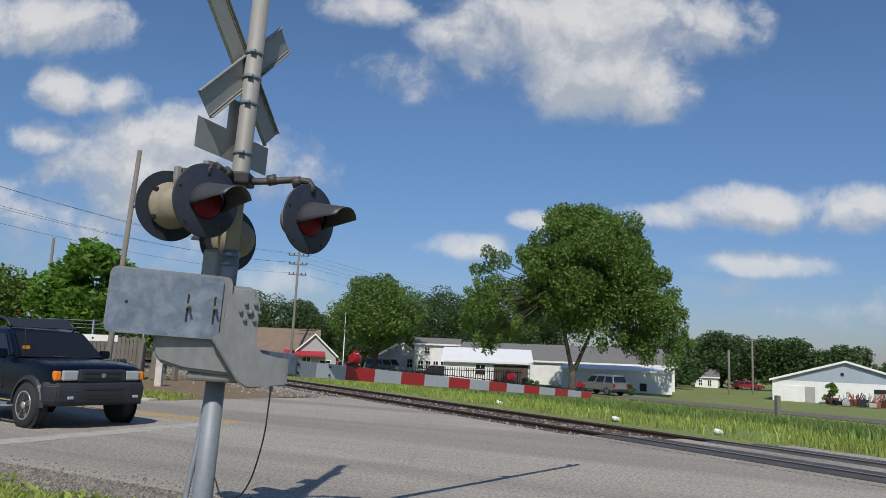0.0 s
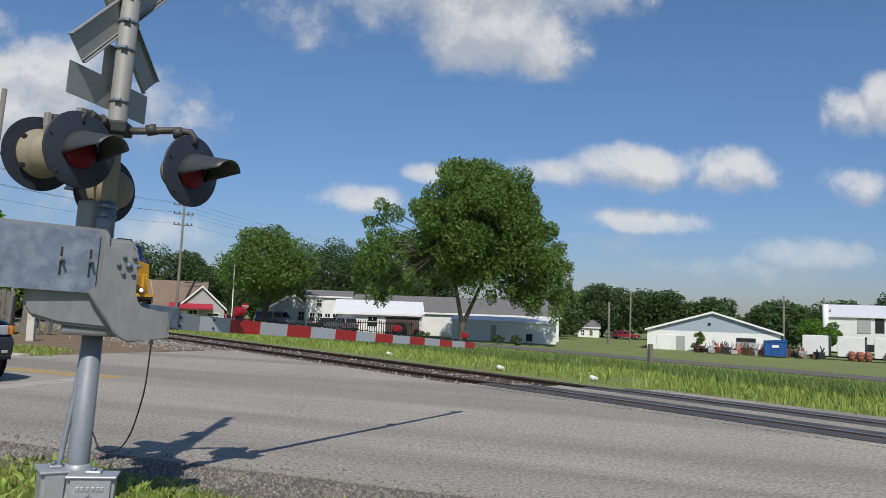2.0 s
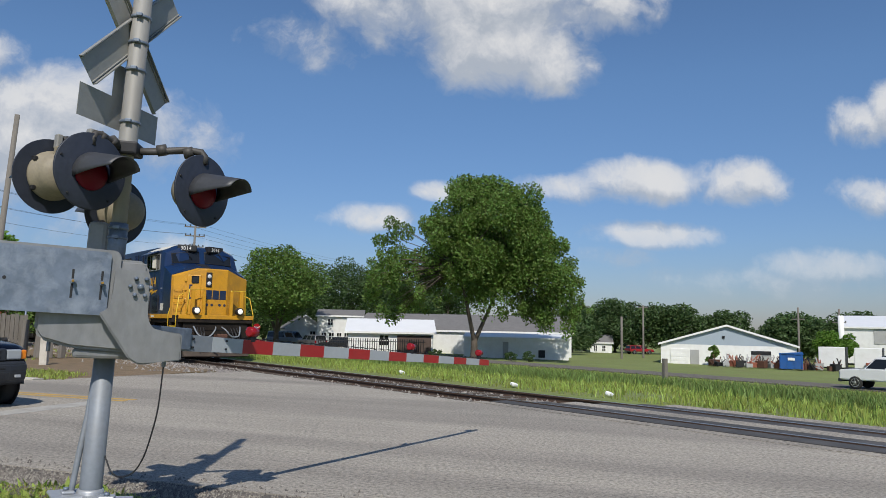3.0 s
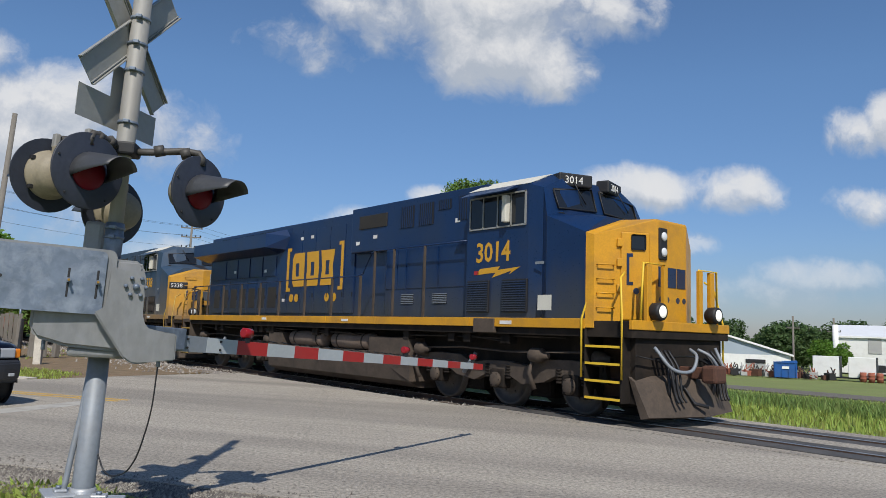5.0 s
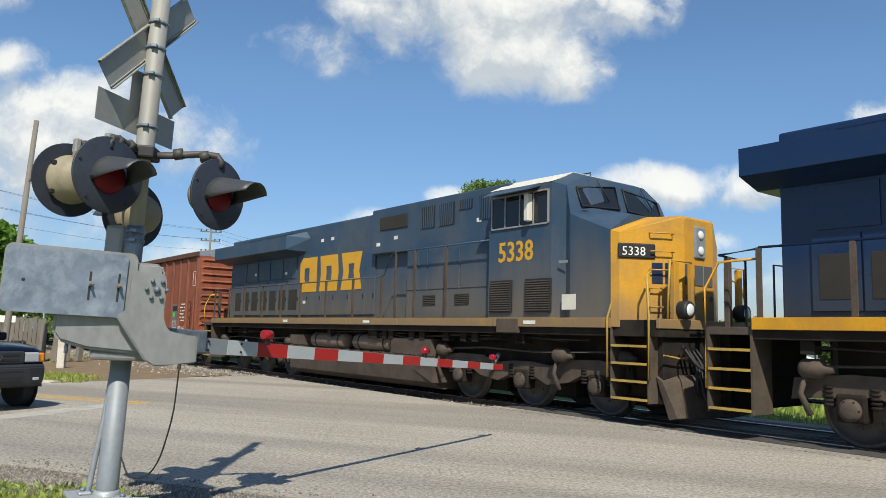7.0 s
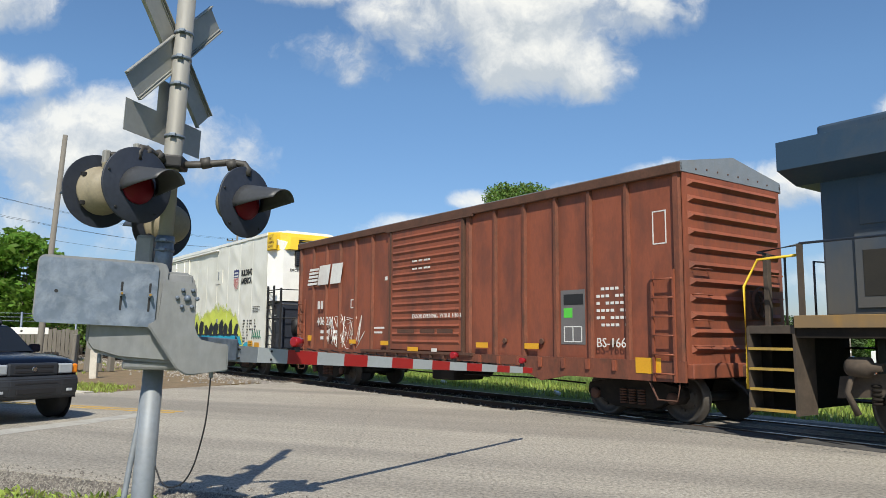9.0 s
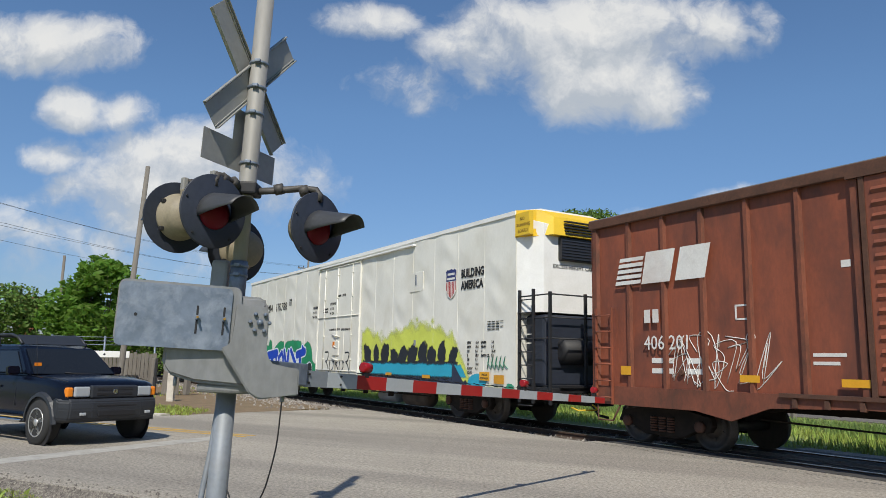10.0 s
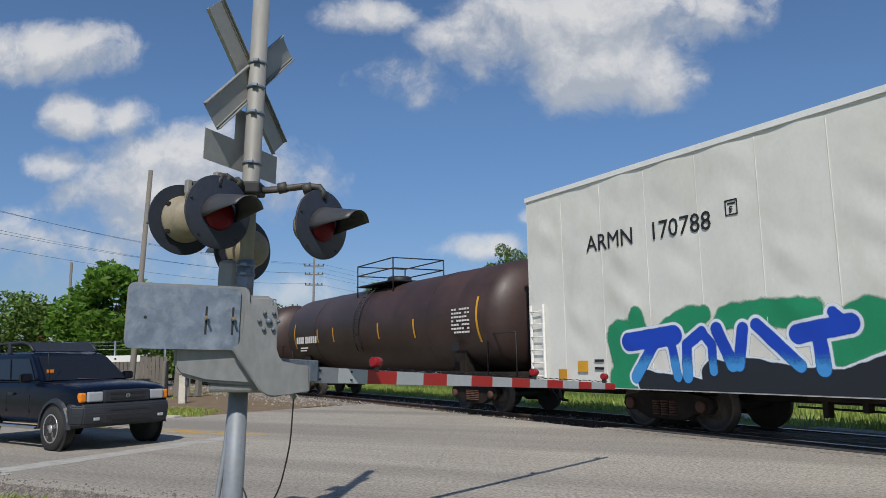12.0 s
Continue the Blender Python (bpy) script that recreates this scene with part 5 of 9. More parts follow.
    for a, b in ((-12.2, -11.35), (-6.85, -5.25)):
        bm = bmesh.new()
        prism(bm, [(a, 0.9), (b if a < -10 else b + 0.1, 0.9 if a < -10 else 0.30), (b, 1.28), (a, 1.28)], -1.40, 1.40, "y")
        part("tank_end_case", bm, BROWNTRUCK, tank)
    for a, b in ((-11.15, -9.22), (-8.85, -6.98)):
        bm = bmesh.new()
        lathe(bm, [(0, 0.06), (0.04, 0.16), (0.10, 0.215), (b - a - 0.10, 0.215), (b - a - 0.04, 0.16), (b - a, 0.06)], (a, -1.12, 1.14), (1, 0, 0), 20)
        rs = part("air_reservoir", bm, DUSTYTANK, tank, "dusty cylindrical air reservoir")
        for x in (a + 0.35, b - 0.35):
            one("strap", lathe, BLACKTRUCK, rs, [(0, 0.222), (0.05, 0.222)], (x, -1.12, 1.14), (1, 0, 0), 20)
    for k in range(16):
        x = random.uniform(-17.5, -0.6)
        one("air_pipe", cyl, BLACKTRUCK, deck, (x, -1.35, random.uniform(1.30, 1.42)), (x + random.uniform(0.4, 1.8), -1.33, random.uniform(1.26, 1.42)), 0.022, seg=6)
        one("pipe_box", box, BLACKTRUCK, deck, x - 0.1, x + 0.1, -1.42, -1.2, 1.25, 1.44, 0.01)
    one("sump", box, BLACKTRUCK, deck, -17.2, -0.3, -0.92, 0.92, 0.88, 1.46, label="dark sump and piping under the deck")
    # three-axle trucks
    for xc in (-2.55, -15.1):
        for dx in (-1.93, 0.0, 1.93):
            wheelset(T, xc + dx, 0.53)
            # plain dark motor block, added to keep the gap between the wheels dark
            one("traction_motor", box, BLACKTRUCK, T, xc + dx + 0.12, xc + dx + 1.0, -0.66, 0.66, 0.22, 0.86, 0.08)
        for sgn in (-1, 1):
            ya, yb = sorted((sgn * 0.98, sgn * 1.16))
            bm = bmesh.new()
            pts = [(-2.75, 0.62), (-2.70, 0.92), (-1.95, 1.00), (-1.15, 0.98), (-0.80, 0.84), (-0.28, 0.90), (0.28, 0.90), (0.80, 0.84), (1.15, 0.98), (1.95, 1.00), (2.70, 0.92), (2.75, 0.62),
                   (2.30, 0.66), (1.60, 0.72), (1.25, 0.56), (0.70, 0.48), (0.35, 0.62), (-0.35, 0.62), (-0.70, 0.48), (-1.25, 0.56), (-1.60, 0.72), (-2.30, 0.66)]
            prism(bm, [(xc + x, z) for x, z in pts], ya, yb, "y")
            fr = part("truck_frame", bm, BROWNTRUCK, T, "grimy cast three-axle truck frame")
            for dx in (-1.93, 0.0, 1.93):
                bm = bmesh.new()
                box(bm, xc + dx - 0.20, xc + dx + 0.20, min(sgn * 0.96, sgn * 1.20), max(sgn * 0.96, sgn * 1.20), 0.36, 0.74, 0.04)
                jb = part("journal_box", bm, BLACKTRUCK, fr)
                one("journal_cap", lathe, BROWNTRUCK, jb, [(0, 0.15), (0.05, 0.15), (0.08, 0.10), (0.08, 0.01)], (xc + dx, sgn * 1.19, 0.53), (0, sgn, 0), 18)
                for k in range(6):
                    a = k * math.pi / 3
                    one("cap_bolt", lathe, BLACKTRUCK, jb, [(0, 0.018), (0.02, 0.018)], (xc + dx + 0.12 * math.cos(a), sgn * 1.24, 0.53 + 0.12 * math.sin(a)), (0, sgn, 0), 6)
                for sx in (-0.30, 0.30):
                    bm = bmesh.new()
                    for k in range(5):
                        lathe(bm, [(0, 0.07), (0.02, 0.085), (0.04, 0.07)], (xc + dx + sx, sgn * 1.12, 0.56 + k * 0.058), (0, 0, 1), 10)
                    part("coil_spring", bm, BLACKTRUCK, fr)
            for dx in (-2.55, 1.0, 2.45):
                one("brake_cylinder", lathe, BROWNTRUCK, fr, [(0, 0.10), (0.05, 0.135), (0.30, 0.135), (0.34, 0.07), (0.46, 0.05)], (xc + dx, sgn * 1.26, 1.06), (1, 0, 0), 16)
                one("brake_hanger", tube, BROWNTRUCK, fr, [(xc + dx + 0.1, sgn * 1.28, 1.0), (xc + dx + 0.0, sgn * 1.30, 0.72), (xc + dx + 0.12, sgn * 1.26, 0.42)], 0.045, 8)
            one("damper", cyl, ALU, fr, (xc - 0.9, sgn * 1.27, 0.62), (xc - 0.55, sgn * 1.27, 1.02), 0.045)
            one("sand_pipe", tube, BLACKTRUCK, fr, [(xc + 2.7, sgn * 1.2, 1.1), (xc + 2.6, sgn * 1.1, 0.6), (xc + 2.45, sgn * 0.9, 0.2)], 0.025, 6)
            one("brake_pipe", tube, BROWNTRUCK, fr, [(xc - 2.6, sgn * 1.22, 1.08), (xc - 1.0, sgn * 1.24, 1.14), (xc + 0.4, sgn * 1.24, 1.10), (xc + 2.4, sgn * 1.22, 1.16)], 0.022, 6)
        one("truck_bolster", box, BLACKTRUCK, T, xc - 2.2, xc + 2.2, -0.9, 0.9, 0.6, 1.44)
    # end steps, pilot and deck rails at the front
    for sgn in (-1, 1):
        for x0 in ((-0.02, 0.74) if sgn < 0 else (-0.02, 0.74)):
            bm = bmesh.new()
            box(bm, x0, x0 + 0.035, min(sgn * 0.98, sgn * 1.54), max(sgn * 0.98, sgn * 1.54), 0.36, 1.60, 0.005)
            part("step_side", bm, BLACKTRUCK if not old else BROWNTRUCK, T, "dark step side plate")
        for k in range(4):
            bm = bmesh.new()
            box(bm, 0.015, 0.74, min(sgn * 1.05, sgn * (1.54 - 0.0 * k)), max(sgn * 1.05, sgn * (1.54 - 0.0 * k)), 0.40 + 0.29 * k, 0.43 + 0.29 * k)
            st = part("step", bm, BLACKTRUCK, T)
            one("step_edge", box, safety, st, 0.015, 0.74, min(sgn * 1.54, sgn * 1.56), max(sgn * 1.54, sgn * 1.56), 0.395 + 0.29 * k, 0.435 + 0.29 * k, label="yellow step edge")
        one("step_back", box, RUST, T, 0.015, 0.74, min(sgn * 1.0, sgn * 1.05), max(sgn * 1.0, sgn * 1.05), 0.42, 1.50)
        for x, lean in ((-0.05, 0.16), (0.80, -0.12)):
            one("grab_rail", tube, safety, T, [(x, sgn * 1.57, 0.75), (x, sgn * 1.58, 1.75), (x + lean, sgn * 1.45, 2.45), (x + lean * 1.6, sgn * 1.25, 2.55)], 0.02, 8, label="yellow handrail")
        one("deck_rail", tube, safety, T, [(0.90, sgn * 0.55, 1.7), (0.92, sgn * 0.55, 2.72), (0.92, sgn * 1.15, 2.72), (0.90, sgn * 1.2, 1.7)], 0.022, 8, label="yellow deck rail")
        one("rail_post", box, yellow, T, 0.90, 0.96, min(sgn * 0.50, sgn * 0.62), max(sgn * 0.50, sgn * 0.62), 1.66, 2.70)
        bm = bmesh.new()
        lathe(bm, [(0, 0.10), (0.05, 0.15), (0.20, 0.155), (0.24, 0.14), (0.24, 0.10)], (0.88, sgn * 0.88, 1.90), (1, 0, 0), 20)
        dl = part("ditch_light", bm, DARKTRIM, T, "round ditch light on the front deck")
        one("lens", lathe, HEADLIGHT if not old else CLEARLAMP, dl, [(0, 0.115), (0.03, 0.10), (0.045, 0.05), (0.05, 0.003)], (1.10, sgn * 0.88, 1.90), (1, 0, 0), 20, label="lit lamp glass" if not old else "")
    for sgn in (-1, 1):
        one("deck_post", box, yellow, T, 0.86, 0.94, min(sgn * 0.92, sgn * 1.06), max(sgn * 0.92, sgn * 1.06), 1.70, 2.70, 0.01, label="yellow flat deck post")
        one("mu_hose", tube, ALU if not old else DARKTRIM, T, smooth([(1.0, sgn * 0.95, 1.30), (1.25, sgn * 0.80, 0.95), (1.38, sgn * 0.45, 0.92), (1.34, sgn * 0.22, 1.16), (1.15, sgn * 0.12, 1.28)]), 0.03, 8, label="looped air hose")
        for k in range(3):
            one("hose_loop", tube, DARKTRIM, T, smooth([(1.0, sgn * (0.55 + 0.12 * k), 1.25), (1.22, sgn * (0.58 + 0.12 * k), 0.95), (1.30, sgn * (0.60 + 0.10 * k), 0.55), (1.36, sgn * (0.56 + 0.11 * k), 0.40)]), 0.022, 6, label="black rubber hose")
    one("deck_edge", box, yellow, T, 0.90, 0.97, -1.52, 1.52, 1.58, 1.74, 0.01, label="yellow front deck edge")
    bm = bmesh.new()
    loft(bm, [[(0.78, -1.36, 0.80), (0.90, -1.36, 0.72), (1.14, -1.30, 0.16), (0.98, -1.30, 0.12)], [(1.06, 0, 0.84), (1.18, 0, 0.76), (1.46, 0, 0.16), (1.30, 0, 0.12)], [(0.78, 1.36, 0.80), (0.90, 1.36, 0.72), (1.14, 1.30, 0.16), (0.98, 1.30, 0.12)]])
    part("plough", bm, BROWNTRUCK, T, "rusty brown snow plough blade")
    one("pilot_plate", box, BLACKTRUCK, T, 0.72, 0.88, -1.30, 1.30, 0.35, 1.56, 0.01)
    coupler(T, 0.9, 1)
    for y in (-0.75, -0.6, 0.6, 0.75):
        one("air_hose", tube, DARKTRIM, T, [(0.9, y, 1.1), (1.12, y, 1.0), (1.16, y, 0.6), (1.12, y + 0.05, 0.4)], 0.028, 6)
    one("uncoupling_lever", tube, safety if old else DARKTRIM, T, [(1.0, -1.45, 1.15), (1.0, -1.0, 1.1), (1.05, -0.3, 1.15), (1.05, 0.3, 1.15)], 0.016, 6)
    # rear end
    for sgn in (-1, 1):
        for x0 in (-18.95, -18.25):
            one("step_side", box, BROWNTRUCK, T, x0, x0 + 0.035, min(sgn * 0.98, sgn * 1.52), max(sgn * 0.98, sgn * 1.52), 0.36, 1.60)
        for k in range(4):
            bm = bmesh.new()
            box(bm, -18.92, -18.25, min(sgn * 1.05, sgn * 1.52), max(sgn * 1.05, sgn * 1.52), 0.40 + 0.29 * k, 0.43 + 0.29 * k)
            st = part("step", bm, BLACKTRUCK, T)
            one("step_edge", box, SAFETYOLD, st, -18.92, -18.25, min(sgn * 1.52, sgn * 1.54), max(sgn * 1.52, sgn * 1.54), 0.395 + 0.29 * k, 0.435 + 0.29 * k)
        one("grab_rail", tube, SAFETY if old else yellow, T, [(-18.95, sgn * 1.54, 0.7), (-18.95, sgn * 1.54, 2.2), (-18.8, sgn * 1.4, 2.6), (-18.2, sgn * 1.4, 2.62)], 0.02, 8)
    for y in (-0.7, -0.5, 0.5, 0.7):
        one("air_hose", tube, DARKTRIM, T, smooth([(-18.9, y, 1.25), (-19.15, y, 1.05), (-19.25, y, 0.6), (-19.3, y * 0.9, 0.42)]), 0.026, 6, label="black rubber hose")
    for sgn in (-1, 1):
        one("end_rail", tube, BLUE if not old else BLUEFADE, T, [(-18.15, sgn * 1.40, 2.77), (-18.85, sgn * 1.30, 2.72), (-18.9, sgn * 0.45, 2.70), (-18.9, sgn * 0.45, 1.62)], 0.02, 8, label="blue end handrail")
        one("end_post", box, BROWNTRUCK, T, -18.92, -18.84, min(sgn * 0.96, sgn * 1.06), max(sgn * 0.96, sgn * 1.06), 1.60, 2.72, 0.008, label="flat steel end post")
    one("rear_deck", box, BROWNTRUCK, T, -18.95, -18.2, -1.5, 1.5, 1.50, 1.62, 0.01)
    one("rear_pilot", box, BLACKTRUCK, T, -18.95, -18.75, -1.2, 1.2, 0.35, 1.5)
    coupler(T, -18.85, -1)
    return T


lead = locomotive("3014", BLUE, False)
second = locomotive("5338", BLUEFADE, True)
TRAIN += [(lead, 0.0), (second, -20.76)]


def boxcar():
    """A fifty-foot boxcar; x forward from its front end."""
    T = thing("boxcar", "oxide red ribbed steel boxcar with sliding side door", "boxcar")
    L, Y = 14.3, 1.50
    bm = bmesh.new()
    box(bm, -L, 0, -Y + 0.06, Y - 0.06, 0.98, 4.18)
    body = part("body", bm, BOXRED, T, "oxide red steel body")
    bm = bmesh.new()
    prism(bm, [(-Y - 0.02, 4.16), (-Y - 0.02, 4.33), (0, 4.60), (Y + 0.02, 4.33), (Y + 0.02, 4.16)], -L - 0.03, 0.03, "x")
    roof = part("roof", bm, ALU, T, "weathered bare metal roof")
    for sgn in (-1, 1):
        one("eave_rail", box, RUST, roof, -L - 0.03, 0.03, min(sgn * (Y - 0.04), sgn * (Y + 0.045)), max(sgn * (Y - 0.04), sgn * (Y + 0.045)), 4.14, 4.315, 0.015, label="rust-dark top rail")
    for k in range(15):
        one("roof_seam", box, ALU, roof, -L + 0.5 + k * 0.95, -L + 0.55 + k * 0.95, -0.02, 0.02, 4.56, 4.64)
    # outside posts on both sides
    xs = [-0.10, -1.15, -2.02, -2.90, -3.80, -4.72, -5.62, -8.92, -9.80, -10.70, -11.60, -12.45, -13.3, -14.2]
    for sgn in (-1, 1):
        y0, y1 = sorted((sgn * (Y - 0.07), sgn * (Y + 0.005)))
        for x in xs:
            wd = 0.085 if x in (-0.10, -14.2, -5.62, -8.92) else 0.055
            bm = bmesh.new()
            prism(bm, [(x - wd, sgn * (Y - 0.07)), (x - wd * 0.6, sgn * (Y + 0.008)), (x + wd * 0.6, sgn * (Y + 0.008)), (x + wd, sgn * (Y - 0.07))], 0.98, 4.15, "z")
            part("side_post", bm, BOXPOST, body)
        # bottom sill, deeper between the trucks
        bm = bmesh.new()
        prism(bm, [(-L, 1.06), (0, 1.06), (0, 0.72), (-2.6, 0.72), (-3.3, 0.60), (-4.0, 0.84), (-5.5, 0.90), (-9.0, 0.90), (-10.4, 0.84), (-11.1, 0.60), (-11.8, 0.72), (-L, 0.72)], min(sgn * (Y - 0.04), sgn * (Y + 0.015)), max(sgn * (Y - 0.04), sgn * (Y + 0.015)), "y")
        part("side_sill", bm, BOXPOST, body)
        # door with pressed ribs
        bm = bmesh.new()
        box(bm, -8.76, -5.78, min(sgn * (Y - 0.05), sgn * (Y + 0.03)), max(sgn * (Y - 0.05), sgn * (Y + 0.03)), 1.10, 4.10, 0.01)
        door = part("sliding_door", bm, BOXRED, body, "ribbed oxide red sliding door")
        for k in range(15):
            z = 1.30 + k * 0.185
            bm = bmesh.new()
            prism(bm, [(z - 0.055, sgn * (Y + 0.028)), (z, sgn * (Y + 0.062)), (z + 0.05, sgn * (Y + 0.028))], -8.66, -5.88, "x")
            for v in bm.verts:
                v.co = Vector((v.co.x, v.co.z, v.co.y))
            part("door_rib", bm, BOXRED, door)
        for x in (-8.79, -5.77):
            one("door_edge", box, RUST, door, x - 0.035, x + 0.035, min(sgn * (Y - 0.03), sgn * (Y + 0.05)), max(sgn * (Y - 0.03), sgn * (Y + 0.05)), 1.06, 4.13)
        for z in (1.02, 4.10):
            one("door_track", box, RUST, door, -10.2 if z < 2 else -9.0, -5.4, min(sgn * (Y - 0.03), sgn * (Y + 0.07)), max(sgn * (Y - 0.03), sgn * (Y + 0.07)), z, z + 0.06)
        for k in range(9):
            one("track_bracket", box, RUST, body, -10.0 + k * 0.5, -9.93 + k * 0.5, min(sgn * (Y - 0.03), sgn * (Y + 0.06)), max(sgn * (Y - 0.03), sgn * (Y + 0.06)), 0.88, 1.0)
        for k in range(7):
            one("sill_bracket", box, BOXRED, body, -5.2 + k * 0.62, -5.12 + k * 0.62, min(sgn * (Y - 0.03), sgn * (Y + 0.05)), max(sgn * (Y - 0.03), sgn * (Y + 0.05)), 0.86, 1.04)
    # ends with deep horizontal ribs
    for xe, sx in ((0, 1), (-L, -1)):
        for k in range(11):
            z = 1.25 + k * 0.275
            bm = bmesh.new()
            vs = [(xe, -Y + 0.12, z - 0.085), (xe + sx * 0.085, -Y + 0.24, z), (xe + sx * 0.085, Y - 0.24, z), (xe, Y - 0.12, z - 0.085), (xe, Y - 0.12, z + 0.085), (xe, -Y + 0.12, z + 0.085)]
            v = [bm.verts.new(p) for p in vs]
            for q in ((0, 1, 2, 3), (1, 5, 4, 2), (0, 5, 1), (3, 2, 4), (0, 3, 4, 5)):
                bm.faces.new([v[i] for i in q])
            part("end_rib", bm, BOXRED, body)
        one("end_panel", box, BOXRED, body, min(xe, xe + sx * 0.02), max(xe, xe + sx * 0.02), -Y + 0.03, Y - 0.03, 1.0, 4.24)
        for k in range(8):
            one("rivet", lathe, RUST, body, [(0, 0.022), (0.02, 0.015)], (xe + sx * 0.02, -1.1 + k * 0.31, 4.24 if k in (0, 7) else 4.27), (sx, 0, 0), 8)
        for sgn in (-1, 1):
            bm = bmesh.new()
            for x in (xe - sx * 0.16, xe - sx * 0.58):
                box(bm, x - 0.02, x + 0.02, min(sgn * (Y + 0.02), sgn * (Y + 0.06)), max(sgn * (Y + 0.02), sgn * (Y + 0.06)), 0.72, 2.55)
            lad = part("side_ladder", bm, BOXRED, body, "side ladder")
            for k in range(6):
                one("rung", cyl, BOXRED, lad, (xe - sx * 0.16, sgn * (Y + 0.07), 0.85 + k * 0.31), (xe - sx * 0.58, sgn * (Y + 0.07), 0.85 + k * 0.31), 0.014, seg=6)
            for k in range(4):
                one("grab_iron", tube, BOXRED, body, [(xe + sx * 0.03, sgn * 1.30, 1.3 + k * 0.42), (xe + sx * 0.12, sgn * 1.30, 1.3 + k * 0.42), (xe + sx * 0.12, sgn * 0.88, 1.3 + k * 0.42), (xe + sx * 0.03, sgn * 0.88, 1.3 + k * 0.42)], 0.014, 6)
        one("end_sill", box, BOXRED, body, min(xe - sx * 0.1, xe + sx * 0.12), max(xe - sx * 0.1, xe + sx * 0.12), -1.45, 1.45, 0.78, 1.02, 0.02)
        coupler(T, xe, sx)
        one("stirrup", tube, RUST, body, [(xe - sx * 0.12, -1.48, 0.75), (xe - sx * 0.16, -1.5, 0.42), (xe - sx * 0.55, -1.5, 0.42), (xe - sx * 0.75, -1.48, 0.75)], 0.018, 6)
    # brake wheel and gear on the front end
    bm = bmesh.new()
    lathe(bm, [(0, 0.26), (0.03, 0.28), (0.06, 0.26)], (0.22, 0.35, 2.05), (1, 0, 0), 24, False)
    for k in range(3):
        a = k * math.pi / 3
        cyl(bm, (0.25, 0.35 - 0.26 * math.cos(a), 2.05 - 0.26 * math.sin(a)), (0.25, 0.35 + 0.26 * math.cos(a), 2.05 + 0.26 * math.sin(a)), 0.015, seg=6)
    part("brake_wheel", bm, RUST, body, "rusty hand brake wheel")
    one("brake_gear", box, RUST, body, 0.06, 0.2, 0.1, 0.5, 1.75, 2.25, 0.03)
    one("reservoir", lathe, BLACKTRUCK, body, [(0, 0.1), (0.04, 0.2), (0.9, 0.2), (0.94, 0.1)], (-8.2, 0.5, 0.62), (1, 0, 0), 16)
    one("centre_sill", box, BLACKTRUCK, T, -L, 0, -0.3, 0.3, 0.72, 1.0)
    one("brake_rod", tube, BLACKTRUCK, body, [(-11, -0.9, 0.62), (-8, -1.0, 0.55), (-4, -0.95, 0.60), (-2.8, -0.8, 0.55)], 0.018, 6)
    one("gear_case", box, BLACKTRUCK, body, -7.4, -6.5, -1.2, -0.3, 0.42, 0.72, 0.05)
    for xc in (-1.40, -12.9):
        freight_truck(T, xc)
    # lettering
    y = -Y - 0.008
    yf = -Y + 0.058
    for k in range(5):
        bm = bmesh.new()
        prism(bm, [(-13.62 + 0.03 * k, 2.96 + k * 0.108), (-12.98 + 0.02 * k, 2.96 + k * 0.108), (-12.96 + 0.02 * k, 3.03 + k * 0.108), (-13.60 + 0.03 * k, 3.03 + k * 0.108)], y - 0.004, y, "y")
        part("white_emblem_bar", bm, LETTERWHITE, body)
    for pts in ([(-12.95, 2.94), (-12.28, 2.94), (-12.14, 3.52), (-12.82, 3.52)], [(-12.16, 2.94), (-11.52, 2.94), (-11.38, 3.52), (-12.02, 3.52)]):
        bm = bmesh.new()
        prism(bm, pts, y - 0.004, y, "y")
        part("white_emblem", bm, LETTERWHITE, body)
    bars([(-12.9, 2.22, 0.14, 0.24), (-12.7, 2.22, 0.14, 0.24)], body, LETTERWHITE, y + 0.0)
    seat_words("406 201", -12.92, 1.74, y, 0.36, LETTERWHITE, body, "numeral", 0.9)
    bars([(-12.8, 1.50, 0.5, 0.09), (-12.0, 1.50, 0.42, 0.09), (-12.8, 1.32, 0.5, 0.09), (-12.0, 1.32, 0.42, 0.09), (-11.0, 2.2, 0.26, 0.03), (-11.0, 2.42, 0.26, 0.03), (-11.0, 2.2, 0.03, 0.25), (-10.77, 2.2, 0.03, 0.25),
          (-9.7, 1.62, 0.5, 0.05), (-9.7, 1.50, 0.4, 0.05), (-9.2, 2.88, 0.14, 0.10)], body, LETTERWHITE, yf)
    seat_words("DOOR OPENING  W10-0  H10-3", -7.72, 1.86, -Y - 0.064, 0.145, LETTERWHITE, body, "lettering", 0.95)
    bars([(-7.75 + 0.055 * k, zz, 0.036, 0.045) for zz in (3.24, 3.05) for k in range(14) if k not in (4, 8)], body, LETTERWHITE, -Y - 0.058)
    # shade of the door's recesses, painted as dark bars on its face
    for row in ((-8.4, 1.50, 0.75, 0.10), (-7.4, 1.50, 0.6, 0.10), (-6.7, 1.50, 0.6, 0.10)):
        bars([row], body, RUST, -Y - 0.052, "recess_shade_bar")
    bars([(-1.9 + 0.11 * q, 2.28 - 0.13 * k, 0.075, 0.05) for k in range(6) for q in range(7) if (q * 3 + k) % 5], body, LETTERWHITE, yf)
    seat_words("BS-166", -1.86, 1.26, y, 0.24, LETTERWHITE, body, "lettering", 1.0)
    bars([(-0.62, 3.0, 0.02, 0.55), (-0.36, 3.0, 0.02, 0.55), (-0.62, 3.0, 0.28, 0.02), (-0.62, 3.55, 0.28, 0.02)], body, LETTERWHITE, yf, "outlined_panel")
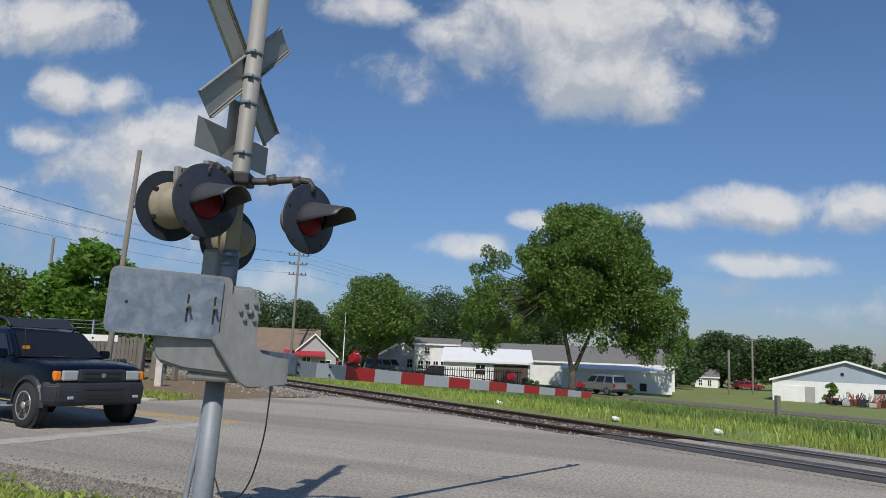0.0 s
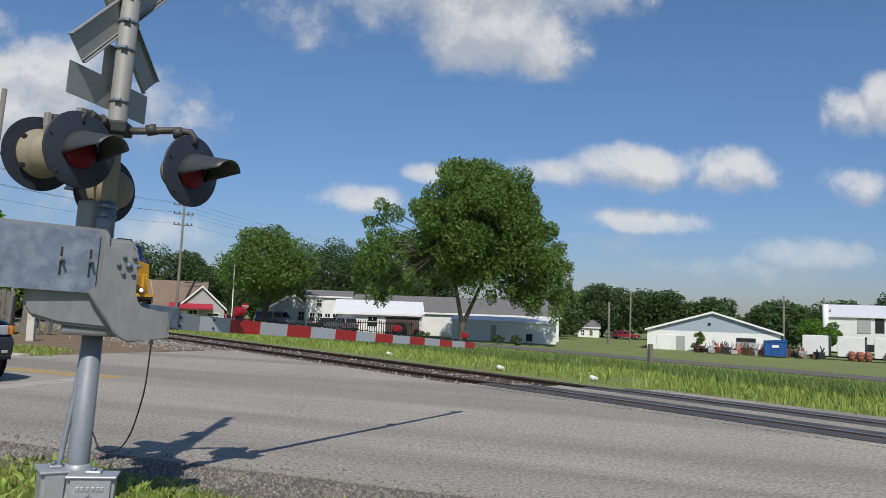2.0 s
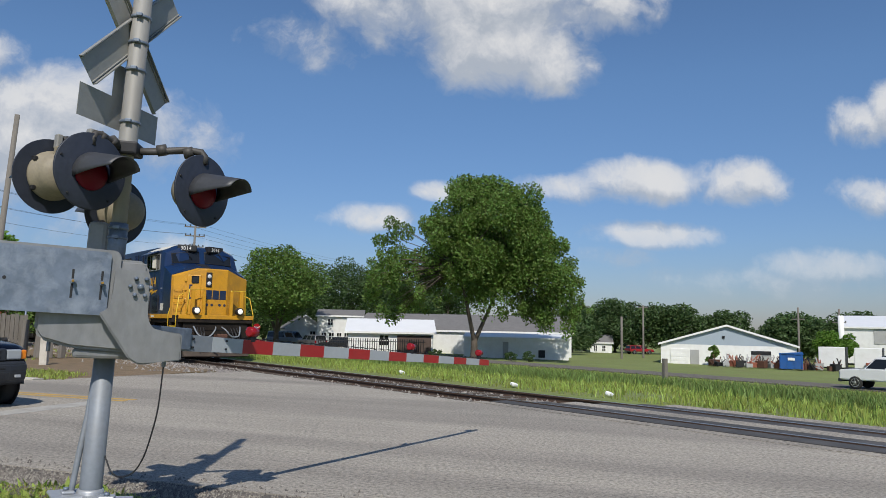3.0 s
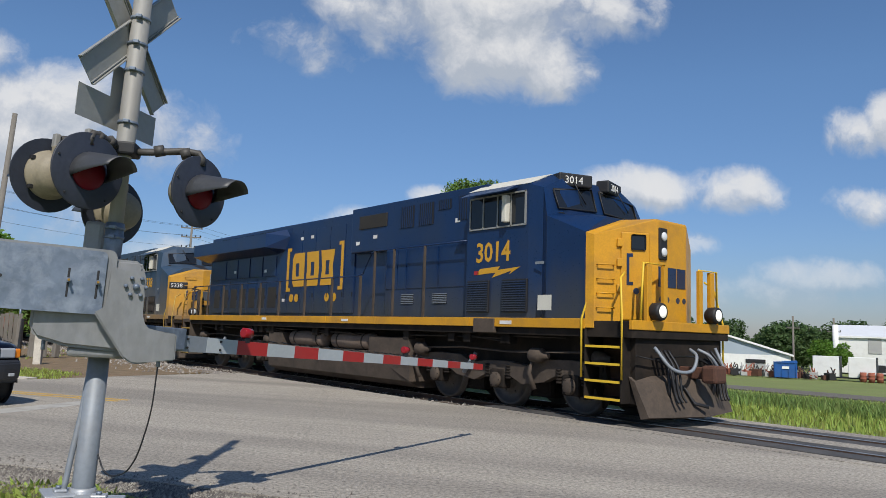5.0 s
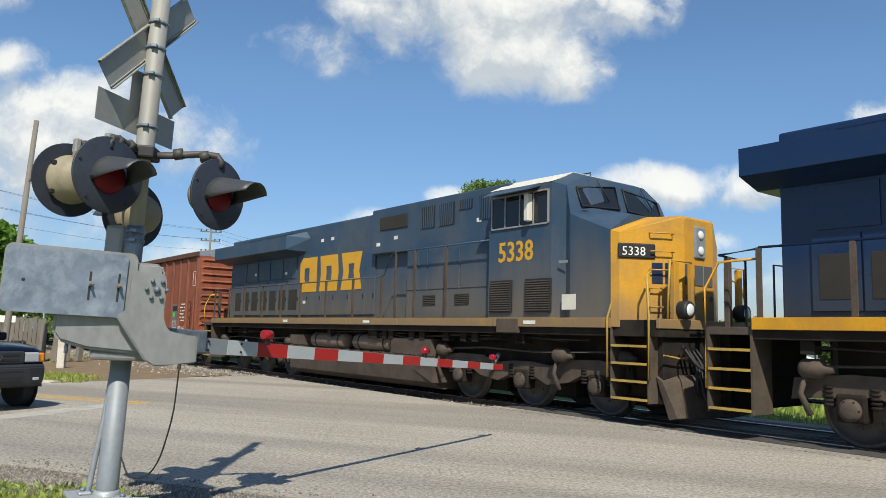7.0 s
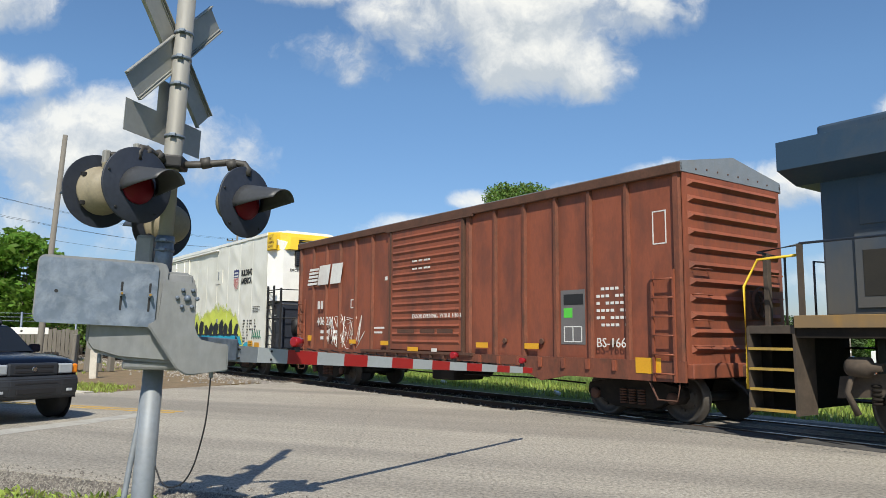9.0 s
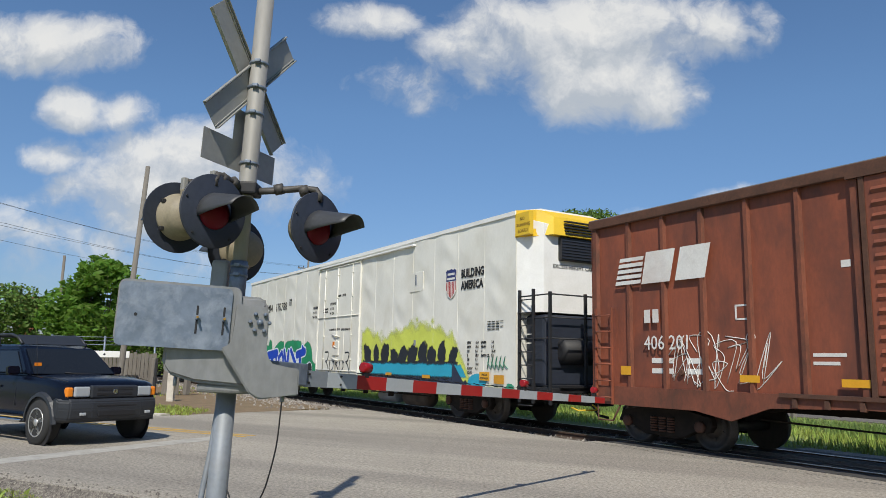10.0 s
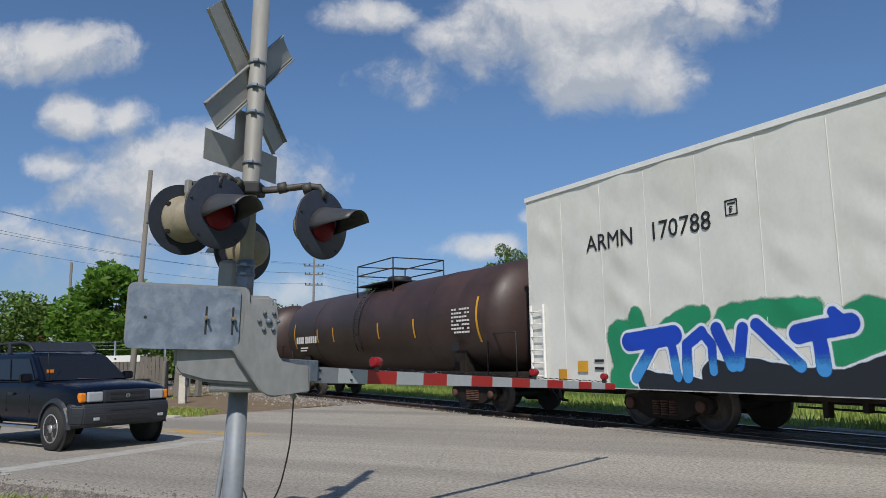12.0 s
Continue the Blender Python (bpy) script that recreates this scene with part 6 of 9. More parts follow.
    bars([(-2.80, 1.30, 0.62, 1.02)], body, mat("grey_data_panel", (0.14, 0.13, 0.13), 0.6), yf - 0.002, "data_panel")
    bars([(-2.72, 2.04, 0.5, 0.2)], body, LETTERBLACK, yf - 0.006, "black_label")
    bars([(-2.72, 1.80, 0.22, 0.18)], body, mat("green_label", (0.10, 0.55, 0.06), 0.5), yf - 0.006, "green_label")
    bars([(-2.72, 1.34, 0.46, 0.02), (-2.72, 1.62, 0.46, 0.02), (-2.72, 1.34, 0.02, 0.3), (-2.28, 1.34, 0.02, 0.3), (-2.5, 1.34, 0.02, 0.3)], body, LETTERWHITE, yf - 0.006, "label_outline")
    for row in ((-0.98, 0.84, 0.52, 0.26), (-3.75, 1.20, 0.40, 0.11), (-5.30, 1.20, 0.40, 0.11), (-9.25, 1.20, 0.40, 0.11), (-13.5, 1.28, 0.25, 0.16), (-10.9, 1.22, 0.35, 0.11)):
        bars([row], body, REFLECT, -Y - 0.018, "yellow_reflector")
    bars([(-7.9, 1.075, 0.45, 0.10)], body, REFLECT, -Y - 0.072, "yellow_reflector")
    bars([(-6.9, 1.075, 0.22, 0.08)], body, LETTERWHITE, -Y - 0.072, "white_reflector")
    # chalky scrawl low on the side
    rng = random.Random(5)
    for k in range(9):
        x = -12.3 + k * 0.22
        pts = [(x, yf - 0.004, 1.2)]
        for j in range(6):
            pts.append((x + rng.uniform(-0.25, 0.35), yf - 0.004, 1.05 + rng.uniform(0, 0.95)))
        one("scrawl", tube, LETTERWHITE, body, smooth(pts, 4), 0.008, 4)
    for x in (-12.1, -4.4, -3.3, -1.5):
        one("pull_ring", lathe, RUST, body, [(0, 0.05), (0.03, 0.06), (0.05, 0.05)], (x, -Y + 0.05, 1.35), (0, -1, 0), 12)
    return T


def reefer():
    """A long white refrigerator car with its cooling unit on the front end; x forward from the front of its body."""
    T = thing("refrigerator_car", "white refrigerator car with yellow-topped cooling unit and sprayed graffiti", "refrigerator car")
    L, Y, Z1 = 20.65, 1.52, 4.97
    # gently buckled side skin
    def bulge(X, Z):
        ph = (X + L) / 1.21
        w = np.sin(np.pi * ph) ** 2
        n = np.floor(ph)
        b_ = 0.012 * w * (0.6 + 0.4 * np.sin(Z * 2.1 + n * 1.7)) + 0.006 * np.sin(Z * 3.3 + 1.3 * n) * w + 0.012 * np.sin(Z * 6.1 + 2.9 * n + 1.6 * np.sin(X * 3.7 + Z)) * np.sqrt(w) * np.sin(Z * 1.3 + n * 2.2)
        return b_ * np.clip((Z - 0.9) * 1.5, 0, 1)

    def skin(sgn):
        nx, nz = 260, 56
        X, Z = np.meshgrid(np.linspace(-L, 0, nx), np.linspace(0.74, Z1 - 0.05, nz), indexing="ij")
        V = np.stack([X, sgn * (Y + bulge(X, Z) - 0.002), Z], -1).reshape(-1, 3)
        i, j = np.meshgrid(np.arange(nx - 1), np.arange(nz - 1), indexing="ij")
        a = (i * nz + j).ravel()
        Fq = np.stack([a, a + 1, a + nz + 1, a + nz], 1)
        ob = mesh_of("side_skin", V, Fq if sgn > 0 else Fq[:, ::-1], REEFWHITE, body)
        ob.data.polygons.foreach_set("use_smooth", [True] * len(ob.data.polygons))
        ob["label"] = "buckled white side sheet"
        return ob
    bm = bmesh.new()
    box(bm, -L, 0, -Y + 0.015, Y - 0.015, 0.74, Z1 - 0.06)
    body = part("body", bm, REEFWHITE, T, "white insulated body")
    for sgn in (-1, 1):
        skin(sgn)
    bm = bmesh.new()
    prism(bm, [(-Y - 0.03, Z1 - 0.10), (-Y - 0.03, Z1), (-0.8, Z1 + 0.14), (0.8, Z1 + 0.14), (Y + 0.03, Z1), (Y + 0.03, Z1 - 0.10)], -L - 0.02, 0.0, "x")
    roof = part("roof", bm, WHITEPAINT, T, "clean white roof edge")
    for k in range(16):
        one("seam", box, REEFWHITE, body, -L + 1.21 + k * 1.21 - 0.005, -L + 1.21 + k * 1.21 + 0.005, -Y - 0.003, -Y + 0.01, 0.80, 4.80)
    # plug door and its rods
    bm = bmesh.new()
    box(bm, -12.0, -8.40, -Y - 0.035, -Y, 1.02, 4.74, 0.012)
    door = part("plug_door", bm, REEFWHITE, body, "white plug door with locking rods")
    for x in (-11.98, -8.42):
        one("door_post", box, REEFWHITE, door, x - 0.03, x + 0.03, -Y - 0.06, -Y, 0.98, 4.78, 0.01)
    for x in (-11.35, -10.2, -9.0):
        one("lock_rod", cyl, REEFWHITE, door, (x, -Y - 0.060, 1.1), (x, -Y - 0.060, 4.66), 0.016, seg=8)
        for z in (1.5, 2.3, 3.1, 3.6, 4.4):
            one("rod_guide", box, REEFWHITE, door, x - 0.04, x + 0.04, -Y - 0.085, -Y - 0.03, z - 0.02, z + 0.02, 0.006)
    for z in (2.95, 4.68, 1.12):
        one("door_rail", cyl, REEFWHITE, door, (-12.0, -Y - 0.055, z), (-8.4, -Y - 0.055, z), 0.014, seg=8)
    for x0 in (-12.02, -8.40):
        one("hinge_strap", box, LETTERBLACK, body, x0 - 0.06, x0 - 0.03, -Y - 0.02, -Y, 3.6, 4.0)
    one("door_gutter", box, WHITEPAINT, body, -12.1, -4.80, -Y - 0.10, -Y, 4.74, 4.79, 0.01)
    one("gear_box", box, REEFWHITE, door, -10.45, -9.95, -Y - 0.085, -Y - 0.03, 1.62, 2.12, 0.02)
    for za, xa, xb in ((2.30, -10.75, -9.70), (1.92, -10.6, -9.85), (1.50, -10.7, -9.75)):
        one("lock_lever", tube, REEFWHITE, door, [(xa + 0.2, -Y - 0.07, za + 0.05), ((xa + xb) / 2, -Y - 0.11, za), (xb - 0.2, -Y - 0.07, za - 0.04)], 0.020, 8, label="white locking lever")
    one("gear_plate", box, REEFWHITE, door, -10.85, -9.6, -Y - 0.048, -Y - 0.02, 1.45, 2.45, 0.01)
    one("orange_tag", box, AMBER, door, -10.42, -10.26, -Y - 0.092, -Y - 0.084, 1.90, 2.10)
    seat_words("OPENING", -10.9, 3.38, -Y - 0.040, 0.13, LETTERBLACK, door, "lettering", 0.95, 0.001)
    seat_words("H 11-3", -10.9, 3.21, -Y - 0.040, 0.13, LETTERBLACK, door, "lettering", 0.95, 0.001)
    seat_words("W 12-0", -10.9, 3.04, -Y - 0.040, 0.13, LETTERBLACK, door, "lettering", 0.95, 0.001)
    seat_words("CLOSE AND LOCK DOOR", -10.88, 2.48, -Y - 0.040, 0.105, LETTERBLACK, door, "lettering", 0.74, 0.0)
    seat_words("BEFORE MOVING CAR", -9.83, 2.46, -Y - 0.040, 0.105, LETTERBLACK, door, "lettering", 0.74, 0.0)
    seat_words("ARMN   170788", -10.24, 3.63, -Y - 0.040, 0.11, LETTERBLACK, door, "lettering", 0.95, 0.001)
    seat_words("ALTERNATE", -11.5, 3.23, -Y - 0.040, 0.085, LETTERBLACK, door, "lettering", 0.95, 0.001)
    seat_words("DOOR SEAL", -11.5, 3.13, -Y - 0.040, 0.085, LETTERBLACK, door, "lettering", 0.95, 0.001)
    # small hatches
    for x, z, w, h in ((-5.05, 3.42, 0.75, 0.55), (-5.05, 1.72, 0.85, 0.40)):
        if h > 0.5:
            one("hatch", box, REEFWHITE, body, x, x + w, -Y - 0.020, -Y, z, z + h, 0.004)
        one("hatch_latch", box, ALU, body, x + 0.32, x + 0.40, -Y - 0.04, -Y, z + 0.18, z + 0.48 if h > 0.5 else z + 0.34, 0.01)
    # lettering and marks
    y = -Y - 0.020
    seat_words("ARMN   170788", -L + 2.0, 3.46, y, 0.47, LETTERBLACK, body, "lettering", 1.0, 0.0)
    seat_words("OPENING", -12.6, 3.33, -Y - 0.020, 0.13, LETTERBLACK, body, "lettering", 0.95, 0.001)
    seat_words("H 11-3", -12.6, 3.16, -Y - 0.020, 0.13, LETTERBLACK, body, "lettering", 0.95, 0.001)
    seat_words("W 12-0", -12.6, 2.99, -Y - 0.020, 0.13, LETTERBLACK, body, "lettering", 0.95, 0.001)
    seat_words("50K", -12.059999999999999, 1.58, -Y - 0.020, 0.13, LETTERBLACK, body, "lettering", 0.95, 0.001)
    bars([(-15.22, 3.62, 0.24, 0.02), (-15.22, 3.86, 0.24, 0.02), (-15.22, 3.62, 0.02, 0.26), (-15.0, 3.62, 0.02, 0.26), (-15.17, 3.80, 0.15, 0.03)], body, LETTERBLACK, y)
    seat_words("F", -15.14, 3.66, y, 0.15, LETTERBLACK, body, "lettering", 1.0, 0.003)
    seat_words("BUILDING", -2.32, 3.60, y, 0.30, LETTERBLACK, body, "lettering", 0.76, 0.010)
    seat_words("AMERICA", -2.32, 3.30, y, 0.30, LETTERBLACK, body, "lettering", 0.79, 0.010)
    sx, sz = -2.80, 3.52
    half = [(0.0, 0.37), (0.10, 0.335), (0.19, 0.36), (0.27, 0.30), (0.235, 0.20), (0.25, 0.04), (0.265, -0.10), (0.24, -0.24), (0.15, -0.36), (0.0, -0.43)]
    shape = [(sx + a, sz + b) for a, b in half] + [(sx - a, sz + b) for a, b in half[-2:0:-1]]
    bm = bmesh.new()
    prism(bm, shape, y - 0.003, y, "y")
    sh = part("shield_emblem", bm, LETTERWHITE, body, "plain shield emblem with blue top and red stripes")
    EBLUE = mat("emblem_blue", (0.025, 0.035, 0.14), 0.5, var=0.05, bump=0)
    bm = bmesh.new()
    prism(bm, [(sx + a * 0.96, sz + b * 0.97) for a, b in half[:6]] + [(sx - a * 0.96, sz + b * 0.97) for a, b in half[5:0:-1]], y - 0.006, y - 0.003, "y")
    part("emblem_top", bm, EBLUE, sh)
    for k, (w, zz) in enumerate(((0.17, 0.22), (0.19, 0.10))):
        one("emblem_mark", box, LETTERWHITE, sh, sx - w, sx + w, y - 0.008, y - 0.006, sz + zz - 0.028, sz + zz + 0.028)
    for k in range(7):
        x = sx - 0.21 + k * 0.07
        low = sz - 0.40 + 0.19 * (abs(k - 3) / 3) ** 1.6
        one("emblem_stripe", box, ARMRED, sh, x - 0.019, x + 0.019, y - 0.006, y - 0.003, low, sz + 0.02)
    # dimension table
    for k, (p_, q_) in enumerate((("EXW", "17-0"), ("EXW", "10-8"), ("EW", "9-6"), ("IL", "72-3"), ("IW", "9-1"), ("IH", "11-9"), ("PLR HT", "4-1"), ("CU.FT.", ""))):
        seat_words(p_, -1.98, 1.92 - 0.105 * k, y, 0.085, LETTERBLACK, body, "lettering", 0.85, 0.002)
        if q_:
            seat_words(q_, -1.62, 1.92 - 0.105 * k, y, 0.085, LETTERBLACK, body, "lettering", 0.85, 0.002)
    for k, (p_, q_) in enumerate((("EXHW", "7-4"), ("EXWH", "5-4"), ("H", "16-10"), ("EMPTY C.G.", "5-5"))):
        seat_words(p_, -1.38, 1.92 - 0.105 * k, y, 0.085, LETTERBLACK, body, "lettering", 0.85, 0.002)
        seat_words(q_, -0.93, 1.92 - 0.105 * k, y, 0.085, LETTERBLACK, body, "lettering", 0.85, 0.002)
    bars([(-1.10 + 0.17 * c, 2.42 - 0.06 * k, 0.13, 0.022) for k in range(4) for c in range(4 if k in (0, 2) else 3)], body, LETTERBLACK, y)
    bars([(-1.40, 1.04, 0.42, 0.20)], body, REFLECT, y - 0.018, "yellow_notice")
    seat_words("THIS CAR", -1.31, 1.15, y - 0.022, 0.07, LETTERBLACK, body, "lettering", 0.8, 0.001)
    seat_words("EXCEEDS HEIGHT", -1.38, 1.07, y - 0.022, 0.06, LETTERBLACK, body, "lettering", 0.75, 0.001)
    bars([(-0.80, 0.98, 0.40, 0.20), (-4.2, 1.02, 0.42, 0.09), (-6.4, 1.05, 0.38, 0.08), (-L + 1.0, 0.90, 0.26, 0.2)], body, mat("amber_reflector", (0.55, 0.26, 0.02), 0.5), y - 0.018, "reflector")
    bars([(-L + 1.6, 1.05, 0.30, 0.22)], body, REFLECT, y - 0.004, "yellow_notice")
    bars([(-L + 2.1, 1.25, 0.26, 0.05), (-L + 2.1, 1.10, 0.26, 0.05)], body, LETTERBLACK, y)
    for ob in body.children:
        if ob.name.split(".")[0] == "lettering":
            co = np.empty(len(ob.data.vertices) * 3)
            ob.data.vertices.foreach_get("co", co)
            co = co.reshape(-1, 3)
            o = ob.matrix_basis.translation
            if o.y < y - 0.01:
                continue
            co[:, 2] += bulge(co[:, 0] + o.x, co[:, 1] + o.z) - 0.008
            ob.data.vertices.foreach_set("co", co.ravel())
            ob.data.update()
    # sprayed graffiti: layered soft-edged blots
    SPRAY = {k: mat("spray_" + k, c, 0.6, var=0.15, scale=3, fine=30, bump=0.03) for k, c in dict(lime=(0.56, 0.62, 0.10), black=(0.014, 0.017, 0.024), cyan=(0.02, 0.33, 0.48), green=(0.03, 0.27, 0.16), blue=(0.015, 0.075, 0.42), pale=(0.68, 0.72, 0.74), navy=(0.02, 0.03, 0.07)).items()}
    rng = random.Random(11)

    def blot(cx, cz, w, h, layer, colour, rough_=0.18, n=26, tilt=0.0):
        bm = bmesh.new()
        vs = []
        for k in range(n):
            a = 2 * math.pi * k / n
            s = 1 + rough_ * rng.uniform(-1, 1)
            px, pz = w * s * math.cos(a), h * s * math.sin(a)
            vs.append((cx + px + tilt * pz, min(max(cz + pz, 0.76), 4.7)))
        yy = -Y - 0.018 - 0.003 * layer
        bm.faces.new([bm.verts.new((px, yy, pz)) for px, pz in vs])
        return part("graffiti", bm, SPRAY[colour], body, "sprayed graffiti paint")

    def spray_mat(name, color):
        m = mat(name, color, 0.6, var=0.12, scale=3, fine=30, bump=0.03)
        tree = m.node_tree
        at = tree.nodes.new("ShaderNodeAttribute")
        at.attribute_name = "cover"
        tc = tree.nodes.new("ShaderNodeTexCoord")
        fog = noise_tex(tree, tc.outputs["Object"], 14.0, 5.0, 0.75)
        f = math2(tree, "SUBTRACT", math2(tree, "MULTIPLY", at.outputs["Fac"], 2.2), fog)
        f = math2(tree, "MULTIPLY", f, 1.25)
        f.node.use_clamp = True
        tr = tree.nodes.new("ShaderNodeBsdfTransparent")
        mix = tree.nodes.new("ShaderNodeMixShader")
        tree.links.new(f, mix.inputs[0])
        tree.links.new(tr.outputs[0], mix.inputs[1])
        tree.links.new(tree.nodes["Principled BSDF"].outputs[0], mix.inputs[2])
        tree.links.new(mix.outputs[0], tree.nodes["Material Output"].inputs[0])
        return m

    def sheet(x0, x1, z0, z1, cover, layer, colour, step=0.03):
        """A paint layer that follows the side sheet, thick where it was sprayed and thin at its rim."""
        nx, nz = int((x1 - x0) / step), int((z1 - z0) / step)
        X, Z = np.meshgrid(np.linspace(x0, x1, nx), np.linspace(z0, z1, nz), indexing="ij")
        C = np.clip(cover(X, Z), 0, 1)
        V = np.stack([X, -(Y + bulge(X, Z) + 0.002 + 0.0022 * layer), Z], -1).reshape(-1, 3)
        i, j = np.meshgrid(np.arange(nx - 1), np.arange(nz - 1), indexing="ij")
        i, j = i.ravel(), j.ravel()
        keep = np.maximum.reduce([C[i, j], C[i + 1, j], C[i, j + 1], C[i + 1, j + 1]]) > 0.02
        a = (i * nz + j)[keep]
        Fq = np.stack([a + nz, a + nz + 1, a + 1, a], 1)
        used, inv = np.unique(Fq, return_inverse=True)
        me = bpy.data.meshes.new("graffiti")
        me.from_pydata(V[used].tolist(), [], inv.reshape(-1, 4).tolist())
        at = me.attributes.new("cover", "FLOAT", "POINT")
        at.data.foreach_set("value", C.ravel()[used].astype(np.float32))
        me.materials.append(spray_mat("soft_spray_" + colour, COLS[colour]))
        ob = new("graffiti", me)
        ob.parent = body
        ob["label"] = "sprayed " + colour + " graffiti paint"

    COLS = dict(lime=(0.56, 0.62, 0.10), black=(0.014, 0.017, 0.024), cyan=(0.02, 0.33, 0.48), navy=(0.02, 0.03, 0.06), green=(0.03, 0.27, 0.16))

    def wob(X, Z, f, s):
        return 0.5 * np.sin(f * X + s) * np.sin(f * 1.13 * Z + 2 * s) + 0.3 * np.sin(f * 2.3 * X - 1.7 * f * Z + s) + 0.2 * np.sin(f * 4.1 * X + 3.3 * f * Z + 2.1 * s)

    def lime(X, Z):
        top = 2.50 + 0.30 * np.exp(-((X + 4.6) / 1.1) ** 2) + 0.22 * np.exp(-((X + 7.9) / 0.6) ** 2) + 0.18 * wob(X, Z, 3.1, 0.4)
        top = np.where(X > -2.7, np.maximum(2.45 - 1.35 * (X + 2.7), 1.12 + 0.05 * wob(X, Z, 6, 1)), top)
        edge = (top - Z) / 0.75
        sides = np.minimum((X + 8.38) / 0.5, (-0.05 - X) / 0.2)
        puffs = sum(0.42 * np.exp(-(((X - cx) ** 2 + (Z - cz) ** 2) / r ** 2)) for cx, cz, r in ((-7.7, 2.35, 0.16), (-7.1, 2.3, 0.12), (-4.6, 2.62, 0.14), (-3.75, 2.55, 0.15), (-4.2, 2.4, 0.2), (-3.4, 2.2, 0.2), (-5.6, 2.3, 0.14)))
        return np.minimum(np.maximum(edge, puffs), sides)

    def black(X, Z):
        best = np.zeros_like(X)
        for cx, w, top, lean in ((-7.75, 0.30, 2.02, -0.25), (-7.15, 0.22, 1.98, 0.05), (-6.55, 0.30, 2.03, 0.1), (-5.95, 0.28, 1.88, -0.15), (-5.42, 0.32, 1.92, 0.2), (-4.85, 0.34, 1.98, 0.12), (-4.25, 0.30, 2.06, 0.1), (-3.75, 0.28, 1.92, -0.2), (-3.22, 0.24, 2.08, 0.05), (-2.68, 0.22, 1.90, 0.28)):
            u = (X - cx - lean * (Z - 1.6)) / w
            v = (Z - (top + 1.30) / 2) / ((top - 1.30) / 2)
            best = np.maximum(best, (1.0 - (np.abs(u) ** 2.0 + np.abs(v) ** 2.2) + 0.38 * wob(X, Z, 9.0, 3 * cx)) * 1.5)
        low = np.minimum((1.52 - Z + 0.05 * wob(X, Z, 5, 2)) / 0.10, np.minimum((X + 8.15) / 0.2, (-2.35 - X) / 0.25))
        return np.maximum(best, low)

    def cyan(X, Z):
        band = np.minimum(np.minimum((1.46 - Z + 0.03 * wob(X, Z, 4, 0.3)) / 0.16, (Z - 1.02) / 0.16), np.minimum((X + 8.3) / 0.15, (-2.05 - X - 0.9 * (Z - 1.2)) / 0.2))
        patch = 1.5 * (1 - np.abs((X + 1.55 - 0.5 * (Z - 1.0)) / 0.46) ** 2.5 - np.abs((Z - 1.0) / 0.22) ** 2.5)
        return np.maximum(band, patch)

    def navy(X, Z):
        band = np.minimum((1.06 - Z + 0.04 * wob(X, Z, 4, 1.3)) / 0.12, np.minimum((X + 8.2) / 0.2, (-1.15 - X) / 0.12))
        wedge = np.minimum((1.42 - 0.95 * (X + 2.6) - Z) / 0.10, np.minimum((X + 2.75) / 0.1, (-1.62 - X) / 0.1))
        return np.maximum(band, np.minimum(wedge, (Z - 0.7) / 0.05)) - np.where((X > -2.0) & (Z > 0.92), 1.5, 0.0)

    sheet(-8.39, -0.03, 0.76, 2.95, lime, 0.5, "lime", 0.035)
    sheet(-8.3, -2.2, 0.9, 2.2, black, 1.2, "black")
    sheet(-8.35, -0.9, 0.76, 1.6, cyan, 1.9, "cyan")
    sheet(-8.35, -1.0, 0.76, 1.5, navy, 2.6, "navy")
    blot(-0.2, 0.90, 0.16, 0.10, 1, "green", 0.2)
    # second piece: blue letters fading to pale blue, with white rims and a black shadow, on green
    def strokes(lines, grow, soft_, lo=0.0, rough_=0.0):
        def cover(X, Z):
            best = np.full(X.shape, 9.0)
            for ax, az, bx, bz, r in lines:
                dx, dz = bx - ax, bz - az
                f = np.clip(((X - ax) * dx + (Z - az) * dz) / (dx * dx + dz * dz + 1e-6), 0, 1)
                best = np.minimum(best, np.hypot(X - ax - f * dx, Z - az - f * dz) - r)
            return (grow - best + rough_ * wob(X, Z, 5.0, 0.7)) / soft_ + 0.5 - lo
        return cover
    LETTERS = [(-17.58, 1.62, -16.48, 1.71, 0.19), (-16.88, 1.68, -17.45, 0.97, 0.13), (-16.58, 1.72, -16.45, 0.99, 0.11), (-16.23, 0.99, -16.21, 1.54, 0.12), (-16.21, 1.54, -15.88, 1.74, 0.12), (-15.88, 1.74, -15.69, 1.52, 0.10), (-15.69, 1.52, -15.68, 1.09, 0.10), (-15.57, 1.78, -15.30, 1.19, 0.13), (-15.06, 1.77, -15.18, 1.19, 0.12), (-14.81, 1.82, -14.11, 1.18, 0.12), (-14.11, 1.65, -13.30, 1.77, 0.16), (-13.54, 1.94, -13.37, 1.77, 0.10), (-13.78, 1.59, -13.74, 1.14, 0.13)]
    SHADOW = [(-17.19, 0.88, -15.75, 0.72, 0.13), (-15.64, 1.00, -15.06, 0.77, 0.21), (-15.05, 0.98, -13.99, 0.83, 0.24), (-14.14, 0.83, -13.45, 0.79, 0.25), (-13.44, 0.85, -12.76, 1.10, 0.18)]
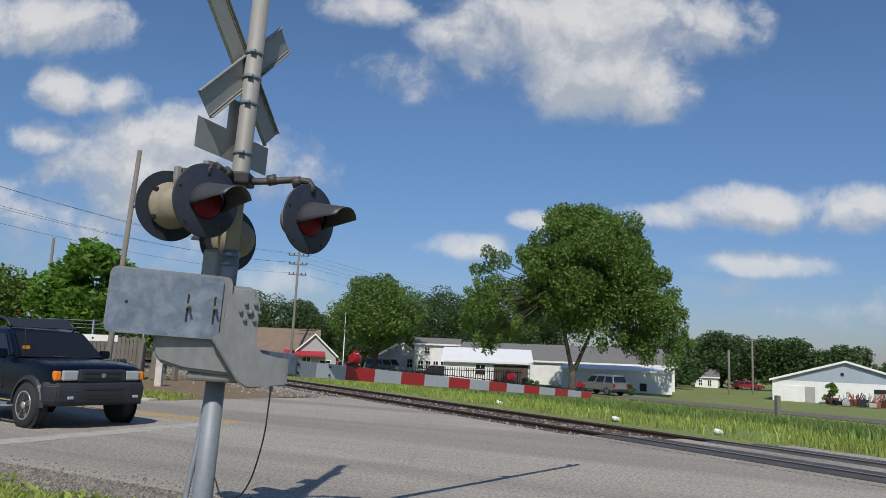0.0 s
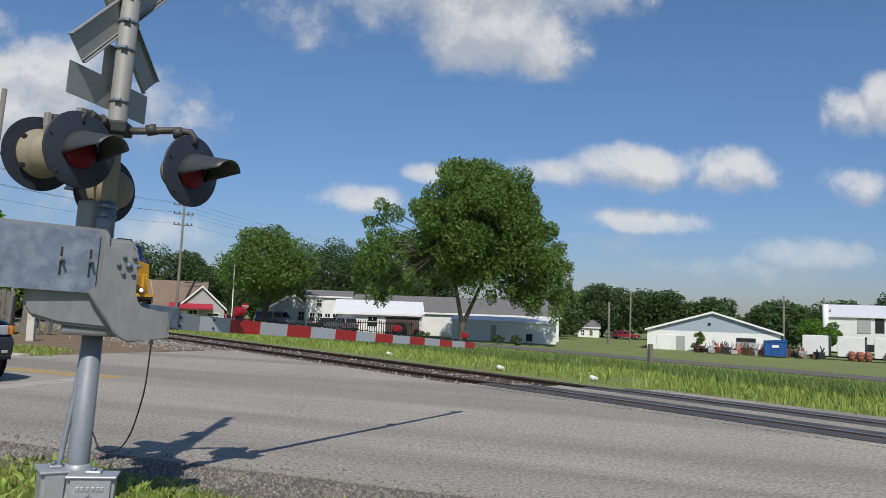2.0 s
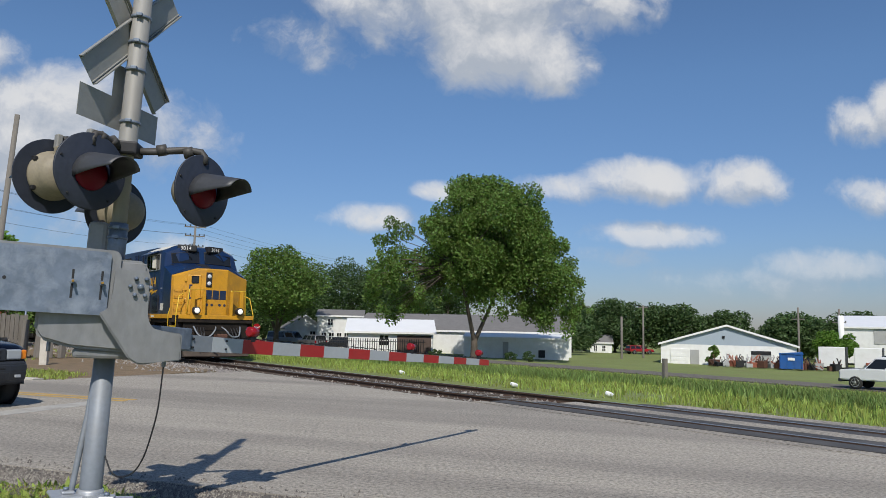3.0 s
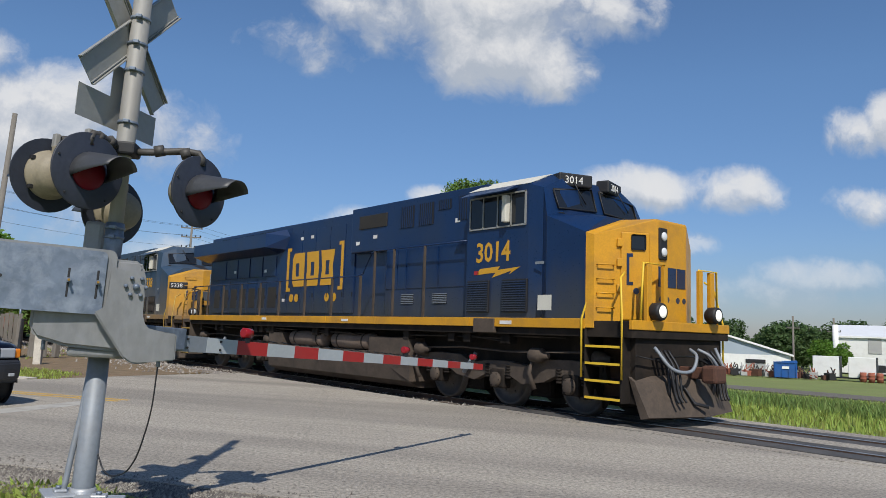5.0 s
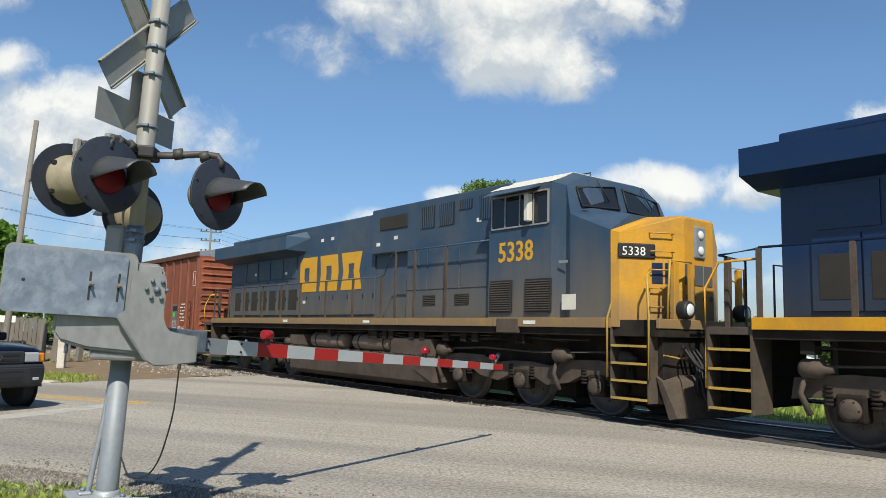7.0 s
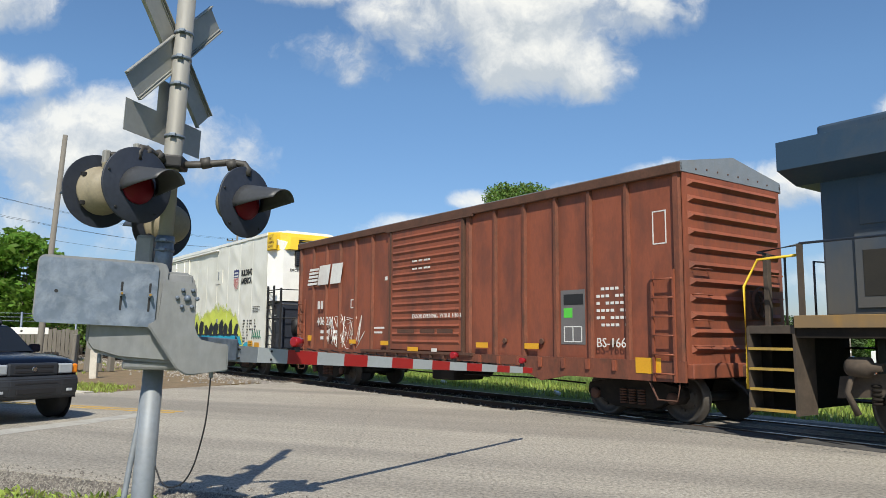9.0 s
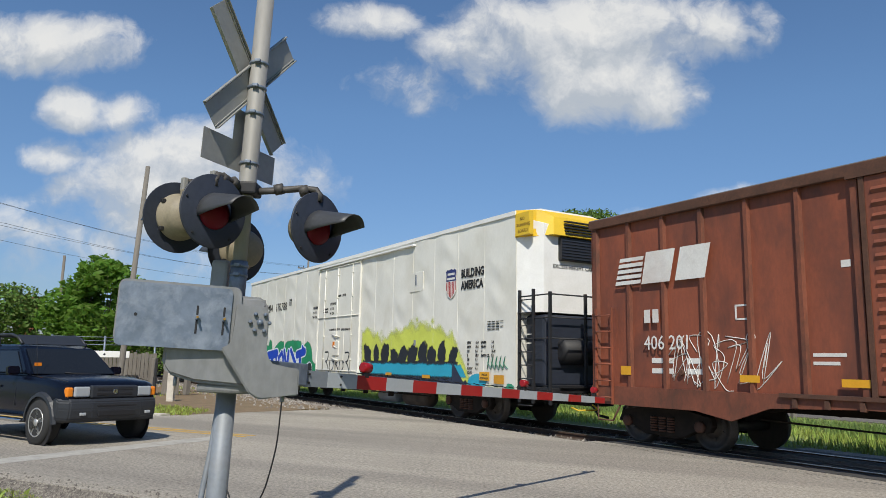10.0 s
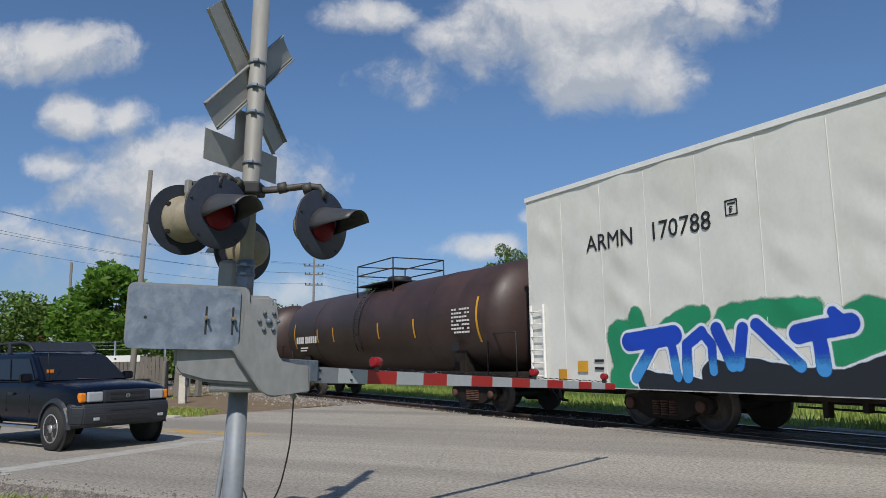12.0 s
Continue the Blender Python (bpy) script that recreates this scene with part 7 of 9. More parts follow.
    CLOUD = [(-17.71, 1.22, -17.80, 1.71, 0.31), (-17.35, 1.84, -17.36, 2.05, 0.14), (-16.62, 1.82, -16.03, 1.99, 0.17), (-15.84, 1.99, -15.79, 2.05, 0.09), (-15.40, 1.97, -14.57, 1.99, 0.16), (-14.49, 2.01, -13.90, 1.96, 0.18), (-13.37, 1.71, -12.97, 1.86, 0.25), (-12.98, 1.81, -12.88, 1.85, 0.08), (-13.35, 1.23, -12.87, 1.59, 0.37), (-12.78, 1.23, -12.28, 1.03, 0.26), (-12.94, 0.81, -12.25, 0.73, 0.21), (-17.95, 0.97, -17.62, 0.87, 0.17)]
    COLS.update(green=(0.012, 0.25, 0.11), pale=(0.66, 0.72, 0.78), blue=(0.006, 0.055, 0.46), azure=(0.05, 0.27, 0.62))
    letters = strokes(LETTERS, -0.02, 0.05, 0, 0.008)
    sheet(-18.6, -11.9, 0.76, 2.5, strokes(CLOUD, 0.03, 0.16, 0, 0.05), 0.5, "green")
    sheet(-18.4, -12.2, 0.76, 2.4, lambda X, Z: np.maximum(strokes(LETTERS, 0.035, 0.05)(X, Z), strokes(SHADOW, 0.12, 0.05)(X, Z)), 1.1, "pale", 0.025)
    sheet(-18.4, -12.2, 0.76, 2.0, strokes(SHADOW, 0.08, 0.05, 0, 0.02), 1.7, "black", 0.025)
    sheet(-18.4, -12.2, 0.76, 2.4, letters, 2.3, "blue", 0.025)
    sheet(-18.4, -12.2, 0.76, 1.7, lambda X, Z: np.minimum(letters(X, Z), (1.50 - Z + 0.06 * wob(X, Z, 3.0, 2.0)) / 0.5), 2.9, "azure", 0.025)
    for k, (x, h) in enumerate(((-11.2, 0.62), (-10.75, 0.45), (-10.35, 0.50), (-9.9, 0.42), (-9.45, 0.60))):
        q = [(x + a * 0.42, -Y - 0.108, 1.12 + b * h) for a, b in (((0, 1), (0.75, 0.98), (0.55, 0.55), (0.2, 0.5), (0.6, 0.3), (0.95, -0.12)) if k % 2 == 0 else ((0.1, 0.9), (0.0, 0.1), (0.45, 0.0), (0.8, 0.35), (0.55, 0.95), (0.9, 0.6)))]
        bm = bmesh.new()
        tube(bm, smooth(q), 0.030, 6)
        for v in bm.verts:
            v.co.y = -Y - 0.0375 + (v.co.y + Y + 0.108) * 0.05
        part("tag_line", bm, SPRAY["black"], door, "sprayed black tag")
    for k in range(5):
        x = -1.1 + 0.16 * k
        one("tag_line", tube, SPRAY["green"], body, [(x, y - 0.004, 1.3), (x + 0.09, y - 0.004, 1.62), (x + 0.02, y - 0.004, 1.45), (x + 0.18, y - 0.004, 1.34)], 0.011, 4)
    # ladders at the rear corner
    bm = bmesh.new()
    for x in (-L + 0.12, -L + 0.55):
        box(bm, x - 0.02, x + 0.02, -Y - 0.08, -Y - 0.03, 0.8, 2.5)
    lad = part("side_ladder", bm, WHITEPAINT, body, "white corner ladder")
    for k in range(6):
        one("rung", cyl, WHITEPAINT, lad, (-L + 0.12, -Y - 0.07, 0.95 + k * 0.28), (-L + 0.55, -Y - 0.07, 0.95 + k * 0.28), 0.015, seg=6)
    # the front end: cooling unit, black machinery, platform and rails
    unit = part("cooling_unit", (lambda b: (loft(b, [[(0.0, -Y + 0.02, 2.6), (0.0, -Y + 0.02, 4.86), (0.0, Y - 0.02, 4.86), (0.0, Y - 0.02, 2.6)], [(0.62, -1.20, 2.6), (0.62, -1.20, 4.62), (0.62, 1.20, 4.62), (0.62, 1.20, 2.6)]]), b)[1])(bmesh.new()), WHITEPAINT, T, "white cooling unit on the car end")
    bm = bmesh.new()
    loft(bm, [[(-0.02, -Y - 0.01, 4.34), (-0.02, -Y - 0.01, 4.98), (-0.02, Y + 0.01, 4.98), (-0.02, Y + 0.01, 4.34)], [(0.45, -1.30, 4.34), (0.42, -1.25, 4.96), (0.42, 1.25, 4.96), (0.45, 1.30, 4.34)], [(0.78, -1.05, 4.36), (0.66, -0.95, 4.80), (0.66, 0.95, 4.80), (0.78, 1.05, 4.36)]])
    cap = part("yellow_hood", bm, SAFETY, unit, "yellow hood of the cooling unit")
    for k in range(5):
        one("hood_slot", box, DARKTRIM, cap, 0.72, 0.80, -0.70, 0.70, 4.40 + 0.07 * k, 4.43 + 0.07 * k)
    bm = bmesh.new()
    box(bm, 0.01, 0.52, -Y - 0.024, -Y + 0.10, 4.36, 4.88)
    yp = part("yellow_panel", bm, SAFETY, body, "yellow warning panel")
    for k, wd in enumerate(("NO", "RUNNING", "BOARD")):
        seat_words(wd, 0.05 + (0.13 if k == 0 else 0.0 if k == 1 else 0.05), 4.70 - 0.14 * k, -Y - 0.025, 0.115, mat("sign_brown", (0.12, 0.06, 0.01), 0.6) if k == 0 else bpy.data.materials["sign_brown"], yp, "lettering", 0.95)
    one("intake_grille", box, DARKTRIM, unit, 0.60, 0.72, -0.78, 0.78, 3.80, 4.34, 0.02, label="black intake grille")
    for k in range(7):
        one("grille_bar", box, LAMPBLACK, unit, 0.71, 0.735, -0.76, 0.76, 3.84 + 0.068 * k, 3.865 + 0.068 * k)
    words("lettering", "EXCESS HEIGHT CAR", 0.13, LETTERBLACK, unit, Matrix.Translation((0.63, -0.95, 3.62)) @ pose(0, 0, 0, 90, 0, 90), 0.003)
    bm = bmesh.new()
    box(bm, 0.0, 0.70, -1.25, 1.25, 0.95, 2.55, 0.08)
    mach = part("machinery_case", bm, LAMPBLACK, T, "black machinery case and fuel tank")
    one("fuel_cylinder", lathe, DARKTRIM, mach, [(0, 0.15), (0.06, 0.30), (1.7, 0.30), (1.76, 0.15)], (0.70, -0.88, 1.75), (0, 1, 0), 20)
    bars([(0.02, 2.1 - 0.1 * k, 0.3, 0.03) for k in range(3)], mach, LETTERWHITE, -1.254)
    one("platform", box, DARKTRIM, T, -0.02, 1.25, -1.48, 1.48, 0.84, 0.95, 0.01, label="black end platform")
    for (x, yy) in ((0.12, -1.5), (0.62, -1.5), (1.2, -1.5), (1.2, -0.5), (1.2, 0.5), (1.2, 1.5), (0.62, 1.5)):
        bm = bmesh.new()
        box(bm, x - 0.03, x + 0.03, yy - 0.03, yy + 0.03, 0.6, 3.10 if x < 1.0 else 3.0, 0.005)
        pst = part("rail_post", bm, DARKTRIM, T, "black platform rail post")
    for z in (2.0, 2.45, 2.95):
        one("platform_rail", tube, DARKTRIM, T, [(0.12, -1.5, z), (0.62, -1.5, z), (1.2, -1.5, z), (1.2, 1.5, z)], 0.018, 6)
    for k in range(9):
        one("rung", cyl, DARKTRIM, T, (0.12, -1.53, 0.55 + k * 0.29), (0.62, -1.53, 0.55 + k * 0.29), 0.014, seg=6)
    one("crossover_step", box, DARKTRIM, T, 0.7, 1.3, -1.3, 1.3, 0.95, 1.0)
    one("grab_iron", tube, SAFETY, T, [(1.28, -1.0, 0.55), (1.5, -1.0, 0.5), (1.5, -0.4, 0.5), (1.28, -0.4, 0.6)], 0.018, 6)
    for x0, x1 in ((-L + 0.3, -L + 2.0), (-14.2, -5.5), (-1.2, 0.0)):
        one("bottom_sill", box, BLACKTRUCK, T, x0, x1, -1.3, 1.3, 0.66, 0.745, 0.01)
    one("centre_sill", box, BLACKTRUCK, T, -L - 0.5, 1.2, -0.3, 0.3, 0.55, 0.75)
    one("air_tank", lathe, ALU, T, [(0, 0.1), (0.05, 0.22), (1.1, 0.22), (1.15, 0.1)], (-8.2, -0.7, 0.42), (1, 0, 0), 16)
    one("fuel_drum", lathe, BROWNTRUCK, T, [(0, 0.1), (0.05, 0.26), (1.3, 0.26), (1.35, 0.1)], (-6.3, -0.8, 0.44), (1, 0, 0), 16)
    for k in range(14):
        x = -14 + k * 0.6
        one("hanger", box, BLACKTRUCK, T, x, x + 0.08, -1.25, -1.1, 0.42 + 0.1 * (k % 3), 0.74)
    one("brake_rod", tube, BLACKTRUCK, T, [(-14.5, -1.1, 0.55), (-10, -1.15, 0.50), (-4.5, -1.1, 0.52)], 0.018, 6)
    coupler(T, 0.9, 1)
    coupler(T, -L, -1)
    for xc in (-2.65, -17.2):
        freight_truck(T, xc, 0.46)
    return T


def tank_car():
    T = thing("tank_car", "brown-black cylindrical tank car with top platform", "tank car", group="tank cars")
    L, R, zc = 16.0, 1.46, 2.42
    bm = bmesh.new()
    head = [(0.0, 0.02), (0.03, 0.5), (0.12, 0.9), (0.26, 1.2), (0.42, 1.37), (0.6, R)]
    lathe(bm, head + [(L - a, r) for a, r in reversed(head)], (-L, 0, zc), (1, 0, 0), 48)
    tank = part("tank", bm, TANKBLACK, T, "dirty brown-black tank shell")
    for x in (-3.6, -7.85, -8.25, -12.4):
        one("weld_band", lathe, TANKBLACK, tank, [(0, R + 0.004), (0.05, R + 0.012), (0.10, R + 0.004)], (x, 0, zc), (1, 0, 0), 48, False)
    # top platform
    zt = zc + R
    bm = bmesh.new()
    lathe(bm, [(0, 0.42), (0.28, 0.42), (0.34, 0.36), (0.36, 0.05)], (-8.0, 0, zt - 0.06), (0, 0, 1), 24)
    dome = part("manway", bm, DARKTRIM, tank, "dark domed manway cover")
    for x0 in (-9.4, -6.6):
        for y in (-0.95, 0.95):
            one("rail_post", cyl, DARKTRIM, tank, (x0, y, zt - 0.4), (x0, y, zt + 0.75), 0.025, seg=8)
    for z in (zt + 0.40, zt + 0.74):
        one("platform_rail", tube, DARKTRIM, tank, [(-9.4, -0.95, z), (-6.6, -0.95, z), (-6.6, 0.95, z), (-9.4, 0.95, z), (-9.4, -0.95, z)], 0.022, 6)
    one("platform", box, DARKTRIM, tank, -9.4, -6.6, -1.0, 1.0, zt - 0.02, zt + 0.02)
    bm = bmesh.new()
    pts = lambda x: [(x, -(R + 0.10) * math.sin(a), zc + (R + 0.10) * math.cos(a)) for a in np.linspace(0.5, 2.1, 10)]
    tube(bm, pts(-8.45), 0.02, 6)
    tube(bm, pts(-8.05), 0.02, 6)
    lad = part("ladder", bm, DARKTRIM, tank, "dark side ladder")
    for p, q in zip(pts(-8.45), pts(-8.05)):
        one("rung", cyl, DARKTRIM, lad, p, q, 0.014, seg=6)
    for x, z0, z1 in ((-0.98, 1.75, 2.9), (-4.35, 1.95, 2.5), (-6.75, 2.0, 2.5), (-10.5, 2.0, 2.5), (-12.05, 2.0, 2.5), (-14.6, 1.8, 2.8)):
        bm = bmesh.new()
        N = 8
        aa = np.linspace(z0, z1, N)
        for i in range(N - 1):
            ya, yb = (-math.sqrt(max(0, (R + 0.012) ** 2 - (z - zc) ** 2)) for z in (aa[i], aa[i + 1]))
            bm.faces.new([bm.verts.new(p) for p in ((x, ya, aa[i]), (x + 0.09, ya, aa[i]), (x + 0.09, yb, aa[i + 1]), (x, yb, aa[i + 1]))])
        part("yellow_reflector", bm, REFLECT, tank)
    bars([(-2.15 + 0.13 * q, 2.0 + 0.10 * k, 0.10, 0.05) for k in range(7) for q in range(7) if (q * 5 + k * 3) % 7], tank, LETTERWHITE, -R - 0.008)
    bars([(-2.2, 1.55, 0.4, 0.22)], tank, LETTERBLACK, -R - 0.012, "placard")
    bars([(-14.3 + 0.22 * k, 2.0, 0.15, 0.26) for k in range(4)] + [(-13.3 + 0.21 * k, 2.0, 0.15, 0.26) for k in range(6)] + [(-13.8, 1.80, 0.8, 0.05), (-13.8, 1.70, 0.7, 0.05)], tank, LETTERWHITE, -R - 0.006, "road_number")
    one("placard_board", box, LETTERWHITE, tank, -0.42, -0.36, -0.9, -0.35, 2.75, 2.92)
    for xe, sx in ((0.0, 1), (-L, -1)):
        bm = bmesh.new()
        box(bm, min(xe - sx * 3.0, xe + sx * 0.55), max(xe - sx * 3.0, xe + sx * 0.55), -1.30, 1.30, 0.84, 1.00, 0.02)
        part("end_frame", bm, BLACKTRUCK, T, "black stub underframe")
        one("saddle", box, BLACKTRUCK, T, xe - sx * 2.2 - 0.3, xe - sx * 2.2 + 0.3, -1.2, 1.2, 0.95, 1.55, 0.04)
        for y in (-1.3, 1.3):
            one("end_rail", tube, DARKTRIM, T, [(xe + sx * 0.5, y, 0.9), (xe + sx * 0.5, y, 1.95), (xe - sx * 0.7, y, 1.95), (xe - sx * 0.7, y, 0.95)], 0.02, 6)
        coupler(T, xe + sx * 0.3, sx)
        freight_truck(T, xe - sx * 1.75, 0.44)
    return T


TRAIN += [(boxcar(), -40.8), (reefer(), -57.6), (tank_car(), -79.6), (tank_car(), -97.6), (tank_car(), -115.6)]


# ---- vehicles on the roads ----
NAVY = mat("navy_car_paint", (0.003, 0.0045, 0.011), 0.22, 0.0, var=0.1, scale=1, bump=0, spec=0.25)
BUMPERGREY = mat("grey_bumper_plastic", (0.022, 0.025, 0.031), 0.5, var=0.12, bump=0.1)
SILVERCAR = mat("silver_car_paint", (0.30, 0.30, 0.31), 0.3, 0.6, var=0.06, bump=0)
WHITECAR = mat("white_car_paint", (0.72, 0.72, 0.72), 0.3, var=0.04, bump=0)
BLUEVAN = mat("grey_blue_van_paint", (0.20, 0.24, 0.30), 0.35, 0.3, var=0.06, bump=0)
REDCAR = mat("red_car_paint", (0.30, 0.015, 0.02), 0.3, var=0.06, bump=0)
BLACKCAR = mat("black_car_paint", (0.012, 0.012, 0.014), 0.3, var=0.06, bump=0)


RIMSILVER = mat("silver_alloy", (0.42, 0.42, 0.41), 0.35, 0.5, var=0.15, bump=0.05)
HEADGLASS = glass_mat("headlamp_glass", (0.34, 0.36, 0.38), 0.06)


def road_wheel(parent, x, y, r, wd=0.22, spin=True):
    sgn = 1 if y > 0 else -1
    bm = bmesh.new()
    lathe(bm, [(-wd / 2, r * 0.66), (-wd / 2, r * 0.92), (-wd * 0.36, r), (wd * 0.36, r), (wd / 2, r * 0.92), (wd / 2, r * 0.66)], (0, 0, 0), (0, sgn, 0), 28)
    w = part("wheel", bm, TYRE, parent, "black rubber tyre", Matrix.Translation((x, y, r)))
    bm = bmesh.new()
    lathe(bm, [(wd / 2 - 0.05, r * 0.64), (wd / 2 + 0.004, r * 0.66), (wd / 2 + 0.004, r * 0.60), (wd / 2 - 0.06, r * 0.55), (wd / 2 - 0.06, 0.02)], (0, 0, 0), (0, sgn, 0), 24)
    rim = part("rim", bm, RIMSILVER, w)
    for k in range(5):
        a = k * 2 * math.pi / 5 + 0.3
        bm = bmesh.new()
        vs = box(bm, 0.03, r * 0.62, -0.015, 0.015, -0.045, 0.045, 0.008)
        bmesh.ops.rotate(bm, verts=list(bm.verts), cent=(0, 0, 0), matrix=Matrix.Rotation(-a, 3, "Y"))
        bmesh.ops.translate(bm, verts=list(bm.verts), vec=(0, sgn * (wd / 2 - 0.015), 0))
        part("spoke", bm, RIMSILVER, w)
    one("hub_cap", lathe, RIMSILVER, w, [(wd / 2 - 0.05, 0.07), (wd / 2 + 0.006, 0.065), (wd / 2 + 0.012, 0.01)], (0, 0, 0), (0, sgn, 0), 16)
    return w


def navy_suv(m):
    T = thing("suv", "dark navy four-door off-road car waiting at the stop line", "car", m)
    W = 0.885

    # x forward, the front axle at x = 0
    def station(x, w, lo, belt, crown):
        """Half of a cross section of the lower body, mirrored: sill, bulging side, shoulder, crowned top."""
        half = [(0.60 * w, lo), (0.90 * w, lo + 0.02), (0.975 * w, lo + 0.12), (w, 0.68), (w, belt - 0.24), (0.975 * w, belt - 0.13), (0.975 * w, belt - 0.07), (0.93 * w, belt - 0.015), (0.80 * w, belt + 0.3 * crown), (0.40 * w, belt + 0.85 * crown)]
        return [(x, -y, z) for y, z in half] + [(x, y, z) for y, z in reversed(half)]
    bm = bmesh.new()
    loft(bm, [station(*q) for q in ((-3.70, 0.80, 0.55, 1.00, 0.0), (-3.62, 0.86, 0.46, 1.07, 0.0), (-3.2, W, 0.40, 1.11, 0.0), (-2.0, W, 0.39, 1.12, 0.0), (-0.95, W, 0.39, 1.12, 0.0), (-0.62, W, 0.39, 1.12, 0.025),
                                    (-0.30, W, 0.39, 1.105, 0.04), (0.05, W, 0.40, 1.09, 0.045), (0.32, 0.875, 0.42, 1.06, 0.045), (0.50, 0.855, 0.46, 1.03, 0.04), (0.60, 0.83, 0.50, 1.00, 0.03), (0.655, 0.79, 0.54, 0.955, 0.01))])
    for f in bm.faces:
        f.smooth = True
    body = part("body", bm, NAVY, T, "glossy navy bodywork")
    body.data.set_sharp_from_angle(angle=radians(38))
    one("hood_seam", tube, DARKTRIM, body, [(-0.55, -0.80, 1.118), (0.1, -0.79, 1.10), (0.52, -0.74, 1.045)], 0.006, 5)
    one("hood_seam", tube, DARKTRIM, body, [(-0.55, 0.80, 1.118), (0.1, 0.79, 1.10), (0.52, 0.74, 1.045)], 0.006, 5)
    lo, hi = 1.115, 1.60
    b0, b1 = [(-3.62, -0.83, lo), (-0.58, -0.83, lo), (-0.58, 0.83, lo), (-3.62, 0.83, lo)], [(-3.42, -0.70, hi), (-1.22, -0.70, hi), (-1.22, 0.70, hi), (-3.42, 0.70, hi)]
    bm = bmesh.new()
    loft(bm, [b0, b1, [(-3.30, -0.60, 1.665), (-1.48, -0.60, 1.665), (-1.48, 0.60, 1.665), (-3.30, 0.60, 1.665)]])
    bmesh.ops.bevel(bm, geom=list(bm.edges), offset=0.045, segments=3, affect="EDGES")
    for f in bm.faces:
        f.smooth = True
    cab = part("cabin", bm, NAVY, T, "navy cabin and roof")
    cab.data.set_sharp_from_angle(angle=radians(40))
    def lerp(a, b, f):
        return tuple(p + (q - p) * f for p, q in zip(a, b))
    def pane(name, quad, out, material=GLASS):
        bm = bmesh.new()
        v = [bm.verts.new(p) for p in quad]
        f = bm.faces.new(v)
        r = bmesh.ops.extrude_face_region(bm, geom=[f])
        bmesh.ops.translate(bm, vec=out, verts=[e for e in r["geom"] if isinstance(e, bmesh.types.BMVert)])
        return part(name, bm, material, cab, "dark tinted glass")
    # windscreen
    L0, R0, L1, R1 = b0[1], b0[2], b1[1], b1[2]
    q = [lerp(lerp(L0, L1, 0.05), lerp(R0, R1, 0.05), 0.05), lerp(lerp(L0, L1, 0.05), lerp(R0, R1, 0.05), 0.95), lerp(lerp(L0, L1, 0.95), lerp(R0, R1, 0.95), 0.95), lerp(lerp(L0, L1, 0.95), lerp(R0, R1, 0.95), 0.05)]
    pane("windscreen", q, (0.012, 0, 0.012))
    for sgn in (-1, 1):
        for f0, f1 in ((0.03, 0.30), (0.335, 0.615), (0.645, 0.925)):
            A0, A1 = (b0[0], b0[1]) if sgn < 0 else (b0[3], b0[2])
            B0, B1 = (b1[0], b1[1]) if sgn < 0 else (b1[3], b1[2])
            qq = [lerp(lerp(A0, A1, f0), lerp(B0, B1, f0), 0.10), lerp(lerp(A0, A1, f1), lerp(B0, B1, f1), 0.10), lerp(lerp(A0, A1, f1), lerp(B0, B1, f1), 0.86), lerp(lerp(A0, A1, f0), lerp(B0, B1, f0), 0.86)]
            pane("side_window", qq, (0, sgn * 0.012, 0.004))
        one("roof_bar", tube, BUMPERGREY, T, [(-3.30, sgn * 0.60, 1.66), (-3.28, sgn * 0.60, 1.82), (-1.85, sgn * 0.60, 1.85), (-1.60, sgn * 0.60, 1.80), (-1.42, sgn * 0.60, 1.67)], 0.026, 8, label="grey roof rack rail")
        for xx in (-2.85, -2.35):
            one("rack_foot", box, BUMPERGREY, T, xx - 0.05, xx + 0.05, min(sgn * 0.575, sgn * 0.625), max(sgn * 0.575, sgn * 0.625), 1.64, 1.83, 0.012)
        bm = bmesh.new()
        loft(bm, [[(-0.92 + dx, sgn * yy, z) for dx, z in ((-0.05, 1.12 - 0.0 * yy), (0.07, 1.13), (0.06, 1.28), (-0.04, 1.27))] for yy in (0.86, 0.93, 1.06)])
        bmesh.ops.bevel(bm, geom=list(bm.edges), offset=0.02, segments=2, affect="EDGES")
        part("mirror", bm, NAVY, T, "navy door mirror")
        one("window_pillar", tube, DARKTRIM, cab, [(-2.62, sgn * 0.815, 1.15), (-2.60, sgn * 0.705, 1.59)], 0.016, 6)
        one("running_board", box, CHROME, T, -2.25, -0.50, min(sgn * 0.84, sgn * 0.98), max(sgn * 0.84, sgn * 0.98), 0.34, 0.40, 0.02, label="bright tubular side step")
        for x in (0.0, -2.65):
            bm = bmesh.new()
            prev = None
            for k in range(13):
                a = math.pi * k / 12
                o = [bm.verts.new((x + r * math.cos(a), sgn * y, 0.36 + r * math.sin(a))) for r, y in ((0.43, 0.70), (0.43, 0.930), (0.485, 0.922), (0.515, 0.875))]
                if prev:
                    for i in range(3):
                        bm.faces.new((prev[i], prev[i + 1], o[i + 1], o[i]))
                prev = o
            part("wheel_arch", bm, BUMPERGREY, T, "grey plastic wheel arch flare")
            # the body has no cut-out: a flat dark disc paints the arch's shade
            bm = bmesh.new()
            lathe(bm, [(0, 0.43), (0.016, 0.43)], (x, sgn * 0.878, 0.36), (0, sgn, 0), 28)
            part("wheel_well_shade", bm, DARKTRIM, T)
            road_wheel(T, x, sgn * 0.815, 0.365, 0.25)
        for x in (-0.90, -1.75, -2.62):
            one("door_seam", box, DARKTRIM, body, x - 0.005, x + 0.005, min(sgn * 0.879, sgn * 0.889), max(sgn * 0.879, sgn * 0.889), 0.60, 0.90)
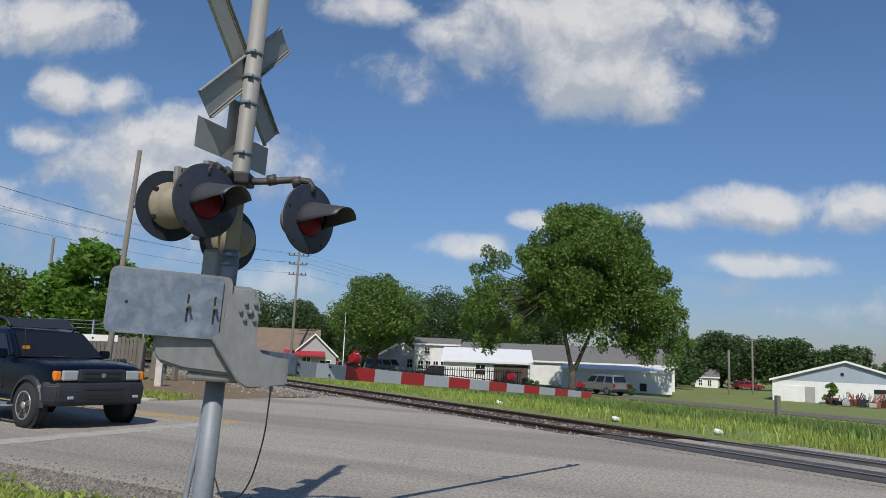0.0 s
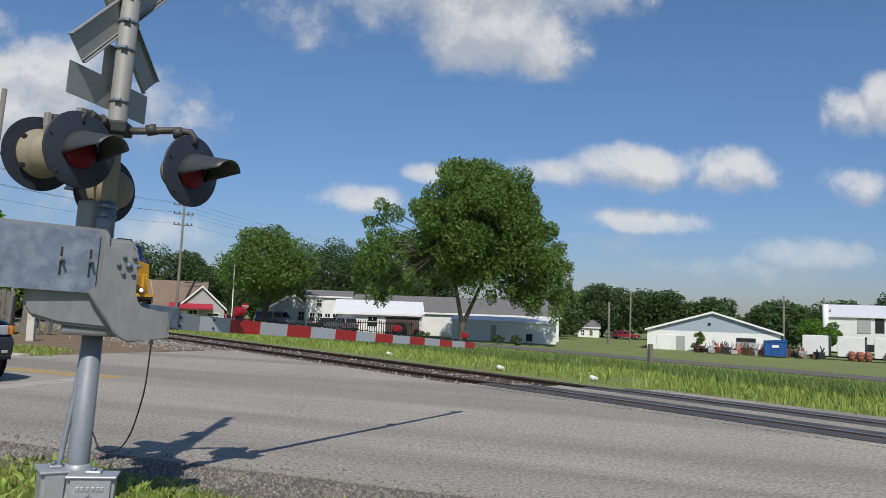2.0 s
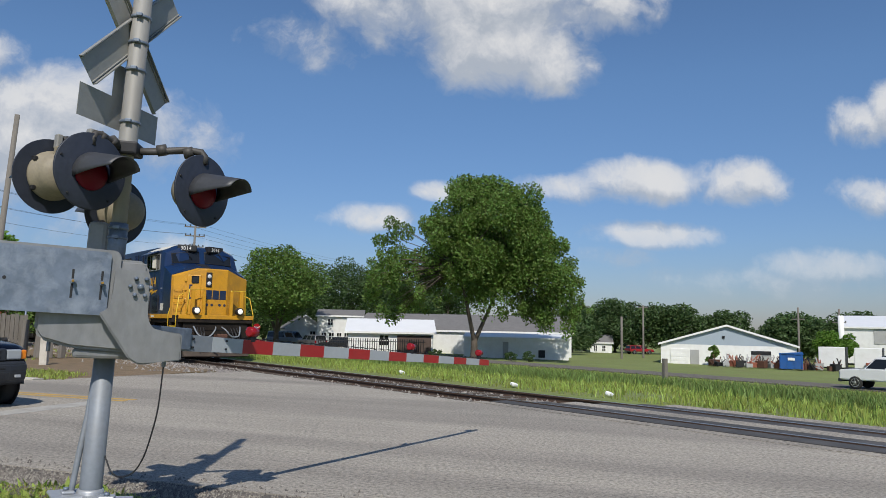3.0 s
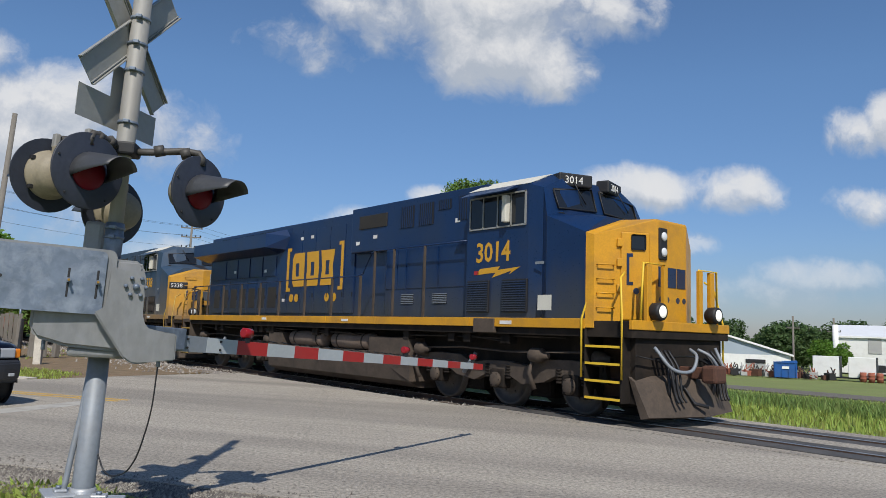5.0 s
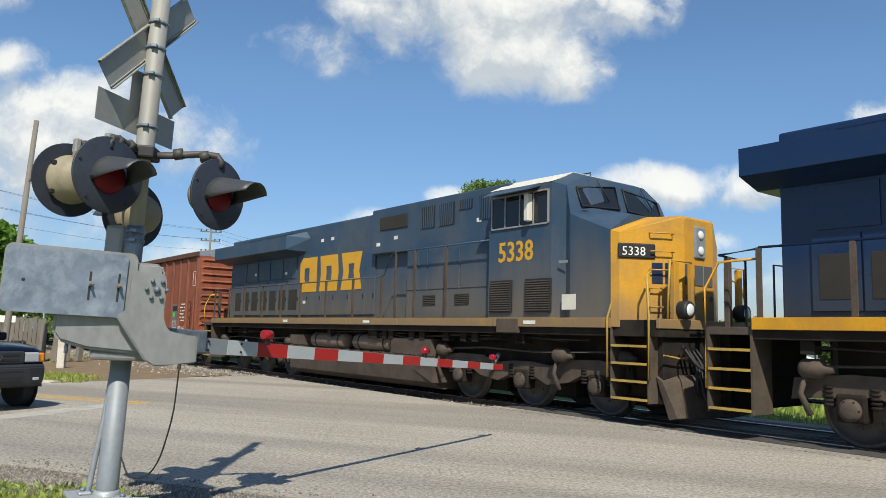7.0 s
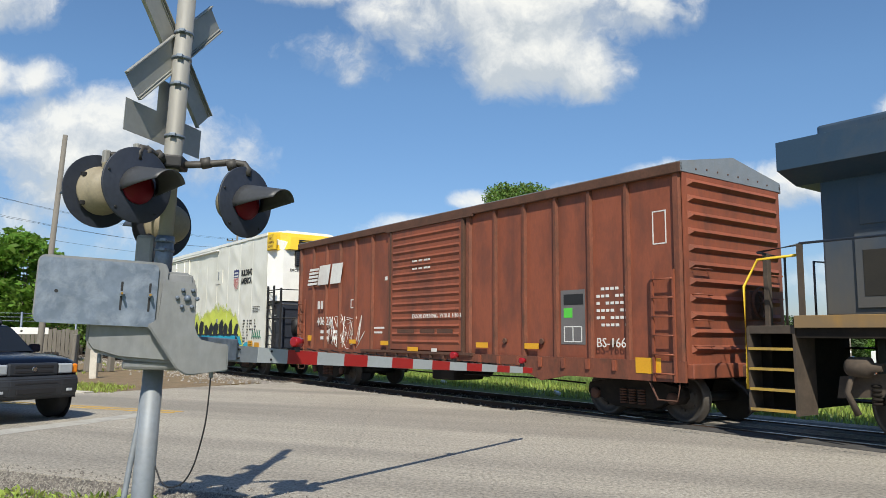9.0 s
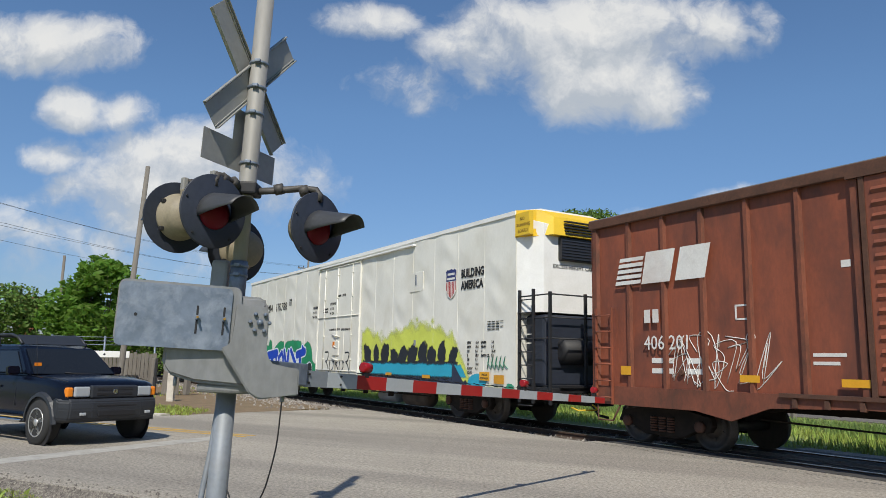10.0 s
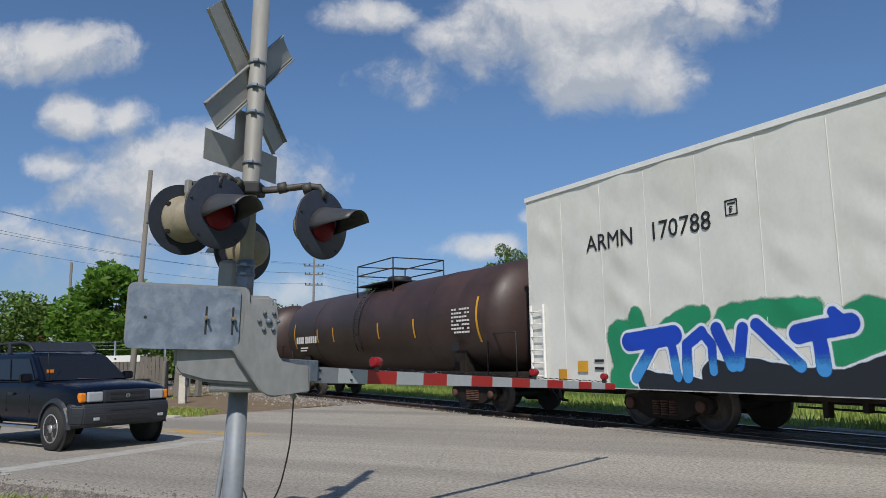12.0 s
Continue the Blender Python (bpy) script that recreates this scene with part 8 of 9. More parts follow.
        for x in (-1.55, -2.40):
            one("door_handle", box, BUMPERGREY, body, x - 0.09, x + 0.09, min(sgn * 0.88, sgn * 0.92), max(sgn * 0.88, sgn * 0.92), 0.90, 0.94, 0.01)
        one("headlamp", box, HEADGLASS, T, 0.58, 0.70, min(sgn * 0.43, sgn * 0.70), max(sgn * 0.43, sgn * 0.70), 0.795, 0.965, 0.025, label="clear headlamp")
        one("indicator", box, AMBER, T, 0.47, 0.665, min(sgn * 0.705, sgn * 0.815), max(sgn * 0.705, sgn * 0.815), 0.795, 0.955, 0.025, label="amber turn signal")
        one("fog_lamp", box, HEADGLASS, T, 0.775, 0.812, min(sgn * 0.54, sgn * 0.64), max(sgn * 0.54, sgn * 0.64), 0.50, 0.55, 0.01)
    bm = bmesh.new()
    loft(bm, [[(x, yy, z) for x, z in ((0.40, 0.38), (0.60 + dx, 0.38), (0.72 + dx, 0.44), (0.755 + dx, 0.60), (0.75 + dx, 0.72), (0.70 + dx, 0.765), (0.40, 0.775))] for yy, dx in ((-0.90, -0.20), (-0.78, -0.02), (-0.45, 0.06), (0.45, 0.06), (0.78, -0.02), (0.90, -0.20))])
    bmesh.ops.bevel(bm, geom=list(bm.edges), offset=0.02, segments=2, affect="EDGES")
    bp = part("bumper", bm, BUMPERGREY, T, "grey plastic front bumper")
    one("air_slot", box, DARKTRIM, bp, 0.76, 0.822, -0.34, 0.34, 0.485, 0.575, 0.01)
    one("air_slot", box, DARKTRIM, bp, 0.76, 0.822, -0.36, 0.36, 0.64, 0.675, 0.01)
    gr = one("grille", box, BUMPERGREY, T, 0.58, 0.715, -0.43, 0.43, 0.77, 0.985, 0.03, label="grey grille surround")
    for z in (0.815, 0.90):
        one("grille_slot", box, DARKTRIM, gr, 0.70, 0.722, -0.33, 0.33, z, z + 0.055, 0.01)
    one("badge", lathe, CHROME, gr, [(0, 0.05), (0.012, 0.04)], (0.72, 0, 0.883), (1, 0, 0), 12)
    one("rear_bumper", box, BUMPERGREY, T, -3.78, -3.5, -0.85, 0.85, 0.42, 0.66, 0.05)
    one("antenna", tube, DARKTRIM, T, [(-0.50, -0.74, 1.10), (-0.60, -0.76, 1.78)], 0.005, 5)
    bm = bmesh.new()
    loft(bm, [[(-1.36, yy, 1.672), (-1.70, yy * 0.97, 1.845), (-1.73, yy * 0.97, 1.835), (-1.40, yy, 1.662)] for yy in (-0.58, 0.0, 0.58)])
    part("wind_deflector", bm, BUMPERGREY, T, "grey wind deflector of the roof rack")
    for xx in (-2.05, -2.6, -3.15):
        one("rack_bar", cyl, BUMPERGREY, T, (xx, -0.6, 1.83), (xx, 0.6, 1.83), 0.016, seg=8)
    one("wiper", tube, DARKTRIM, T, [(-0.54, 0.45, 1.135), (-0.60, -0.20, 1.165)], 0.01, 5)
    one("window_sticker", box, AMBER, cab, -0.795, -0.775, -0.66, -0.54, 1.27, 1.34)
    return T


def far_car(label, category, m, paint, L=4.6, H=1.7, kind="suv", name="car", group=""):
    """A car seen from afar: lower body, cabin, glass, wheels, lamps. x forward from its middle."""
    T = thing(name, label, category, m, group)
    h = L / 2
    belt = H * 0.58
    prof = {"suv": [(-h, 0.42), (h, 0.42), (h, belt - 0.12), (h - 0.15, belt - 0.02), (h - 1.2, belt + 0.04), (-h, belt + 0.02)],
            "van": [(-h, 0.36), (h, 0.36), (h, belt - 0.2), (h - 0.1, belt - 0.08), (h - 0.7, belt + 0.05), (-h, belt + 0.05)],
            "pickup": [(-h, 0.48), (h, 0.48), (h, belt), (h - 1.3, belt + 0.06), (-h, belt + 0.06)]}[kind]
    bm = bmesh.new()
    prism(bm, prof, -0.88, 0.88, "y")
    bmesh.ops.bevel(bm, geom=list(bm.edges), offset=0.06, segments=2, affect="EDGES")
    body = part("body", bm, paint, T)
    x0, x1, t0, t1 = {"suv": (-h + 0.05, h - 1.15, -h + 0.25, h - 1.85), "van": (-h + 0.02, h - 0.55, -h + 0.08, h - 1.25), "pickup": (-h + 1.75, h - 1.2, -h + 2.0, h - 1.95)}[kind]
    bm = bmesh.new()
    loft(bm, [[(x0, -0.84, belt), (x1, -0.84, belt), (x1, 0.84, belt), (x0, 0.84, belt)], [(t0, -0.68, H), (t1, -0.68, H), (t1, 0.68, H), (t0, 0.68, H)]])
    bmesh.ops.bevel(bm, geom=list(bm.edges), offset=0.05, segments=2, affect="EDGES")
    cab = part("cabin", bm, paint, T)
    n = 3 if kind != "pickup" else 2
    for sgn in (-1, 1):
        for k in range(n):
            f0, f1 = (k + 0.08) / n, (k + 0.92) / n
            def at(f, g):
                return (x0 + (x1 - x0) * f + ((t0 + (t1 - t0) * f) - (x0 + (x1 - x0) * f)) * g, sgn * (0.84 - 0.16 * g + 0.012), belt + (H - belt) * g)
            bm = bmesh.new()
            bm.faces.new([bm.verts.new(p) for p in (at(f0, 0.15), at(f1, 0.15), at(f1, 0.84), at(f0, 0.84))])
            g = part("window", bm, GLASS, cab)
            g.modifiers.new("thick", "SOLIDIFY").thickness = 0.01
        for x in (h - 0.85, -h + 0.85):
            road_wheel(T, x, sgn * 0.80, 0.35)
        one("headlamp", box, CLEARLAMP, T, h - 0.08, h + 0.02, min(sgn * 0.5, sgn * 0.82), max(sgn * 0.5, sgn * 0.82), belt - 0.3, belt - 0.14, 0.02)
        one("tail_lamp", box, REDPLASTIC, T, -h - 0.02, -h + 0.06, min(sgn * 0.66, sgn * 0.86), max(sgn * 0.66, sgn * 0.86), belt - 0.3, belt, 0.02)
    for xa, xb, za, zb in ((x1, t1, 0.12, 0.88), (x0, t0, 0.2, 0.86)):
        if kind == "pickup" and xa == x0:
            continue
        bm = bmesh.new()
        e = 0.015 if xa == x1 else -0.015
        bm.faces.new([bm.verts.new((xa + (xb - xa) * g + e, y * (0.84 - 0.16 * g) * 0.88, belt + (H - belt) * g)) for y, g in ((-1, za), (1, za), (1, zb), (-1, zb))])
        part("windscreen", bm, GLASS, cab).modifiers.new("thick", "SOLIDIFY").thickness = 0.01
    one("bumper", box, BUMPERGREY, T, h - 0.1, h + 0.08, -0.85, 0.85, 0.36, 0.56, 0.04)
    one("bumper", box, BUMPERGREY, T, -h - 0.08, -h + 0.1, -0.85, 0.85, 0.36, 0.56, 0.04)
    if kind == "pickup":
        one("bed_liner", box, DARKTRIM, T, -h + 0.12, -h + 1.7, -0.74, 0.74, belt + 0.0, belt + 0.065)
    return T


navy_suv(pose(-6.50, 13.38, 0, 0, 0, -34))


def on_ground(x, y, yaw):
    return pose(x, y, ground_z(x, y), 0, 0, yaw)


STREET_Z = -1.425
moving_suv = far_car("silver off-road car driving away along the side street", "car", pose(0, 0, -50), SILVERCAR)
moving_pickup = far_car("white pickup truck driving along the side street", "pickup truck", pose(0, 0, -50), WHITECAR, 5.4, 1.8, "pickup", "pickup_truck")
far_car("grey-blue passenger van parked by the white houses", "van", on_ground(-8.0, 98.0, -35), BLUEVAN, 5.2, 2.1, "van", "van")
far_car("red car parked beside the stop sign", "car", on_ground(-12.8, 97.0, 5), REDCAR, 4.5, 1.45)
far_car("white car parked beside the shop", "car", on_ground(-16.4, 98.5, 12), WHITECAR, 4.5, 1.5)
far_car("black car parked before the low white building", "car", on_ground(-1.2, 92.0, 160), BLACKCAR, 4.6, 1.6)
far_car("red car parked beneath the far trees", "car", on_ground(47.5, 118.0, 10), REDCAR, 4.5, 1.4)


# ---- buildings ----
GREYROOF = mat("grey_shingle", (0.16, 0.155, 0.15), 0.9, var=0.2, scale=1.5, fine=12, bump=0.4)
BROWNROOF = mat("brown_shingle", (0.20, 0.145, 0.105), 0.9, var=0.2, scale=1.5, fine=12, bump=0.4)
METALROOF = mat("white_metal_roof", (0.72, 0.73, 0.74), 0.45, var=0.06, scale=0.8, bump=0.05)
SHEDGREY = mat("pale_blue_siding", (0.34, 0.40, 0.46), 0.6, var=0.06, scale=1, bump=0.1, streak=0.1)
GREYSIDING = mat("grey_siding", (0.36, 0.36, 0.35), 0.7, var=0.10, scale=1, bump=0.1)
AWNRED = mat("red_awning_cloth", (0.36, 0.02, 0.04), 0.8, var=0.12)
BROWNDOOR = mat("brown_garage_door", (0.085, 0.058, 0.046), 0.7, var=0.12, bump=0.1)
BRICKRED = mat("red_brick", (0.28, 0.09, 0.055), 0.9, var=0.25, scale=3, fine=20, bump=0.3)


def house(name, label, category, x, y, yaw, w, d, eave, ridge, wall, roof, openings=(), base=None, along="x", gable=None, over=0.25):
    """A gabled building: w across its front (local x), d deep (local +y), heights above its base; openings on the front: kind, x, z, width, height."""
    z = (ground_z(x, y) if base is None else base) - 0.1
    T = thing(name, label, category, pose(x, y, z, 0, 0, yaw))
    t = 0.18
    def wallpart(poly, lo, hi, axis, mat_):
        bm = bmesh.new()
        prism(bm, poly, lo, hi, axis)
        return part("wall", bm, mat_, T)
    if along == "y":       # ridge runs back from the front, so the front is a gable
        wallpart([(0, 0), (w, 0), (w, eave), (0, eave)], 0, t, "y", wall)
        wallpart([(0, eave), (w, eave), (w / 2, ridge)], 0.002, t, "y", gable or wall)
        wallpart([(0, 0), (w, 0), (w, eave), (w / 2, ridge), (0, eave)], d - t, d, "y", wall)
        for xx in (0, w - t):
            bm = bmesh.new()
            box(bm, xx + 0.002, xx + t - 0.002, t, d - t, 0, eave)
            part("wall", bm, wall, T)
        for sgn in (-1, 1):
            bm = bmesh.new()
            xe = w / 2 + sgn * (w / 2 + over)
            ze = eave - over * (ridge - eave) / (w / 2)
            prism(bm, [(w / 2, ridge), (xe, ze), (xe, ze + 0.14), (w / 2, ridge + 0.14)], -over, d + over, "y")
            part("roof", bm, roof, T)
            bm = bmesh.new()
            prism(bm, [(w / 2, ridge - 0.04), (xe, ze - 0.04), (xe, ze + 0.17), (w / 2, ridge + 0.17)], -over - 0.06, -over, "y")
            part("trim", bm, WHITEPAINT, T)
    else:
        for yy in (0, d - t):
            bm = bmesh.new()
            box(bm, 0, w, yy, yy + t, 0, eave)
            part("wall", bm, wall, T)
        for xx in (0, w - t):
            bm = bmesh.new()
            prism(bm, [(t, 0), (d - t, 0), (d - t, eave), (d / 2, ridge), (t, eave)], xx, xx + t, "x")
            part("wall", bm, gable or wall, T)
        for sgn in (-1, 1):
            bm = bmesh.new()
            ye = d / 2 + sgn * (d / 2 + over)
            ze = eave - over * (ridge - eave) / (d / 2)
            prism(bm, [(d / 2, ridge), (ye, ze), (ye, ze + 0.14), (d / 2, ridge + 0.14)], -over, w + over, "x")
            part("roof", bm, roof, T)
        bm = bmesh.new()
        ze = eave - over * (ridge - eave) / (d / 2)
        box(bm, -over, w + over, -over - 0.05, -over, ze - 0.06, ze + 0.15)
        part("trim", bm, WHITEPAINT, T)
    for kind, ox, oz, ow, oh in openings:
        bm = bmesh.new()
        if kind == "window":
            for a, b, c, e in ((ox - 0.08, ox, oz - 0.08, oz + oh + 0.08), (ox + ow, ox + ow + 0.08, oz - 0.08, oz + oh + 0.08), (ox, ox + ow, oz - 0.08, oz), (ox, ox + ow, oz + oh, oz + oh + 0.08), (ox + ow / 2 - 0.03, ox + ow / 2 + 0.03, oz, oz + oh), (ox, ox + ow, oz + oh / 2 - 0.03, oz + oh / 2 + 0.03)):
                box(bm, a, b, -0.05, 0.0, c, e)
            wn = part("window", bm, WHITEPAINT, T)
            one("pane", box, GLASS, wn, ox, ox + ow, -0.02, -0.004, oz, oz + oh)
        else:
            mt = {"door": BROWNDOOR, "white_door": WHITEPAINT, "dark": DARKTRIM, "grey_door": GREYSIDING}[kind]
            box(bm, ox, ox + ow, -0.06, -0.003, oz, oz + oh, 0.01)
            dr = part("door", bm, mt, T)
            for k in range(1, 4):
                one("door_panel", box, mt, dr, ox + 0.05, ox + ow - 0.05, -0.075, -0.055, oz + oh * k / 4 - 0.02 - oh / 5, oz + oh * k / 4 - 0.04)
    return T


house("metal_shed", "white and pale blue gabled metal storage shed", "shed", 33.44, 77.07, -28, 13.3, 22, 2.35, 4.35, WHITEPAINT, METALROOF,
      (("dark", 6.2, 3.05, 0.28, 0.26), ("white_door", 1.0, 0.1, 1.9, 1.75), ("grey_door", 3.0, 0.1, 0.9, 1.7), ("dark", 9.0, 1.45, 1.9, 0.4), ("grey_door", 9.0, 0.1, 1.9, 1.3)), base=-2.0, along="y", gable=SHEDGREY)
house("low_building", "low white building with white metal roof and brown garage door", "building", -0.1, 86.0, -3, 9.7, 9, 2.5, 3.9, WHITEPAINT, METALROOF,
      (("window", 3.6, 1.0, 1.0, 1.1), ("door", 5.6, 0.05, 3.9, 2.1)), base=-1.55, over=0.4)
house("warehouse", "long white block warehouse with grey shingle roof", "warehouse", 1.2, 92.5, -10.5, 26, 14, 3.0, 5.0, OFFWHITE, GREYROOF,
      (("window", 16, 1.2, 1.0, 1.0), ("dark", 20, 0.1, 0.9, 2.0)), base=-1.8)
house("block_annex", "white painted block annex with low flat wall", "building", 12.3, 79.6, -12.5, 11.2, 8, 2.35, 2.75, WHITEPAINT, METALROOF, (("grey_door", 4.2, 0.1, 0.6, 1.9), ("dark", 8.0, 0.4, 0.7, 0.8)), base=-1.8, over=0.1)
house("two_storey_house", "white two-storey house with porch windows", "house", -4.2, 99.0, -2, 5.9, 8, 4.1, 4.9, OFFWHITE, GREYROOF,
      (("window", 0.6, 0.9, 0.6, 1.0), ("window", 1.6, 0.9, 0.6, 1.0), ("window", 2.6, 0.9, 0.6, 1.0), ("window", 3.6, 0.9, 0.6, 1.0), ("window", 1.4, 2.9, 0.6, 0.8), ("window", 4.2, 2.9, 0.6, 0.8)), base=-1.3)
house("small_house", "small white gabled house with grey roof", "house", -8.4, 102.0, 10, 5.0, 9, 2.4, 4.1, WHITEPAINT, GREYROOF, (("window", 3.2, 0.9, 0.7, 1.1),), base=-1.3, along="y")
house("shop", "grey shop with brown roof and red awning", "shop", -22.5, 86.0, 9, 7.6, 9, 2.2, 5.1, GREYSIDING, BROWNROOF, (("window", 4.2, 0.8, 1.0, 1.1), ("door", 2.8, 0.0, 0.8, 1.9)), base=-1.3)
house("shop_annex", "grey gabled shop front with signboard", "shop", -17.6, 85.6, 11, 5.0, 9, 2.1, 4.4, GREYSIDING, GREYROOF, (("window", 1.2, 0.8, 0.9, 1.0), ("window", 3.2, 0.8, 1.2, 0.7), ("white_door", 0.3, 0, 0.7, 1.8)), base=-1.2, along="y")
aw = thing("awning", "red cloth awning over the shop front", "awning", pose(-18.4, 84.9, 0.75, 0, 0, 11))
bm = bmesh.new()
prism(bm, [(0.7, 0.55), (-0.5, 0.05), (-0.5, -0.12), (0.7, 0.0)], 0, 4.6, "x")
part("cloth", bm, AWNRED, aw)
house("far_house", "white farmhouse beyond the field", "house", 41.0, 123.5, -18, 3.6, 6, 2.2, 3.4, WHITEPAINT, GREYROOF, (("window", 0.6, 0.8, 0.5, 0.9), ("window", 2.0, 0.8, 0.5, 0.9)), base=-2.6, along="x")
house("far_garage", "low white garage by the far trees", "garage", 33.0, 126.0, -14, 5, 6, 1.5, 2.3, OFFWHITE, GREYROOF, (), base=-2.5)
house("industrial_hall", "pale metal industrial hall with dark door", "hall", 63.7, 89.7, -36, 24, 18, 4.6, 6.2, OFFWHITE, METALROOF, (("grey_door", 3.5, 2.5, 1.5, 2.0), ("dark", 5.5, 2.6, 1.0, 2.0), ("dark", 3.0, 0.2, 12, 0.9)), base=-1.9)
st = thing("chimney_stack", "white flue stack beside the hall", "flue", pose(63.0, 89.0, -1.9))
one("pipe", lathe, WHITEPAINT, st, [(0, 0.35), (6.0, 0.35), (6.0, 0.25)], (0, 0, 0), (0, 0, 1), 16)

# trailers and clutter along the far yard
for k in range(4):
    px, py = 46.4 + k * 2.25, 66.9 - k * 2.05
    T = thing("box_trailer", "small white box trailer standing in the yard", "trailer", pose(px, py, ground_z(px, py), 0, 0, -42), "yard trailers")
    one("box", box, WHITEPAINT, T, -1.15, 1.15, -0.8, 0.8, 0.35, 2.25, 0.04)
    one("frame", box, DARKTRIM, T, -1.2, 1.9, -0.7, 0.7, 0.22, 0.35)
    one("door_edge", box, BUMPERGREY, T, 1.15, 1.19, -0.82, 0.82, 0.3, 2.28)
    for y in (-0.72, 0.72):
        road_wheel(T, 0.0, y, 0.28)
SKIP = mat("blue_skip_paint", (0.01, 0.085, 0.30), 0.5, var=0.15, scale=2, dirt=(0.05, 0.06, 0.08), dirt_amt=0.4)
T = thing("dumpster", "blue steel dumpster beside the shed", "dumpster", pose(41.6, 66.2, ground_z(41.6, 66.2), 0, 0, -30))
one("bin", (lambda b: prism(b, [(-1.0, 0.1), (1.0, 0.1), (1.0, 1.7), (-1.0, 1.5)], -0.8, 0.8, "y")), SKIP, T)
for x in (-0.9, -0.3, 0.3, 0.9):
    one("rib", box, SKIP, T, x - 0.05, x + 0.05, -0.87, -0.8, 0.1, 1.5)
one("rim", box, SKIP, T, -1.05, 1.05, -0.88, -0.8, 1.46, 1.56)
one("white_mark", box, WHITEPAINT, T, -0.3, 0.3, -0.885, -0.87, 0.9, 1.15)
rng0 = random.Random(8)
for k in range(22):
    px = 36.2 + k * 0.42 + rng0.uniform(-0.3, 0.3)
    py = 70.0 - k * 0.24 + rng0.uniform(-0.6, 0.4)
    T = thing("scrap_machine", "rusty farm scrap piled in the yard", "scrap", pose(px, py, ground_z(px, py), 0, 0, rng0.uniform(0, 180)), "yard scrap")
    bm = bmesh.new()
    for j in range(7):
        a = Vector((rng0.uniform(-0.7, 0.7), rng0.uniform(-0.4, 0.4), rng0.uniform(0, 0.3)))
        b = Vector((rng0.uniform(-0.7, 0.7), rng0.uniform(-0.4, 0.4), rng0.uniform(0.3, 1.3)))
        cyl(bm, a, b, 0.05, seg=6)
    box(bm, -0.5, 0.5, -0.3, 0.3, 0.05, 0.4 + 0.3 * rng0.random(), 0.03)
    part("frame", bm, (RUST, DARKTRIM, GREYSIDING, BRICKRED)[k % 4], T)
for k in range(6):
    px, py = 48.0 + 0.55 * (k % 3) + 2.2 * (k // 3), 64.0 - 0.4 * (k % 3) - 2.0 * (k // 3)
    T = thing("oil_drum", "rust-red steel drum in the yard", "drum", pose(px, py, ground_z(px, py)), "yard drums")
    one("barrel", lathe, BRICKRED, T, [(0, 0.27), (0.28, 0.27), (0.30, 0.285), (0.32, 0.27), (0.58, 0.27), (0.60, 0.285), (0.62, 0.27), (0.88, 0.28), (0.88, 0.02)], (0, 0, 0), (0, 0, 1), 14)


# ---- poles, wires, fences, signs ----
def pole(label, x, y, z0, z1, r0, r1, material, lean=(0, 0), arms=(), name="utility_pole", category="utility pole"):
    T = thing(name, label, category, pose(x, y, z0))
    one("shaft", lathe, material, T, [(-0.3, r0), (0.0, r0), (z1 - z0, r1)], (0, 0, 0), (lean[0], lean[1], z1 - z0), 12)
    for za, half, yaw in arms:
        bm = bmesh.new()
        box(bm, -half, half, -0.05, 0.05, za - z0 - 0.06, za - z0 + 0.06)
        arm = part("cross_arm", bm, WOODPOLE, T, "", pose(lean[0] * (za - z0) / (z1 - z0), lean[1] * (za - z0) / (z1 - z0), 0, 0, 0, yaw))
        for s in (-0.92, -0.45, 0.45, 0.92):
            one("insulator", lathe, DARKTRIM, arm, [(0, 0.05), (0.14, 0.07), (0.2, 0.03)], (s * half, 0, za - z0 + 0.06), (0, 0, 1), 8)
    return T


pole("tall wooden utility pole with three cross arms", -17.5, 84.3, -1.2, 12.9, 0.17, 0.11, WOODPOLE, (0.2, 0), ((12.0, 1.15, 12), (11.0, 1.05, 12), (9.8, 1.0, 12)))
pole("leaning weathered wooden pole by the fence", -12.45, 27.5, 0.0, 8.75, 0.115, 0.085, WOODPOLE, (0.40, 0.1))
pole("bare wooden pole behind the trees", -33.5, 61.6, 0.0, 9.9, 0.14, 0.11, WOODPOLE, (0.1, 0))
pole("slim white flag pole by the shop", -12.6, 92.0, -1.3, 6.2, 0.06, 0.05, WHITEPAINT, name="flag_pole", category="pole")
pole("bare pale wooden post beside the field", 33.4, 88.6, -2.0, 3.3, 0.15, 0.13, WOODPOLE)
pole("wooden utility pole with transformer", 38.6, 94.5, -2.1, 5.0, 0.14, 0.10, WOODPOLE, (0, 0), ((4.7, 0.6, -20),))
pole("far wooden utility pole", 41.0, 128.0, -2.6, 6.2, 0.16, 0.12, WOODPOLE, (0, 0), ((5.7, 1.1, -15),))
pole("wooden pole with transformers behind the yard", 60.2, 93.8, -2.2, 5.2, 0.15, 0.12, WOODPOLE, (0, 0), ((3.6, 0.8, -35),))
pole("wooden pole with transformers behind the yard", 63.5, 90.0, -2.2, 5.0, 0.15, 0.12, WOODPOLE, (0, 0), ((3.2, 0.8, -35),))
T = thing("field_post", "weathered square wooden post in the grass", "post", on_ground(16.6, 37.8, 20))
one("post", box, WOODPOLE, T, -0.11, 0.11, -0.11, 0.11, -0.2, 1.15, 0.02)
T = thing("marker_post", "short white concrete marker post by the track", "marker post", pose(-9.95, 26.1, 0))
one("post", box, CONCRETE, T, -0.12, 0.12, -0.10, 0.10, -0.2, 0.95, 0.02)
